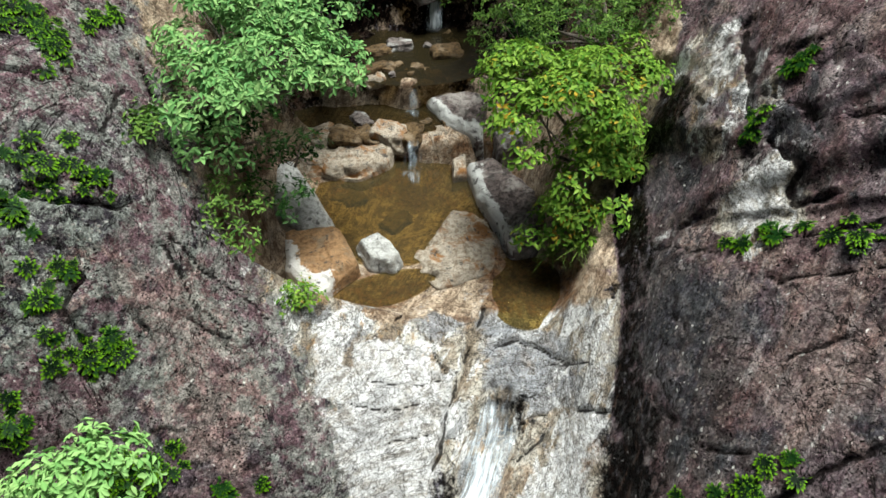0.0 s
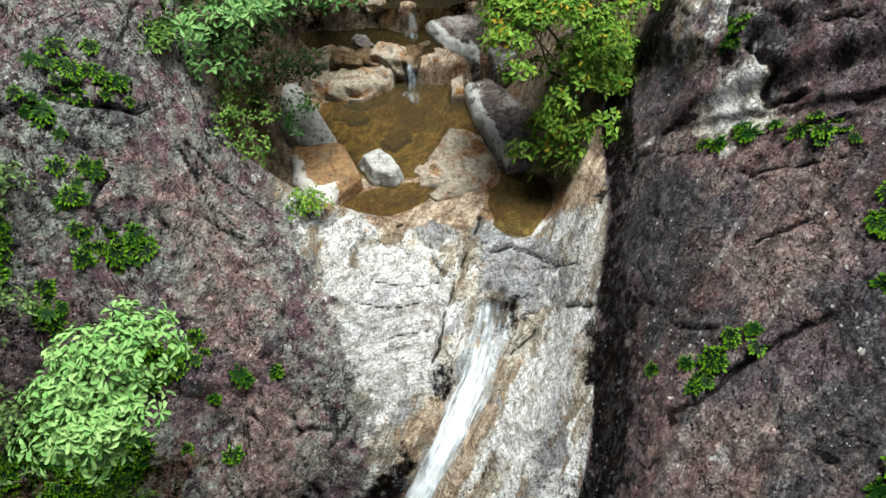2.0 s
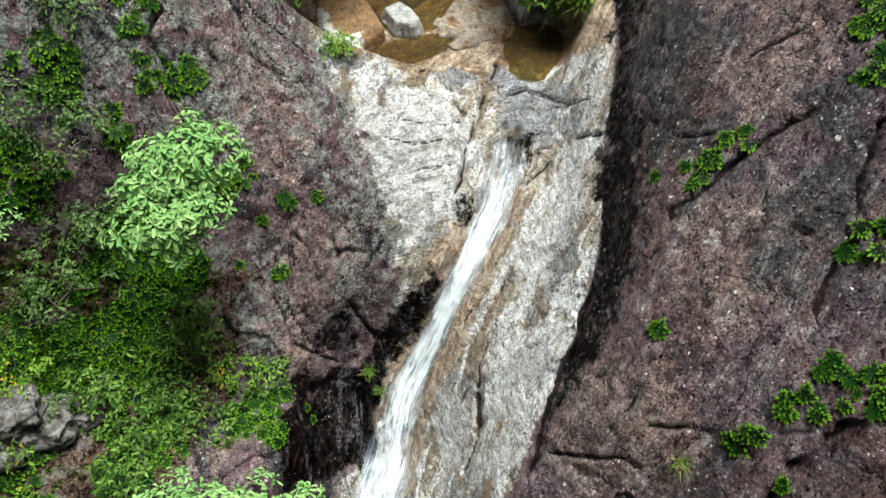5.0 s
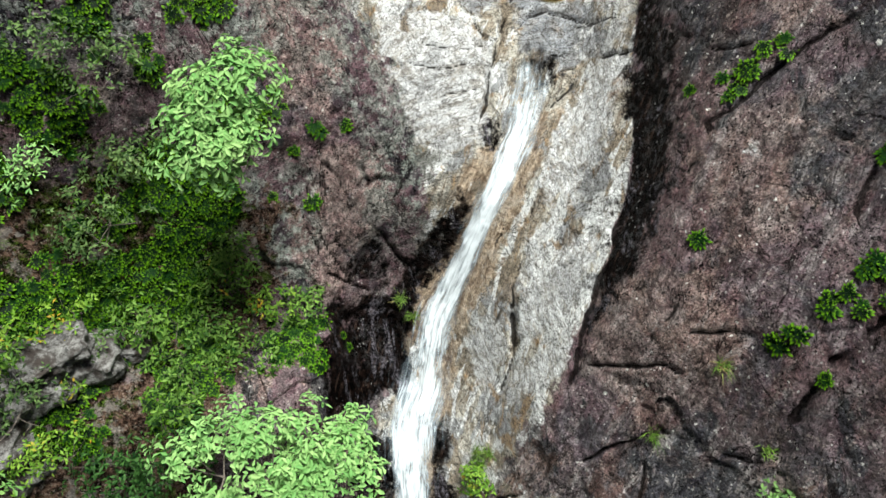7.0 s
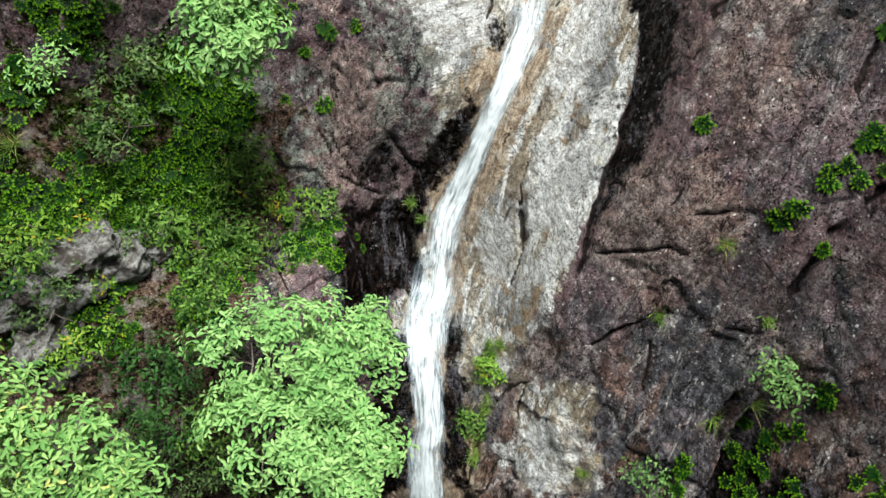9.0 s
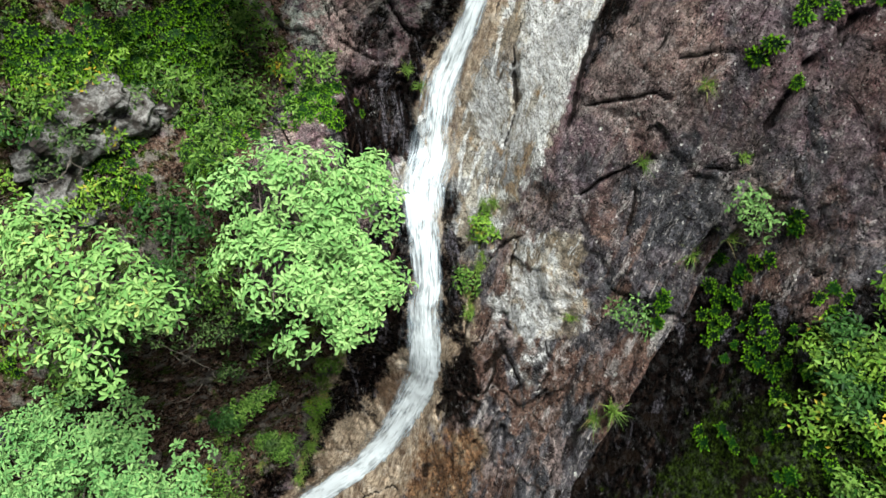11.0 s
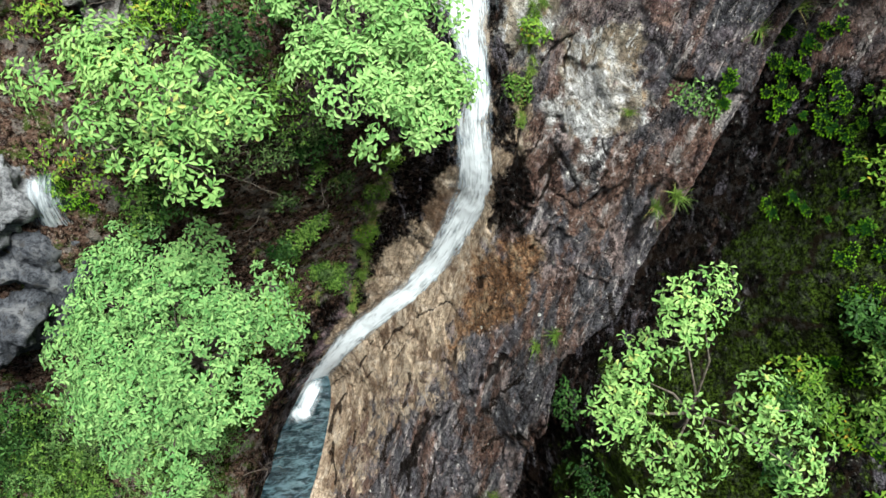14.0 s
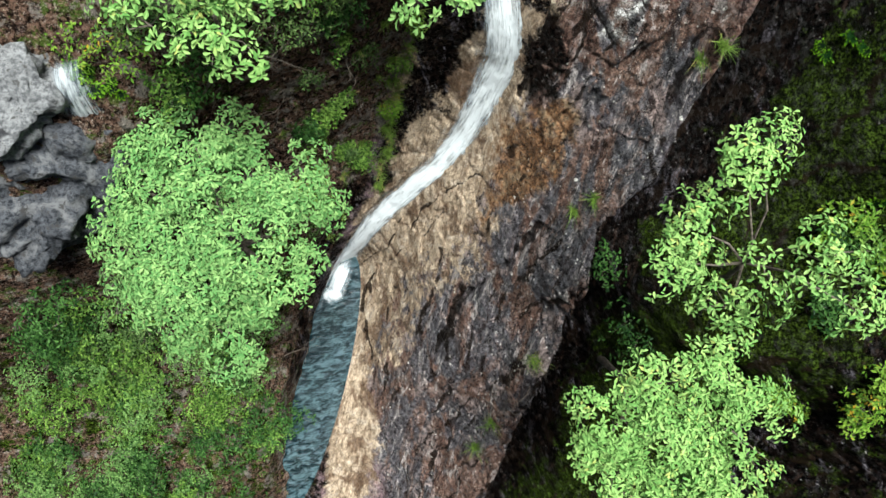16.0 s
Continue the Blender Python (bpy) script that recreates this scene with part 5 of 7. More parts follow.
def boulder(name, at, size, turn, material, label, seed, cuts=9, rough=0.10):
    """A broken block: a ball cut by planes, worn at its edges."""
    rng = np.random.default_rng(seed)
    bm = bmesh.new()
    bmesh.ops.create_icosphere(bm, subdivisions=5 if max(size) > 1.2 else 4, radius=1.0)
    v = np.array([q.co[:] for q in bm.verts])
    planes = rng.normal(size=(cuts, 3))
    planes /= np.linalg.norm(planes, axis=1)[:, None]
    planes = np.concatenate([planes, [[0, 0, 1], [1, 0, 0.1], [-1, 0, 0.1], [0, 1, 0.1], [0, -1, 0.15]]])
    reach = np.concatenate([rng.uniform(0.62, 0.9, cuts), [0.58, 0.72, 0.72, 0.72, 0.72]])
    for n, d in zip(planes, reach):
        over = v @ n - d
        v = v - np.where(over > 0, over * 0.97, 0)[:, None] * n
    v = v + (v / np.linalg.norm(v, axis=1)[:, None]) * (rough * (fractal(v * 2.2 + seed, 4, 0.55, seed) - 0.5) * 2 - 0.06 * smooth(ridged(v * 1.8 + seed, 2, seed + 5), 0.82, 0.95))[:, None]
    v = v + (v / np.linalg.norm(v, axis=1)[:, None]) * (0.10 * facets(v * 2.4 + seed, seed + 3)[0])[:, None]
    v = v / 0.72 * np.array(size) / 2
    for q, c in zip(bm.verts, v):
        q.co = c
    me = bpy.data.meshes.new(name)
    bm.to_mesh(me)
    bm.free()
    me.polygons.foreach_set("use_smooth", np.ones(len(me.polygons), bool))
    me.materials.append(material)
    ob = tagged(new(name, me), label, "boulder")
    ob.matrix_world = pose(*at, *turn)
    return ob


def block(outline, top, tilt, deep, material, label, seed, wear=0.10, rugged=0.10, pale=(-0.7, -0.7)):
    """A broken slab: an outline in x and y, a tilted worn top, and rough sides down to its bed."""
    outline = np.array(outline, float)
    c = outline.mean(0)
    seg = np.linalg.norm(np.roll(outline, -1, 0) - outline, axis=1)
    run = np.concatenate([[0], np.cumsum(seg)])
    around = 120
    t = np.linspace(0, run[-1], around, endpoint=False)
    closed = np.concatenate([outline, outline[:1]])
    rim = np.stack([np.interp(t, run, closed[:, 0]), np.interp(t, run, closed[:, 1])], -1)
    rim = np.mean([np.roll(rim, k, 0) for k in (-2, -1, 0, 1, 2)], 0)
    levels = [(0.0, 0)] + [(r, 0) for r in np.linspace(0.08, 1.0, 26)] + [(1.03, d) for d in np.linspace(0.08, 1.0, 14)]
    pts, rims = [], []
    for r, d in levels:
        q = c + (rim - c) * (r + 0.10 * d)
        z = top + (q - c) @ np.array(tilt) - wear * smooth(np.full(around, r), 0.72, 1.03) ** 2 - d * deep
        pts.append(np.concatenate([q, z[:, None]], 1))
        facing = (rim - c) / np.linalg.norm(rim - c, axis=1)[:, None] @ np.array(pale)
        rims.append(smooth(np.array(r), 0.30, 0.85) * (1 - 0.75 * d) * smooth(facing, -0.2, 0.6))
    p, rims = np.concatenate(pts), np.concatenate(rims)
    push = rugged * 2 * (fractal(p * 1.6 + seed, 5, 0.55, seed) - 0.5) - rugged * 0.8 * smooth(ridged(p * 1.1 + seed, 3, seed + 4), 0.80, 0.93)
    push += rugged * 0.8 * facets(p * 2.2 + seed, seed + 9)[0]
    away = np.concatenate([p[:, :2] - c, np.zeros((len(p), 1))], 1)
    away /= np.maximum(np.linalg.norm(away, axis=1), 0.05)[:, None]
    p = p + push[:, None] * (0.6 * away * rims[:, None] + np.array([0, 0, 1.0]))
    p[:around] = p[:around].mean(0)
    i = np.arange(len(levels) - 1)[:, None] * around + np.arange(around)
    k = np.arange(len(levels) - 1)[:, None] * around + (np.arange(around) + 1) % around
    me = sheet_mesh("boulder", p, np.stack([i, k, k + around, i + around], -1).reshape(-1, 4)[:, ::-1])
    me.attributes.new("rim", 'FLOAT', 'POINT').data.foreach_set("value", rims.astype(np.float32))
    me.materials.append(material)
    return tagged(new("boulder", me), label, "boulder")


block([(-3.10, 10.45), (-2.10, 10.55), (-1.62, 9.60), (-2.28, 8.85), (-3.0, 9.5)], 1.62, (0.05, 0.10), 0.75, RIM_STONE, "square rust-stained block with a pale front edge", 8, 0.10, 0.06)
block([(-1.72, 10.25), (-1.34, 10.50), (-1.02, 10.25), (-0.78, 9.86), (-0.92, 9.62), (-1.42, 9.68)], 1.55, (-0.05, 0.05), 0.5, WHITE_STONE, "pale grey rounded boulder wedged at the pool's outlet", 3, 0.22, 0.06)
block([(-3.58, 12.33), (-3.25, 12.53), (-2.65, 11.6), (-2.21, 10.85), (-2.74, 10.50), (-3.44, 11.05)], 1.68, (-0.28, 0.02), 0.7, WHITE_STONE, "long pale sloping slab beside the pool", 12, 0.12, 0.06)
block([(-0.72, 9.96), (-0.1, 10.75), (0.19, 11.40), (0.72, 11.28), (1.19, 10.43), (0.93, 9.66), (-0.04, 9.25)], 1.40, (0.0, 0.02), 0.5, RUST_STONE, "broad pale rock with a rusty hollow damming the pool", 15, 0.16, 0.11)
block([(0.51, 12.6), (1.07, 12.75), (1.98, 11.29), (1.85, 10.2), (1.31, 10.05), (0.78, 11.5)], 1.72, (0.26, 0.05), 0.8, EDGE_STONE, "long dark boulder with white lichen along its edge", 21, 0.12, 0.09, (-1.0, -0.25))
block([(-0.38, 14.5), (0.21, 14.92), (1.0, 14.44), (0.85, 13.15), (0.08, 13.60)], 2.05, (0.08, 0.06), 0.75, EDGE_STONE, "dark lichened boulder beside a small cascade", 27, 0.12, 0.08)
block([(-3.67, 13.6), (-2.65, 13.75), (-1.15, 13.34), (-1.22, 12.80), (-1.87, 12.33), (-3.25, 12.53)], 1.68, (0.02, 0.16), 0.6, RUST_STONE, "pale cracked ledge block above the pool", 30, 0.14, 0.12)
block([(0.2, 12.8), (0.50, 12.95), (0.52, 12.36), (0.22, 12.30)], 1.55, (0.1, 0.2), 0.4, RUST_STONE, "small pale stone at the pool's edge", 33, 0.08, 0.05)
block([(-0.45, 13.75), (0.0, 13.7), (0.15, 13.35), (-0.25, 13.15)], 1.78, (0.1, 0.1), 0.5, RUST_STONE, "small broken stone beside the cascade", 44, 0.08, 0.08)
block([(-2.0, 15.2), (-0.9, 15.05), (-0.85, 14.65), (-1.9, 14.7)], 2.25, (0.0, 0.1), 0.5, BROWN_STONE, "wet brown ledge stone across the stream", 39, 0.1, 0.1)
block([(-0.5, 15.3), (-0.05, 15.3), (0.1, 14.9), (-0.45, 14.85)], 2.32, (0.0, 0.1), 0.5, BROWN_STONE, "wet dark stone beside the upper cascade", 52, 0.1, 0.08)
block([(1.0, 13.7), (1.7, 13.6), (1.8, 12.9), (1.2, 12.7)], 1.9, (0.1, 0.0), 0.6, DARK_STONE, "dark stone under the maple", 36, 0.12, 0.1)
boulder("boulder", (0.1, 15.9, 2.3), (0.8, 0.5, 0.45), (0, 0, 12), BROWN_STONE, "wet brown stone in the upper pool", 41)
boulder("boulder", (-1.95, 12.0, 0.98), (0.55, 0.4, 0.28), (0, 0, 30), BROWN_STONE, "flat brown stone under the pool's water", 46)
boulder("boulder", (-2.3, 12.05, 1.0), (0.32, 0.3, 0.26), (0, 0, 0), BROWN_STONE, "small brown stone under the pool's water", 47)
boulder("boulder", (-1.0, 11.5, 0.84), (0.7, 0.5, 0.25), (0, 0, 50), BROWN_STONE, "dark stone on the pool's bed", 48)
boulder("boulder", (-12.2, -2.05, -2.15), (2.3, 2.3, 1.9), (18, -6, 25), PALE_STONE, "big pale grey rock beside the side chute", 65, cuts=16, rough=0.32)
boulder("boulder", (-11.6, -3.05, -3.35), (2.5, 2.0, 2.1), (0, 20, -20), GREY_STONE, "wet grey rock under the side chute", 66, cuts=14, rough=0.38)
boulder("boulder", (-12.8, -3.75, -3.9), (2.8, 2.4, 2.2), (20, 0, 30), GREY_STONE, "wet dark rock face under the side chute", 67, cuts=14, rough=0.40)
for k, (x, s, wide, turn) in enumerate([(-7.25, 1.35, 0.75, 10), (-7.75, 1.5, 0.85, 40), (-8.25, 1.15, 0.8, 70), (-7.9, 0.95, 0.6, 25), (-8.55, 0.05, 0.75, 70), (-8.7, 0.7, 0.6, 15), (-6.65, 1.45, 0.45, 95), (-8.3, -0.5, 0.5, 35)]):
    boulder("boulder", (ground(x, s) - Vector((0, 0, 0.12)))[:], (1.5 * wide, 1.25 * wide, 1.1 * wide), (10 * math.sin(k), 12 * math.cos(k), turn), LICHEN_STONE, "grey lichen-crusted rock among the shrubs", 61 + k, cuts=12, rough=0.30)

rng = np.random.default_rng(83)
for k in range(26):
    y = 13.7 + 4.2 * rng.random()
    level = 1.74 if y < 14.6 else 2.28 if y < 17.0 else 3.2
    wide = 0.25 + 0.5 * rng.random() ** 2
    boulder("boulder", (-3.2 + 3.9 * rng.random(), y, level + 0.05 * rng.random()), (wide, wide * rng.uniform(0.5, 0.9), wide * 0.5), (rng.uniform(-12, 12), rng.uniform(-12, 12), rng.uniform(0, 180)),
            (BROWN_STONE, BROWN_STONE, DARK_STONE)[k % 3], "wet brown stone in the shaded stream", 300 + k, cuts=10, rough=0.18)
for k in range(12):
    wide = 0.45 + 0.4 * rng.random()
    boulder("boulder", (-2.9 + 0.32 * k if k < 7 else -2.7 + 0.5 * (k - 7), 14.85 + 0.15 * rng.random() if k < 7 else 13.35 + 0.1 * rng.random(), 2.12 if k < 7 else 1.62), (wide, wide * 0.8, wide * 0.75), (rng.uniform(-15, 15), rng.uniform(-15, 15), rng.uniform(0, 180)),
            (BROWN_STONE, RUST_STONE, BROWN_STONE)[k % 3], "broken brown stone of the stream's ledge", 340 + k, cuts=10, rough=0.2)

# ---- water ----


def pool(name, at, half, turn, material, label):
    ring, around = 18, 48
    verts, faces = [(0, 0, 0)], []
    for r in range(1, ring + 1):
        for a in range(around):
            t = 2 * math.pi * a / around
            verts.append((half[0] * r / ring * math.cos(t), half[1] * r / ring * math.sin(t), 0))
    for a in range(around):
        faces.append((0, 1 + a, 1 + (a + 1) % around))
    for r in range(ring - 1):
        for a in range(around):
            m = 1 + r * around
            faces.append((m + a, m + around + a, m + around + (a + 1) % around, m + (a + 1) % around))
    ob = part(name, list_mesh(name, verts, faces), material)
    ob.matrix_world = pose(*at, 0, 0, turn)
    return tagged(ob, label, "water", kind="structure")


for i, (cx, cy, rx, ry, turn, level, depth) in enumerate(BASINS):
    cold = level < -5
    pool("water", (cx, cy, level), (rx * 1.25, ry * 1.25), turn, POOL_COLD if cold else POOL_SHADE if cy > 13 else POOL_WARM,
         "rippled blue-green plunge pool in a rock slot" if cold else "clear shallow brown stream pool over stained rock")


def falling(name, rows, label, offset=0.09, across=17, mist=1.0):
    """A strip of white water. rows: x, s, width, foam, lift; or places straight from points."""
    rows = np.array(rows, float)
    steps = 14 * (len(rows) - 1)
    t = np.linspace(0, len(rows) - 1, steps + 1)
    k = np.arange(len(rows), dtype=float)
    cx, cs, w, foam, lift = (hermite(k, rows[:, c], t) for c in range(5))
    w = w * mist
    side = np.linspace(-1, 1, across)
    dx, ds = np.gradient(cx), np.gradient(cs)
    n = np.hypot(dx, ds)
    nx, ns = -ds / n, dx / n
    x = (cx[:, None] + nx[:, None] * side * w[:, None] / 2).ravel()
    s = (cs[:, None] + ns[:, None] * side * w[:, None] / 2).ravel()
    arch = np.tile(1 - side ** 2, len(t))
    under = rock(x, s).reshape(-1, across)
    ends = np.concatenate([np.repeat(under[:1], 6, 0), under, np.repeat(under[-1:], 6, 0)])
    under = np.mean([ends[k:k + len(under)] for k in range(13)], 0)
    h = 0.6 * under.ravel() + 0.4 * np.repeat(under.mean(1), across) + offset + np.repeat(lift, across) * (0.3 + 0.7 * arch) + 0.05 * arch
    p = place(x, s, h)
    p += 0.05 * (np.stack([fractal(p * 3 + 5 * j, 3, 0.6, 80 + j) for j in range(3)], -1) - 0.5)
    i = np.arange(len(t) - 1)[:, None] * across + np.arange(across - 1)
    quads = np.stack([i, i + 1, i + across + 1, i + across], -1).reshape(-1, 4)
    return strip_object(name, p, quads, side, foam, w, label)


def strip_object(name, p, quads, side, foam, w, label):
    across = len(side)
    me = sheet_mesh(name, p, quads)
    mids = p.reshape(-1, across, 3)[:, across // 2]
    along = np.concatenate([[0], np.cumsum(np.linalg.norm(np.diff(mids, axis=0), axis=1))])
    u = (np.outer(np.maximum(w, 0.3), side) / 2).ravel()
    v = np.repeat(along, across)
    uv = me.uv_layers.new(name="UVMap")
    flat = quads.ravel()
    uv.data.foreach_set("uv", np.stack([u[flat] * 1.2, v[flat]], -1).astype(np.float32).ravel())
    edge = 1 - np.abs(np.tile(side, len(foam))) ** 2.2
    f = np.repeat(foam, across) * (0.25 + 0.75 * edge)
    ends = np.minimum(smooth(along, 0.0, 0.25), smooth(along[-1] - along, 0.0, 0.25))
    fade = smooth(edge, 0.0, 0.35) * np.repeat(ends, across)
    me.attributes.new("fade", 'FLOAT', 'POINT').data.foreach_set("value", fade.astype(np.float32))
    me.attributes.new("foam", 'FLOAT', 'POINT').data.foreach_set("value", f.astype(np.float32))
    me.materials.append(FOAM)
    return tagged(new(name, me), label, "waterfall", kind="structure")


def spout(name, top, bottom, width, label, foam=0.75):
    """A small free cascade between two points."""
    top, bottom = np.array(top, float), np.array(bottom, float)
    t = np.linspace(0, 1, 24)[:, None]
    c = top + (bottom - top) * np.concatenate([t ** 0.7, t ** 0.7, t ** 1.5], 1)
    side = np.linspace(-1, 1, 9)
    w = width * (0.8 + 0.5 * t[:, 0])
    p = np.repeat(c, 9, 0)
    p[:, 0] += (w[:, None] * side / 2).ravel()
    p[:, 1] -= 0.08 * np.tile(1 - side ** 2, 24)
    i = np.arange(23)[:, None] * 9 + np.arange(8)
    quads = np.stack([i, i + 1, i + 10, i + 9], -1).reshape(-1, 4)
    return strip_object(name, p, quads, side, np.full(24, foam), w, label)


FALL = [(0.98, 6.50, 0.50, 0.36, 0.06), (0.86, 5.9, 0.82, 0.46, 0.08), (0.68, 5.3, 0.80, 0.60, 0.05), (0.38, 4.6, 0.66, 0.74, 0.05), (0.06, 3.9, 0.50, 0.85, 0.04),
        (-0.28, 3.25, 0.46, 0.85, 0.03), (-0.60, 2.6, 0.50, 0.82, 0.03), (-0.92, 1.95, 0.54, 0.82, 0.03), (-1.25, 1.3, 0.75, 0.72, 0.06), (-1.42, 0.6, 0.98, 0.60, 0.10),
        (-1.58, -0.1, 1.10, 0.66, 0.10), (-1.85, -0.9, 1.05, 0.72, 0.10), (-1.90, -1.8, 0.80, 0.72, 0.08), (-1.93, -2.9, 0.72, 0.74, 0.06), (-2.06, -3.8, 0.85, 0.72, 0.06),
        (-2.08, -4.7, 0.98, 0.84, 0.06), (-2.18, -5.6, 1.02, 0.84, 0.05), (-2.55, -6.4, 0.85, 0.86, 0.04), (-3.02, -7.3, 0.85, 0.82, 0.04), (-3.55, -8.1, 0.70, 0.88, 0.04),
        (-4.2, -8.85, 0.62, 0.9, 0.04), (-5.1, -9.6, 0.62, 0.9, 0.05), (-5.95, -10.35, 0.66, 0.9, 0.05), (-6.82, -11.2, 0.72, 0.9, 0.05), (-7.52, -12.1, 0.74, 0.92, 0.05), (-8.28, -13.1, 0.8, 0.95, 0.05), (-8.92, -14.0, 0.85, 0.95, 0.05), (-9.28, -14.75, 0.95, 0.95, 0.05)]
falling("waterfall", [(x, s, 1.06 * w, f, l) for x, s, w, f, l in FALL], "white waterfall sliding down the rock channel into the pool")
falling("spray", [(x, s, w, 0.34 * f, l) for x, s, w, f, l in FALL[4:]], "thin spray fringing the waterfall", 0.03, 21, 1.6)
spout("cascade", (-0.66, 14.75, 2.33), (-0.68, 14.25, 1.78), 0.30, "small white cascade between two stream pools", 0.42)
spout("cascade", (-0.62, 13.25, 1.78), (-0.66, 12.55, 1.27), 0.42, "thin white cascade falling into the brown pool", 0.36)
spout("cascade", (-0.20, 17.6, 3.32), (-0.22, 16.95, 2.35), 0.42, "small white cascade under the overhanging branches", 0.7)
spout("cascade", (-10.5, -2.05, -1.45), (-10.85, -2.95, -2.75), 0.70, "white side chute dropping between pale rocks", 0.62)


def splash(at, half, turn, label, level=0.95):
    """Churned foam on the water where the fall enters."""
    ring, around = 12, 36
    verts, foam, fade, uvs = [], [], [], []
    for r in range(ring + 1):
        for k in range(around):
            t = 2 * math.pi * k / around
            q = r / ring
            verts.append((half[0] * q * math.cos(t), half[1] * q * math.sin(t), 0.10 * (1 - q) ** 2))
            foam.append(level - 0.6 * q)
            fade.append(1 - smooth(np.array(q), 0.35, 1.0))
            uvs.append((0.25 * q * math.cos(t), 0.6 * q * math.sin(t)))
    i = np.arange(ring)[:, None] * around + np.arange(around)
    k = np.arange(ring)[:, None] * around + (np.arange(around) + 1) % around
    quads = np.stack([i, i + around, k + around, k], -1).reshape(-1, 4)
    me = sheet_mesh("splash", np.array(verts), quads)
    me.uv_layers.new(name="UVMap").data.foreach_set("uv", np.array(uvs, np.float32)[quads.ravel()].ravel())
    me.attributes.new("foam", 'FLOAT', 'POINT').data.foreach_set("value", np.array(foam, np.float32))
    me.attributes.new("fade", 'FLOAT', 'POINT').data.foreach_set("value", np.array(fade, np.float32))
    me.materials.append(FOAM)
    ob = tagged(new("splash", me), label, "water", kind="structure")
    ob.matrix_world = pose(*at, 0, 0, turn)


splash((-8.95, -7.8, -14.53), (0.55, 0.42), 20, "white churned water where the fall enters the pool")
splash((-8.6, -7.35, -14.51), (0.42, 0.95), -37, "white tongue of the fall on the pool", 1.0)
splash((-0.66, 12.5, 1.258), (0.38, 0.42), 0, "bubbling water under the small cascade", 0.5)
splash((-0.68, 14.15, 1.79), (0.30, 0.26), 0, "bubbling water under the small cascade", 0.5)

# ---- plants ----
LEAF = np.array([(0, 0, 0), (0.20, 0.34, 0.03), (-0.20, 0.34, 0.03), (0, 0.5, -0.03), (0.37, 0.70, 0.05), (-0.37, 0.70, 0.05), (0.20, 0.95, -0.04), (-0.20, 0.95, -0.04), (0, 1.04, -0.09)])
LEAF_FACES = np.array([(0, 1, 3), (0, 3, 2), (1, 4, 3), (3, 5, 2), (3, 4, 6), (3, 7, 5), (3, 6, 8), (3, 8, 7)])
SMALL = np.array([(0, 0, 0), (0.30, 0.5, 0.04), (-0.30, 0.5, 0.04), (0, 0.55, -0.03), (0, 1.0, -0.06)])
SMALL_FACES = np.array([(0, 1, 3), (0, 3, 2), (3, 1, 4), (3, 4, 2)])


def leaf_mesh(name, at, way, up, size, wide=1.0, small=False):
    """Leaves as one mesh: places, the way each points, the side it turns to the light, and lengths."""
    way = way / np.linalg.norm(way, axis=1)[:, None]
    right = np.cross(way, up)
    right /= np.maximum(np.linalg.norm(right, axis=1), 1e-6)[:, None]
    top = np.cross(right, way)
    shape, faces = (SMALL, SMALL_FACES) if small else (LEAF, LEAF_FACES)
    t = shape * np.array([0.85 * wide, 1, 1.5])
    v = at[:, None, :] + size[:, None, None] * (t[None, :, :1] * right[:, None] + t[None, :, 1:2] * way[:, None] + t[None, :, 2:] * top[:, None])
    f = faces[None] + len(shape) * np.arange(len(at))[:, None, None]
    return sheet_mesh(name, v.reshape(-1, 3), f.reshape(-1, 3))


def whorls(rng, tips, normals, per, size, droop=0.15):
    """Leaves in whorls round the twig tips."""
    n = len(tips)
    a = np.repeat(rng.uniform(0, 2 * math.pi, n), per) + np.tile(np.arange(per) * 2 * math.pi / per, n) + rng.normal(0, 0.25, n * per)
    nor = np.repeat(normals, per, 0)
    ref = np.where(np.abs(nor[:, 2:]) > 0.9, np.array([[1.0, 0, 0]]), np.array([[0, 0, 1.0]]))
    e1 = np.cross(nor, ref)
    e1 /= np.linalg.norm(e1, axis=1)[:, None]
    e2 = np.cross(nor, e1)
    out = np.cos(a)[:, None] * e1 + np.sin(a)[:, None] * e2
    lift = rng.normal(0.16, 0.2, n * per)[:, None]
    way = out + lift * nor
    way[:, 2] -= droop
    up = nor + rng.normal(0, 0.22, (n * per, 3))
    at = np.repeat(tips, per, 0) + 0.03 * rng.normal(size=(n * per, 3)) + 0.15 * size * out
    return at, way, up, size * rng.uniform(0.6, 1.15, n * per)


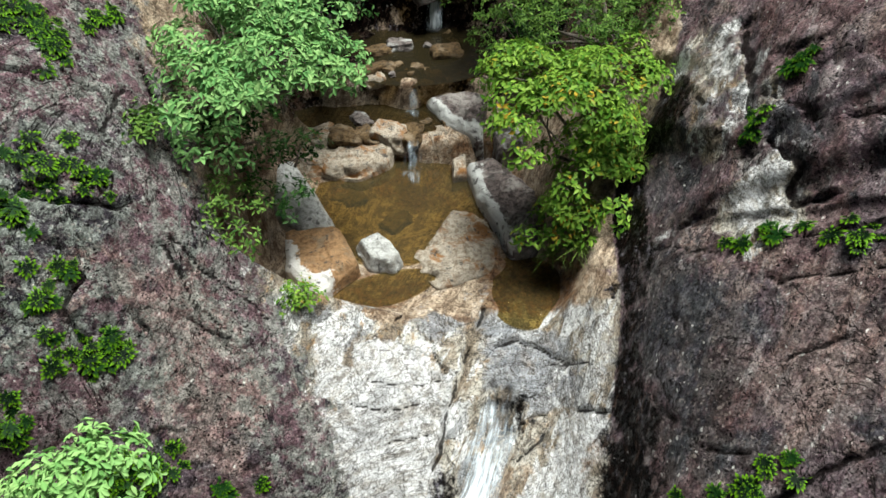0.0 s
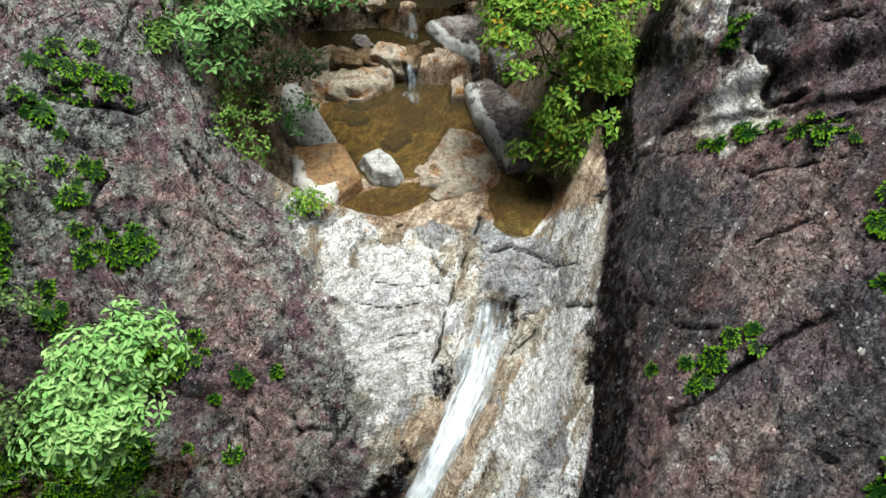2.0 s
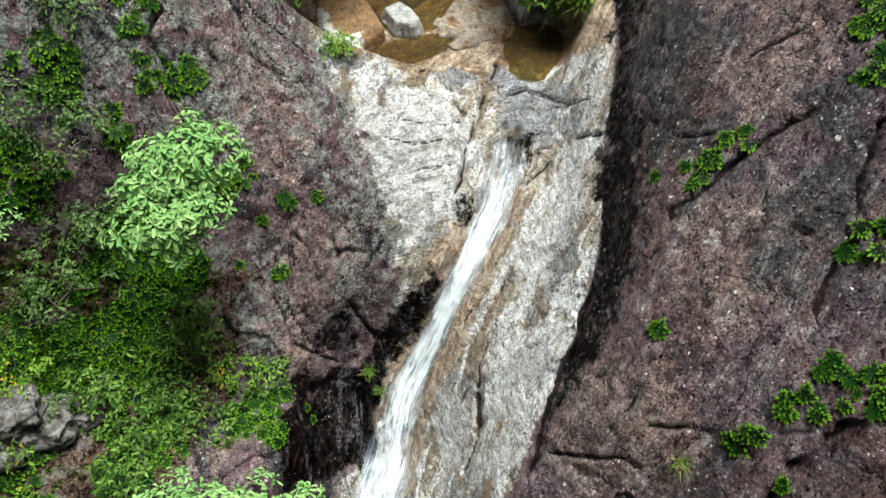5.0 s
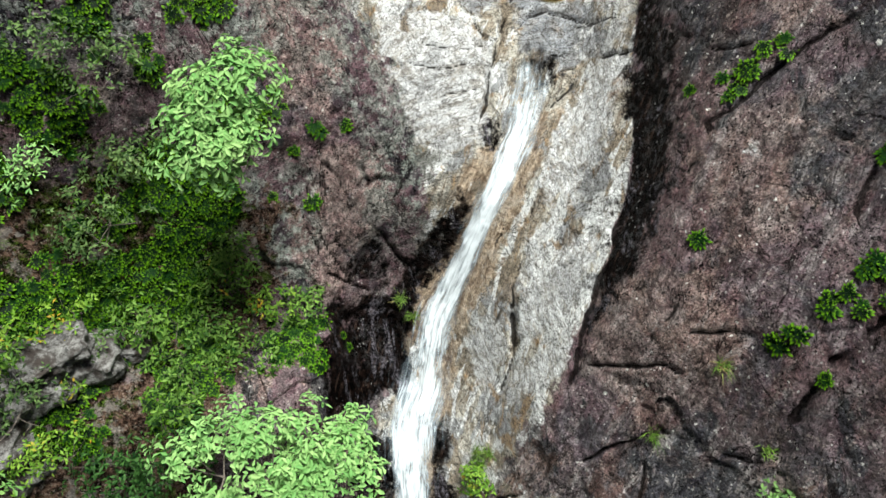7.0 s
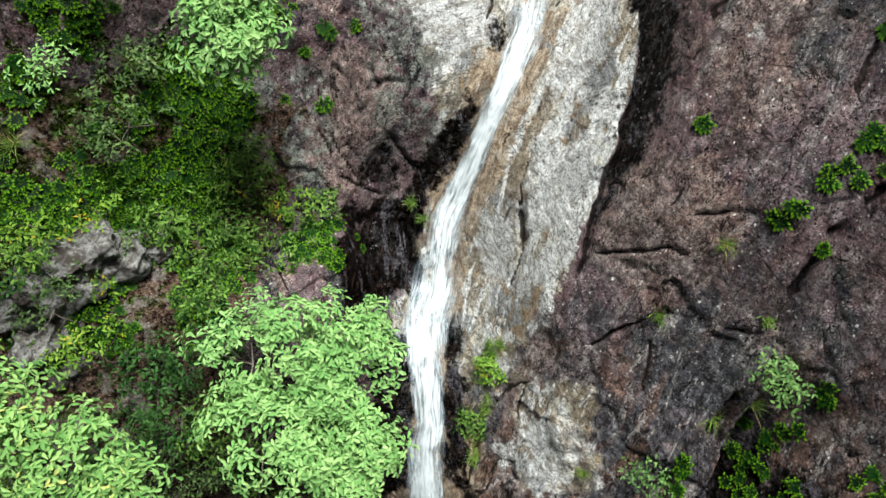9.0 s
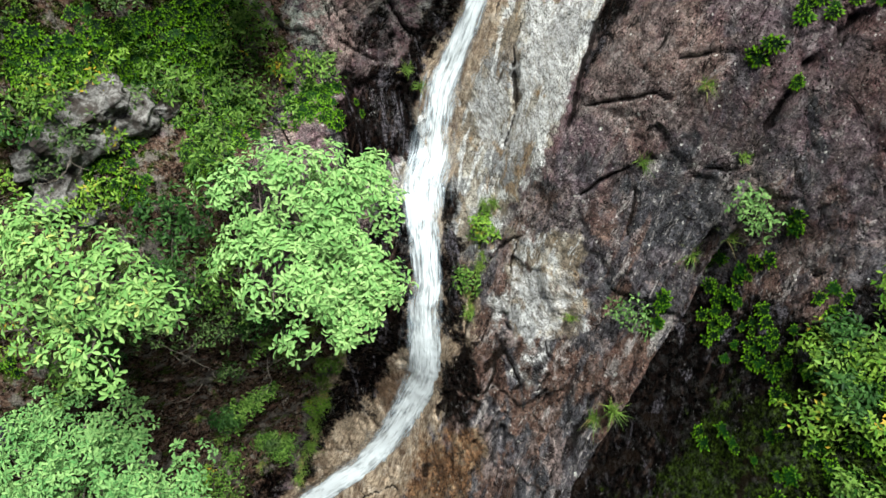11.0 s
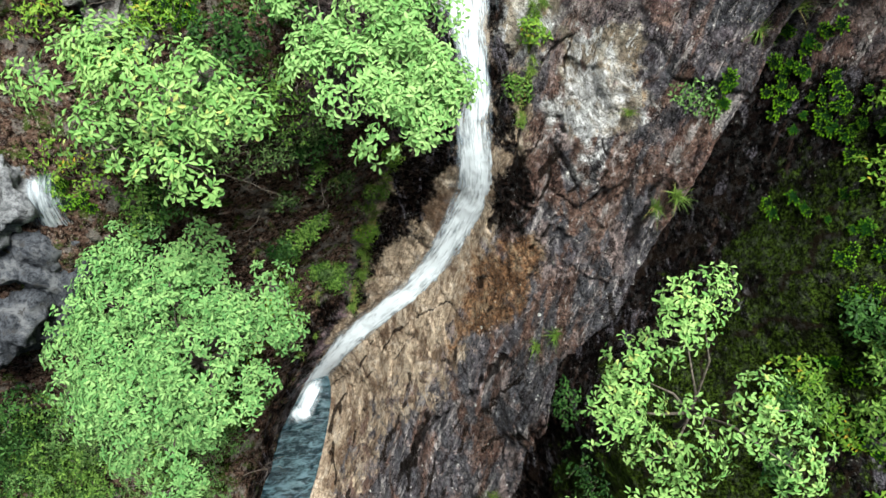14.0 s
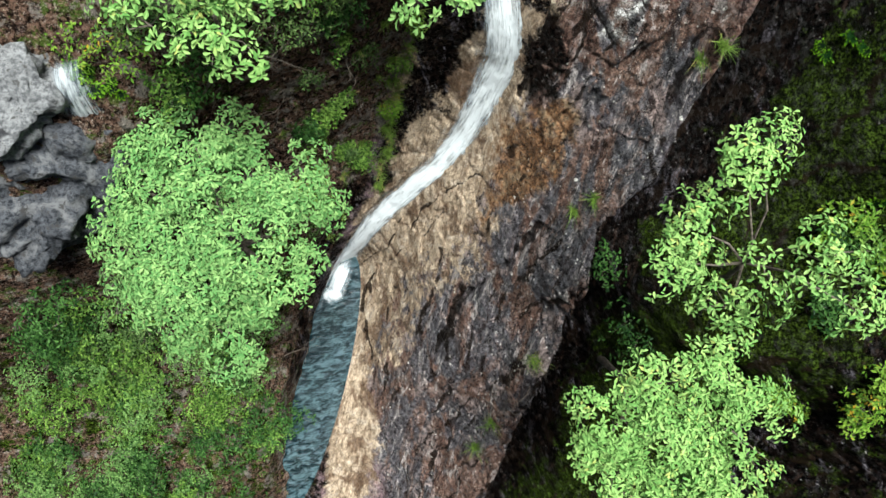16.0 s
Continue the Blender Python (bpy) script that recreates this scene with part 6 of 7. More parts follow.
def crown_tips(rng, lobes, density, low=-0.35, clump=0.34):
    """Twig tips: sprays of them over the lobes' skins, uneven and with gaps."""
    tips, normals = [], []
    for cx, cy, cz, rx, ry, rz in lobes:
        area = 4 * math.pi * ((rx * ry + ry * rz + rx * rz) / 3)
        sprays = max(5, int(0.95 * area / (clump * clump * 1.9)))
        d = rng.normal(size=(sprays, 3))
        d /= np.linalg.norm(d, axis=1)[:, None]
        d = d[(d[:, 2] > low) & (value_noise(d * 2.1 + 3.7 * cx, 9) > 0.30)]
        r = np.array([rx, ry, rz])
        centre = np.array([cx, cy, cz]) + d * r * rng.uniform(0.60, 1.15, len(d))[:, None]
        for c, way in zip(centre, d):
            size = clump * rng.uniform(0.6, 1.25)
            n = max(2, int(density * size * size * 3.0))
            e = rng.normal(size=(n, 3))
            e /= np.linalg.norm(e, axis=1)[:, None]
            e[:, 2] = np.abs(e[:, 2]) * 0.9
            nor = e + 0.5 * way + np.array([0, 0, 0.6])
            nor /= np.linalg.norm(nor, axis=1)[:, None]
            tips.append(c + e * size * rng.uniform(0.7, 1.05, n)[:, None] * np.array([1, 1, 0.7]))
            normals.append(nor)
    return np.concatenate(tips), np.concatenate(normals)


def tree(name, label, foot, lobes, leaf, size, density, material, seed, per=8, wide=1.0, trunk=0.09, droop=0.15, category="tree", twigs=26):
    """A leafy tree: trunk, limbs and a crown of whorled leaves over several lobes."""
    rng = np.random.default_rng(seed)
    thing = tagged(new(name), label, category)
    thing.matrix_world = pose(*foot)
    foot = np.array(foot, float)
    lobes = np.array(lobes, float)
    lobes[:, :3] -= foot
    tips, normals = crown_tips(rng, lobes, density * (1.0 if size > 0.12 else 0.75))
    at, way, up, sizes = whorls(rng, tips, normals, per, size * (0.74 if size > 0.12 else 1.3), droop)
    part("crown", leaf_mesh("crown", at, way, up, sizes, 0.68 * wide if size > 0.125 else wide, size < 0.125), material, thing)
    verts, faces = [], []
    mid = lobes[:, :3].mean(0)
    fork = mid * 0.55 + np.array([0.1, 0, -0.1])
    tube(verts, faces, [(0, 0, -0.25), fork * 0.33 + rng.normal(0, 0.05, 3), fork * 0.7 + rng.normal(0, 0.05, 3), fork], [trunk * 1.4, trunk, trunk * 0.8, trunk * 0.7])
    for lobe in lobes:
        c = lobe[:3] - np.array([0, 0, lobe[5] * 0.25])
        bend = 0.5 * (fork + c) + rng.normal(0, 0.12, 3)
        tube(verts, faces, [fork, bend, c], [trunk * 0.6, trunk * 0.4, trunk * 0.18], 6)
    for i in rng.choice(len(tips), min(twigs, len(tips)), replace=False):
        j = int(np.argmin(np.linalg.norm(lobes[:, :3] - tips[i], axis=1)))
        c = lobes[j, :3] - np.array([0, 0, lobes[j, 5] * 0.25])
        tube(verts, faces, [c, 0.5 * (c + tips[i]) + rng.normal(0, 0.06, 3), tips[i]], [trunk * 0.2, trunk * 0.13, trunk * 0.06], 4)
    part("trunk", list_mesh("trunk", verts, faces), BARK, thing)
    return thing


def shrub(at, radius, material, size, seed, label, density=60, per=6, flat=0.7, wide=0.8, name="shrub"):
    """A low bush on the rock."""
    rng = np.random.default_rng(seed)
    lobes = [(*(np.array(at) + np.array([0, 0, 0.35 * radius])), radius * 0.75, radius * 0.75, radius * flat * 0.8)]
    for k in range(4):
        a = rng.uniform(0, 6.28)
        lobes.append((at[0] + 0.62 * radius * math.cos(a), at[1] + 0.62 * radius * math.sin(a), at[2] + rng.uniform(0.1, 0.5) * radius, radius * 0.48, radius * 0.48, radius * 0.42 * flat))
    return tree(name, label, at, lobes, None, size, density, material, seed, per, wide, 0.02, 0.05, "shrub", 16)


# trees: foot, crown lobes (x, y, z and half widths)
tree("oak_tree", "broad-leaved green tree leaning over the stream bank", (-4.3, 11.6, 3.2),
     [(-3.7, 9.9, 5.0, 1.0, 0.9, 0.6), (-2.9, 10.4, 5.2, 1.0, 0.9, 0.6), (-2.2, 11.3, 4.6, 0.9, 0.8, 0.55), (-3.6, 10.9, 5.5, 1.1, 1.0, 0.6), (-3.9, 9.5, 4.2, 0.7, 0.7, 0.5), (-3.0, 11.8, 5.3, 1.2, 1.0, 0.6)],
     None, 0.20, 24, OAK, 101)
tree("oak_tree", "dark leafy tree shading the stream's upper bank", (-3.6, 13.2, 3.0), [(-3.2, 13.2, 4.6, 1.2, 1.1, 0.8), (-2.2, 13.6, 4.6, 0.9, 0.9, 0.6), (-1.9, 14.6, 4.8, 0.9, 0.9, 0.6), (-4.6, 13.4, 5.4, 1.4, 1.2, 0.8)], None, 0.16, 26, BUSH, 102, wide=0.9)
tree("maple_tree", "yellow-green small-leaved maple over the pool's edge", (2.9, 11.6, 1.6),
     [(1.8, 10.4, 4.2, 0.9, 0.9, 0.6), (2.5, 10.6, 4.4, 1.0, 0.9, 0.6), (1.6, 11.3, 4.5, 0.8, 0.9, 0.5), (2.6, 10.2, 3.0, 0.9, 0.8, 0.7), (2.3, 9.9, 2.2, 0.7, 0.6, 0.5), (3.3, 10.9, 3.4, 0.8, 0.8, 0.6), (3.1, 11.6, 4.2, 0.9, 0.9, 0.6)],
     None, 0.115, 62, MAPLE, 103, per=6, wide=0.85)
tree("maple_tree", "green small-leaved tree behind the stream's bank", (4.0, 13.6, 3.2), [(3.4, 13.0, 4.4, 1.2, 1.0, 0.8), (4.4, 13.4, 4.6, 1.2, 1.1, 0.8), (2.4, 13.4, 4.4, 1.0, 0.9, 0.7), (1.6, 13.6, 4.0, 0.9, 0.9, 0.7), (1.4, 14.8, 4.4, 1.2, 1.1, 0.8), (3.2, 15.0, 5.2, 1.4, 1.2, 0.9)], None, 0.13, 42, BUSH_LIGHT, 104, per=6, wide=0.9)
tree("oak_sapling", "pale green oak sapling growing from the rock ledge", ground(-4.9, 5.3)[:], [(-4.35, 3.75, 3.65, 0.55, 0.50, 0.45), (-4.55, 3.3, 3.3, 0.5, 0.5, 0.5), (-4.38, 3.5, 3.45, 0.5, 0.45, 0.4), (-4.05, 4.0, 3.8, 0.45, 0.4, 0.4), (-4.55, 3.15, 3.0, 0.35, 0.3, 0.25), (-4.2, 3.4, 3.2, 0.36, 0.34, 0.26)], None, 0.19, 36, OAK_PALE, 105, trunk=0.04)
tree("oak_tree", "round bright green oak beside the waterfall", ground(-4.7, -0.6)[:], [(-4.0, -0.7, 0.15, 1.0, 0.95, 0.7), (-3.2, -0.9, -0.35, 0.75, 0.8, 0.6), (-4.8, -0.6, -0.1, 0.8, 0.85, 0.6), (-3.5, -1.9, -0.2, 0.85, 0.75, 0.55), (-4.5, -1.9, 0.0, 0.85, 0.8, 0.55), (-3.3, 0.0, -0.7, 0.7, 0.7, 0.55), (-3.8, -2.6, -0.35, 0.8, 0.7, 0.5), (-3.15, -2.35, -0.5, 0.65, 0.65, 0.5)], None, 0.19, 30, OAK_PALE, 106)
tree("oak_tree", "yellowing oak on the shrubby slope", ground(-8.0, -1.4)[:], [(-7.8, -2.0, 1.2, 0.75, 0.7, 0.5), (-8.5, -1.5, 0.9, 0.8, 0.7, 0.5), (-7.0, -2.2, 1.3, 0.75, 0.7, 0.5), (-8.2, -2.7, 0.9, 0.7, 0.6, 0.5), (-6.3, -2.5, 0.9, 0.6, 0.6, 0.45), (-7.2, -3.1, 0.8, 0.65, 0.6, 0.45)], None, 0.19, 26, OAK_WARM, 107)
tree("oak_tree", "large spreading green oak below the falls", ground_below(-10.2, -6.2, -9)[:], [(-8.9, -5.4, -3.0, 1.5, 1.4, 0.9), (-7.9, -4.6, -3.4, 1.1, 1.0, 0.7), (-10.0, -4.6, -3.4, 1.2, 1.1, 0.8), (-9.9, -6.2, -3.1, 1.3, 1.2, 0.8), (-8.6, -6.7, -3.4, 1.2, 1.0, 0.7), (-9.3, -3.6, -3.4, 1.0, 0.8, 0.6), (-9.7, -7.8, -3.9, 0.9, 0.8, 0.6), (-7.4, -5.3, -3.7, 0.7, 0.7, 0.5), (-11.0, -5.4, -3.8, 0.9, 0.9, 0.6)], None, 0.17, 34, OAK, 108, trunk=0.13)
tree("oak_tree", "slender open-crowned oak leaning from the shaded wall", ground_below(0.6, -8.9, -3)[:], [(-0.1, -7.2, 0.9, 0.55, 0.5, 0.35), (-0.8, -7.6, 0.4, 0.55, 0.5, 0.35), (-0.2, -8.4, 1.0, 0.45, 0.45, 0.3), (0.6, -8.4, 1.1, 0.5, 0.45, 0.3), (0.25, -6.6, 0.9, 0.4, 0.35, 0.3), (-1.25, -8.0, 0.3, 0.45, 0.45, 0.3), (1.0, -9.2, 0.8, 0.42, 0.42, 0.3), (-0.6, -8.9, 0.3, 0.4, 0.4, 0.3)], None, 0.15, 30, OAK_WARM, 109, trunk=0.05)
tree("oak_tree", "yellow-green oak crown over the dark cleft", ground_below(-1.4, -10.8, -6)[:], [(-1.5, -9.9, -0.2, 0.8, 0.7, 0.5), (-2.5, -10.4, -0.3, 0.75, 0.7, 0.5), (-0.6, -10.1, -0.3, 0.8, 0.7, 0.5), (-1.8, -11.1, -0.3, 0.9, 0.85, 0.5), (-0.7, -11.1, -0.4, 0.75, 0.7, 0.5), (-2.9, -11.6, -0.6, 0.9, 0.8, 0.5), (-1.4, -12.4, -0.6, 1.2, 0.9, 0.6)], None, 0.15, 38, OAK_WARM, 110, trunk=0.08)

tree("oak_tree", "dark leafy tree over the stream's head", (2.6, 17.6, 3.4), [(1.6, 16.6, 5.4, 1.2, 1.1, 0.8), (2.6, 16.0, 5.6, 1.2, 1.1, 0.8), (1.2, 18.0, 6.2, 1.2, 1.1, 0.8), (3.6, 17.2, 6.2, 1.4, 1.2, 0.9)], None, 0.16, 22, BUSH, 111, wide=0.9)
tree("oak_tree", "dark leafy tree over the stream's head", (-3.4, 17.4, 3.8), [(-2.4, 16.6, 5.2, 1.1, 1.0, 0.8), (-3.4, 16.2, 5.6, 1.2, 1.1, 0.8), (-1.9, 18.2, 6.0, 1.1, 1.1, 0.8), (-4.6, 15.6, 6.2, 1.4, 1.3, 0.9)], None, 0.16, 22, BUSH, 112, wide=0.9)

SHRUBS = [(-5.7, -1.9, 0.75, "l"), (-6.1, -2.8, 0.7, "l"), (-5.3, -2.6, 0.55, "h"), (-6.7, -3.4, 0.6, "h"), (-5.6, -3.5, 0.45, "d"), (-9.4, -3.6, 0.6, "l"), (-5.2, 2.9, 0.5, "l"), (-4.5, 1.9, 0.5, "y"),
          (-2.9, 14.2, 0.6, "d"), (-3.3, 12.6, 0.7, "d"), (2.2, 14.6, 0.7, "d"), (1.6, 13.4, 0.5, "l"), (-3.0, 11.3, 0.5, "d"), (-3.3, 9.2, 0.75, "l"), (-3.7, 10.7, 0.8, "d"), (-3.1, 10.0, 0.7, "d"), (-2.35, 8.0, 0.24, "y"), (-4.45, 10.3, 0.22, "l"), (-6.2, 5.8, 0.8, "h"), (-6.8, 3.5, 0.95, "h"), (-6.3, 4.6, 0.6, "h"), (-6.9, 6.0, 0.6, "h"),
          (-5.3, 1.8, 0.75, "l"), (-5.1, 2.5, 0.55, "y"), (-5.9, 1.2, 0.7, "l"), (-4.8, 1.1, 0.7, "l"), (-7.8, -0.3, 0.7, "y"), (-7.6, 4.3, 0.5, "o"), (-6.7, -0.9, 0.8, "d"), (-7.3, -2.9, 0.8, "h"), (-8.7, -2.5, 0.8, "d"), (-6.2, -3.2, 0.5, "h"),
          (-5.5, 0.4, 0.8, "l"), (-5.9, -0.6, 0.8, "d"), (-6.6, -1.9, 0.8, "d"), (1.85, -3.1, 0.5, "f"), (3.5, -1.2, 0.34, "f"), (3.5, -4.1, 0.28, "y"), (-9.9, -2.6, 0.6, "y"),
          (-0.8, -11.5, 0.7, "d"), (-1.0, -10.2, 0.5, "d"), (-12.2, -9.5, 0.8, "h"), (-11.6, -11.6, 0.6, "d"), (-12.8, -12.6, 0.7, "f"), (-12.0, -14.4, 0.7, "f"), (-13.2, -15.0, 0.5, "l"), (-13.5, -10.5, 0.9, "h"), (-14.5, -12.0, 0.8, "h"), (-8.9, -3.7, 0.6, "d"), (-3.85, 1.85, 0.35, "l"),
          (-6.1, 7.4, 0.4, "h"), (-8.1, 1.55, 0.28, "l"), (-7.5, 1.05, 0.26, "y"), (-8.5, 0.45, 0.3, "h"), (-7.05, 1.6, 0.24, "h"), (-8.6, 3.4, 0.6, "h"), (-8.8, 1.2, 0.5, "d"), (-8.9, 5.6, 0.9, "h")]
rng = np.random.default_rng(78)
for _ in range(92):
    s = -19.0 + 10.5 * rng.random()
    SHRUBS.append((line(LEFT_EDGE, s) - 1.3 - 7.5 * rng.random() ** 0.8, s, 0.5 + 0.65 * rng.random(), "ldlfldfd"[int(rng.integers(8))]))
for _ in range(16):
    SHRUBS.append((-9.6 + 4.6 * rng.random(), -3.6 + 6 * rng.random(), 0.35 + 0.4 * rng.random(), "lhdyl"[int(rng.integers(5))]))
for _ in range(44):
    s = -12 + 10 * rng.random()
    SHRUBS.append((float(np.interp(s, [-11, -2], [0.2, 3.2])) + 0.9 + 1.6 * rng.random(), s, 0.08 + 0.1 * rng.random(), "yldy"[int(rng.integers(4))]))
for k, (x, s) in enumerate([(-4.1, -4.3), (-4.8, -5.5), (-5.25, -6.8), (-6.4, -5.9), (-0.55, -1.7), (-0.95, -2.9)]):
    SHRUBS.append((x, s, 0.13 - 0.02 * (k % 3), "yl"[k % 2]))
for _ in range(16):
    s = -10 + 6.5 * rng.random()
    SHRUBS.append((line(LEFT_EDGE, s) - 0.3 - 2.6 * rng.random(), s, 0.10 + 0.16 * rng.random(), "yldhl"[int(rng.integers(5))]))
KINDS = {"l": (BUSH_LIGHT, 0.090, "light green leafy shrub rooted on the rock"), "d": (BUSH, 0.095, "dark green leafy shrub on the slope"), "h": (HEATH, 0.078, "grey-green feathery heath shrub on the rock"),
         "y": (MAPLE, 0.085, "small yellow-green shrub in a rock crevice"), "o": (OAK_PALE, 0.14, "pale oak seedling among the heath"), "f": (FERN, 0.075, "fine-leaved ferny bush on the ledge")}
for i, (x, s, r, kind) in enumerate(SHRUBS):
    material, size, label = KINDS[kind]
    shrub(ground(x, s)[:], r, material, size, 200 + i, label, density=30 if size < 0.07 else 22 if size < 0.1 else 20)


def rosette_arrays(rng, radius):
    """One rosette of spikemoss: fronds in two tiers that arch out from a dark heart."""
    verts, faces, tips = [np.array([0, 0, 0.02])], [], [0.0]
    for tier, count, reach, rise in ((0, 17, 1.0, 0.30), (1, 11, 0.62, 0.60)):
        for f in range(count):
            t = (f + rng.uniform(-0.35, 0.35)) * 6.283 / count + tier
            out, side = np.array([math.cos(t), math.sin(t), 0]), np.array([-math.sin(t), math.cos(t), 0])
            r = radius * reach * rng.uniform(0.6, 1.2)
            m = len(verts)
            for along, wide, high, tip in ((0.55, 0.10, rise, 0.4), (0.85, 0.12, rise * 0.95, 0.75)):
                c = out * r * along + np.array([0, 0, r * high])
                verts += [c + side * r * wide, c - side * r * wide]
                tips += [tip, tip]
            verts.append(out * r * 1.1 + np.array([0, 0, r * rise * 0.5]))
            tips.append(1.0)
            faces += [(0, m + 1, m), (m, m + 1, m + 3), (m, m + 3, m + 2), (m + 2, m + 3, m + 4)]
    return np.array(verts), np.array(faces), np.array(tips)


ROSETTES = []
for k in range(8):
    rng = np.random.default_rng(380 + k)
    v, f, tips = rosette_arrays(rng, 0.15)
    me = sheet_mesh("rosette", v, f)
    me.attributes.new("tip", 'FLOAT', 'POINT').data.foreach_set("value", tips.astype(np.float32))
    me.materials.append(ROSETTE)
    ROSETTES.append(me)


def moss_patch(x, s, radius, seed):
    """A mat of rosettes that follows the rock."""
    rng = np.random.default_rng(seed)
    n = max(3, int(20 * (radius / 0.4) ** 2))
    spread = rng.normal(0, 0.5, (n, 2)) * radius
    px, ps = x + spread[:, 0], s + spread[:, 1]
    h = rock(px, ps)
    p = carve(place(px, ps, h))
    e = 0.15
    gx, gs = (rock(px + e, ps) - h) / e, (rock(px, ps + e) - h) / e
    nor = np.stack([-np.clip(gx, -1.5, 1.5), RUN * -np.clip(gs, -1.5, 1.5) - RISE, RISE * -np.clip(gs, -1.5, 1.5) + RUN], -1) + np.array([0, 0, 0.6])
    c = ground(x, s)
    mat = tagged(new("moss_mat"), "bright green mat of spikemoss rosettes on the rock", "moss", "spikemoss mats on the rock")
    mat.matrix_world = Matrix.Translation(c)
    for q, up in zip(p, nor):
        ob = new("rosette", ROSETTES[int(rng.integers(8))])
        ob.parent = mat
        turn = Vector(up).to_track_quat("Z", "Y") @ Euler((0, 0, rng.uniform(0, 6.28))).to_quaternion()
        ob.matrix_basis = Matrix.LocRotScale(Vector(q) - c, turn, [rng.uniform(0.5, 1.1)] * 3)
    return mat


MOSS_LEFT = [(-5.88, 11.4, .35), (-5.57, 11.3, .4), (-5.17, 12.0, .3), (-5.3, 9.37, .34), (-4.9, 9.25, .34), (-5.65, 8.8, .3), (-5.3, 7.6, .26), (-5.1, 7.85, .2), (-5.05, 6.86, .36), (-4.63, 6.97, .36), (-4.66, 5.25, .42), (-4.05, 5.44, .3),
             (-5.57, 6.0, .3), (-6.35, 6.67, .45), (-6.05, 7.1, .3), (-4.36, 5.46, .35), (-3.5, 3.78, .13), (-4.15, 3.94, .09), (-3.2, 5.1, .12), (-2.75, 5.2, .1), (-3.7, 4.76, .1)]
MOSS_SLOPE = [(-5.24, 3.9, .5), (-5.13, 3.5, .42), (-7.05, 2.2, .62), (-7.33, 5.7, .6), (-6.95, 5.35, .4), (-5.1, 4.07, .45), (-5.5, 3.5, .42), (-8.06, 2.07, .55), (-7.4, 2.55, .55), (-6.8, 2.17, .6), (-6.1, 2.4, .42), (-7.6, 2.2, .4), (-3.84, 1.35, .5),
              (-3.55, 1.0, .35), (-4.1, 1.2, .4), (-7.5, 1.8, .6), (-8.2, .76, .22), (-5.9, 3.0, .5), (-6.5, 2.9, .5)]
MOSS_RIGHT = [(4.3, 8.36, .2), (4.1, 8.42, .18), (4.94, 8.13, .28), (5.0, 10.8, .22), (4.48, 10.3, .16), (4.36, 10.0, .13), (3.51, 5.26, .15), (3.27, 4.94, .22), (3.47, 5.2, .2), (3.73, 5.45, .17), (3.95, 5.61, .1), (5.16, 6.7, .3), (5.42, 7.1, .25), (5.2, 6.03, .2),
              (4.94, 4.1, .17), (4.8, 3.77, .13), (2.71, 2.79, .08), (4.06, 1.87, .24), (4.32, 2.3, .22), (4.59, 2.2, .3), (3.41, 1.24, .12), (3.54, 1.43, .08), (3.84, .9, .09)]
MOSS_CLEFT = [(3.42, -2.76, .26), (3.39, -3.15, .3), (3.14, -3.53, .28), (3.52, -3.32, .26), (3.96, -1.38, .2), (4.16, -2.43, .22), (3.52, -5.19, .3), (2.91, -5.89, .26), (3.5, -2.26, .13), (3.46, -4.35, .11), (3.62, -4.53, .17), (-10.6, -3.0, .3), (-10.2, -3.3, .3), (-11.2, -12.4, .25)]
rng = np.random.default_rng(77)
MOSS_FILL = [(-8.6 + 3.4 * rng.random(), -0.2 + 5.6 * rng.random(), 0.3 + 0.25 * rng.random()) for _ in range(34)]
MOSS_FILL += [(-7.5, 1.75, 0.2), (-8.0, 1.3, 0.18), (-7.6, 1.1, 0.2), (-8.5, 0.9, 0.18), (-8.4, 0.35, 0.2), (-7.0, 1.2, 0.2)]
MOSS_FILL += [(3.0 + 1.4 * rng.random(), -6.5 + 4.5 * rng.random(), 0.05 + 0.12 * rng.random()) for _ in range(14)]
MOSS_FILL += [(1.6 + 2.4 * rng.random() + 0.16 * k ** 0.5, -2.6 - 0.17 * k, 0.06 + 0.14 * rng.random()) for k in range(46)]
for i, (x, s, r) in enumerate(MOSS_FILL + MOSS_LEFT + MOSS_SLOPE + MOSS_RIGHT + MOSS_CLEFT):
    moss_patch(x, s, r, 400 + i)


def grass_tuft(x, s, length, seed, label="tuft of arching grass in a rock crevice", hang=0.35, count=70):
    rng = np.random.default_rng(seed)
    thing = ground(x, s)
    a, lean = rng.uniform(0, 2 * math.pi, count), rng.uniform(0.15, 0.75, count)
    r = length * rng.uniform(0.5, 1.1, count)
    out = np.stack([np.cos(a), np.sin(a) - 0.3, 0 * a], -1)
    side = np.stack([-np.sin(a), np.cos(a), 0 * a], -1)
    root = rng.normal(0, 0.05, (count, 3)) * np.array([1, 1, 0.3])
    verts = []
    for t in (0, 0.35, 0.7, 1.0):
        c = root + r[:, None] * (out * (lean * t)[:, None] + np.array([0, 0, 1.0]) * ((1 - lean * 0.7) * t - hang * 1.6 * t * t * lean)[:, None])
        wide = 0.0065 * (1.02 - t) + 0.001
        verts += [c + side * wide, c - side * wide]
    v = np.stack(verts, 1)
    f = np.array([(0, 1, 3, 2), (2, 3, 5, 4), (4, 5, 7, 6)])[None] + 8 * np.arange(count)[:, None, None]
    ob = part("grass_tuft", sheet_mesh("grass_tuft", v.reshape(-1, 3), f.reshape(-1, 4)), GRASS)
    ob.matrix_world = Matrix.Translation(thing)
    return tagged(ob, label, "grass", "grass tufts on the rock")


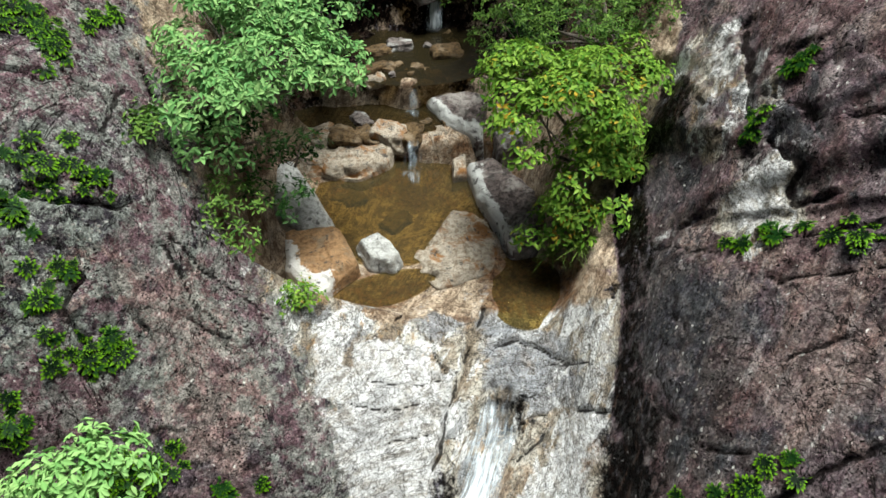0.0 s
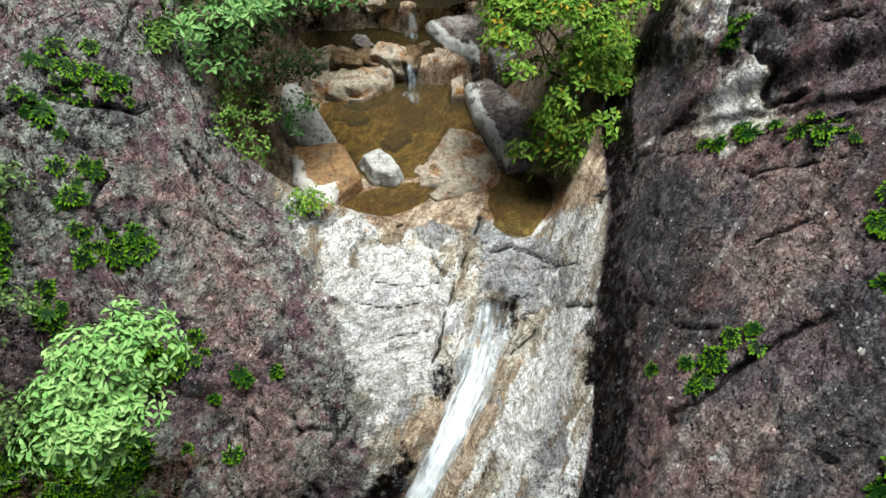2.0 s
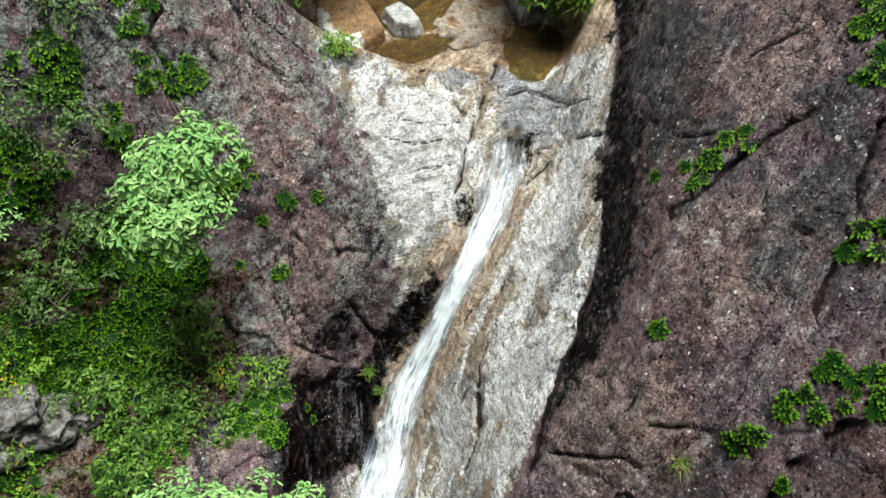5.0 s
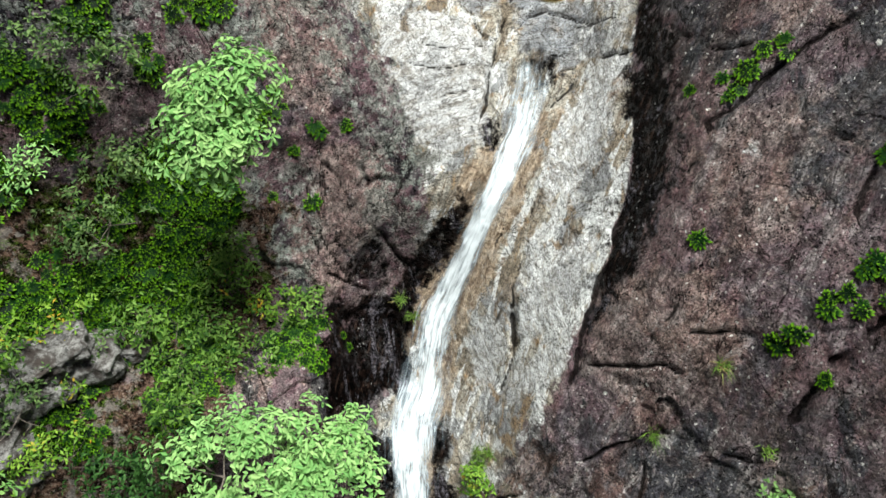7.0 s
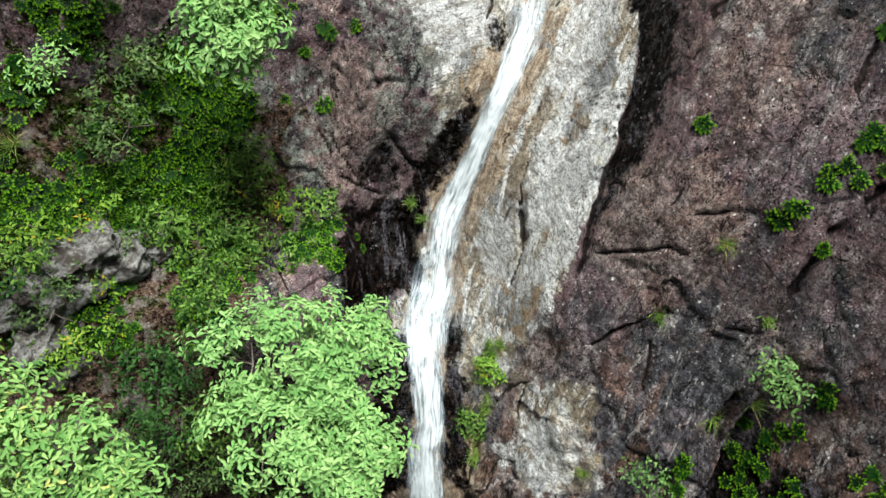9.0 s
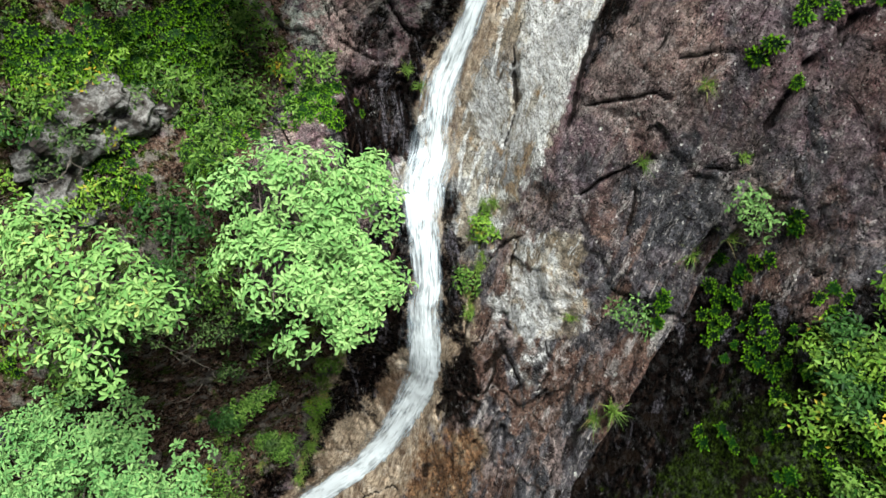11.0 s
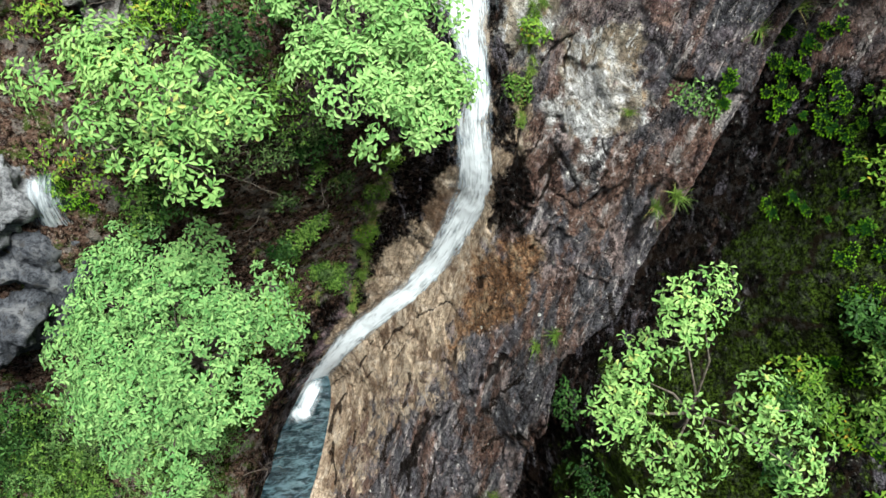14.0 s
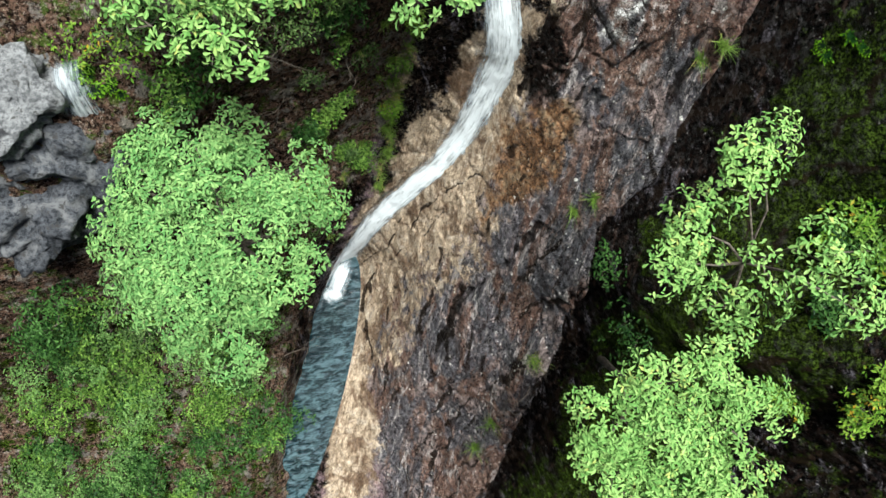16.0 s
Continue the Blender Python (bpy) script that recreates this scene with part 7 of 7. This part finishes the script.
TUFTS = [(2.13, -0.36, .42), (2.89, .91, .35), (-1.98, 1.82, .3), (-1.71, 1.42, .3), (-6.42, 4.54, .7), (-8.14, 3.28, .7), (-1.06, -8.44, .5), (2.76, -2.02, .5), (1.35, -5.0, .5), (.92, -3.49, .35), (-6.14, -5.89, .35), (1.1, -5.34, .5), (-1.47, -8.9, .5),
         (-3.04, -13.1, .7), (-5.2, -17.2, .9), (-4.5, -15.9, .8), (3.24, -1.63, .4), (2.03, 9.2, .8), (2.48, 9.16, .7), (2.3, 9.3, .8), (3.37, 10.9, .9), (3.5, 10.6, .8), (3.33, -.28, .2),
         (-4.25, -4.4, .4), (-4.86, -5.3, .5), (-5.1, -6.0, .5), (-5.27, -6.64, .5), (-5.5, -7.5, .5), (-5.72, -8.25, .5), (-6.2, -9.5, .4), (-.37, -1.17, .35), (-.63, -1.9, .35), (-.75, -2.6, .35), (-.96, -3.6, .35)]
rng = np.random.default_rng(81)
for k in range(26):
    t = k / 25
    TUFTS.append((-4.0 - 2.2 * t + 0.10 * rng.normal(), -4.1 - 5.4 * t, 0.26 + 0.2 * rng.random()))
for k in range(12):
    t = k / 11
    TUFTS.append((-0.42 - 0.72 * t + 0.06 * rng.normal(), -1.2 - 2.5 * t, 0.2 + 0.14 * rng.random()))
for _ in range(16):
    s = -11 + 8 * rng.random()
    TUFTS.append((line(LEFT_EDGE, s) - 0.2 - 2.8 * rng.random(), s, 0.25 + 0.25 * rng.random()))
for i, (x, s, r) in enumerate(TUFTS):
    grass_tuft(x, s, r, 600 + i)


def dead_branch(x, s, length, seed):
    """A bare forked branch lying over the slope."""
    rng = np.random.default_rng(seed)
    thing = tagged(new("dead_branch"), "bare grey forked branch on the slope", "branch", "dead branches on the slope")
    thing.matrix_world = Matrix.Translation(ground(x, s))

    def grow(name, start, way, reach, radius, depth, parent):
        path, p = [start], Vector(start)
        for _ in range(4):
            way = (way + Vector(rng.normal(0, 0.22, 3))).normalized()
            p = p + way * reach / 4
            path.append(p.copy())
        verts, faces = [], []
        tube(verts, faces, path, [radius, radius * 0.85, radius * 0.7, radius * 0.55, radius * 0.35], 5)
        ob = part(name, list_mesh(name, verts, faces), BARK, parent)
        if depth:
            for q in (path[2], path[3], path[4]):
                grow("twig", q, (way + Vector(rng.normal(0, 0.8, 3))).normalized(), reach * 0.55, radius * 0.5, depth - 1, ob if depth == 2 else parent)

    a = rng.uniform(0, 6.28)
    grow("stem", Vector((0, 0, 0.02)), Vector((math.cos(a), math.sin(a), 0.35)).normalized(), length, 0.018, 2, thing)


rng = np.random.default_rng(79)
for i, (x, s, r) in enumerate([(-7.2, -4.4, 1.0), (-6.6, -4.0, 0.8), (-7.9, -3.6, 1.0), (-11.6, -13.5, 1.2), (-12.6, -11.2, 1.3), (-13.6, -13.0, 1.4), (-2.8, -13.4, 1.0), (-3.3, -14.0, 0.9), (-7.2, 0.6, 1.0), (-7.9, 0.9, 0.8), (-6.9, 4.2, 0.7), (-0.3, 17.9, 1.0), (0.3, 17.4, 0.9), (-15, -12, 1.4), (-6.9, -4.9, 0.8), (-7.6, -5.2, 0.9), (-5.9, -4.6, 0.7), (-8.3, -4.4, 0.9), (-10.8, -14.6, 1.1), (-12.1, -15.8, 1.2), (-11.2, -12.2, 1.0)]):
    dead_branch(x, s, r, 800 + i)
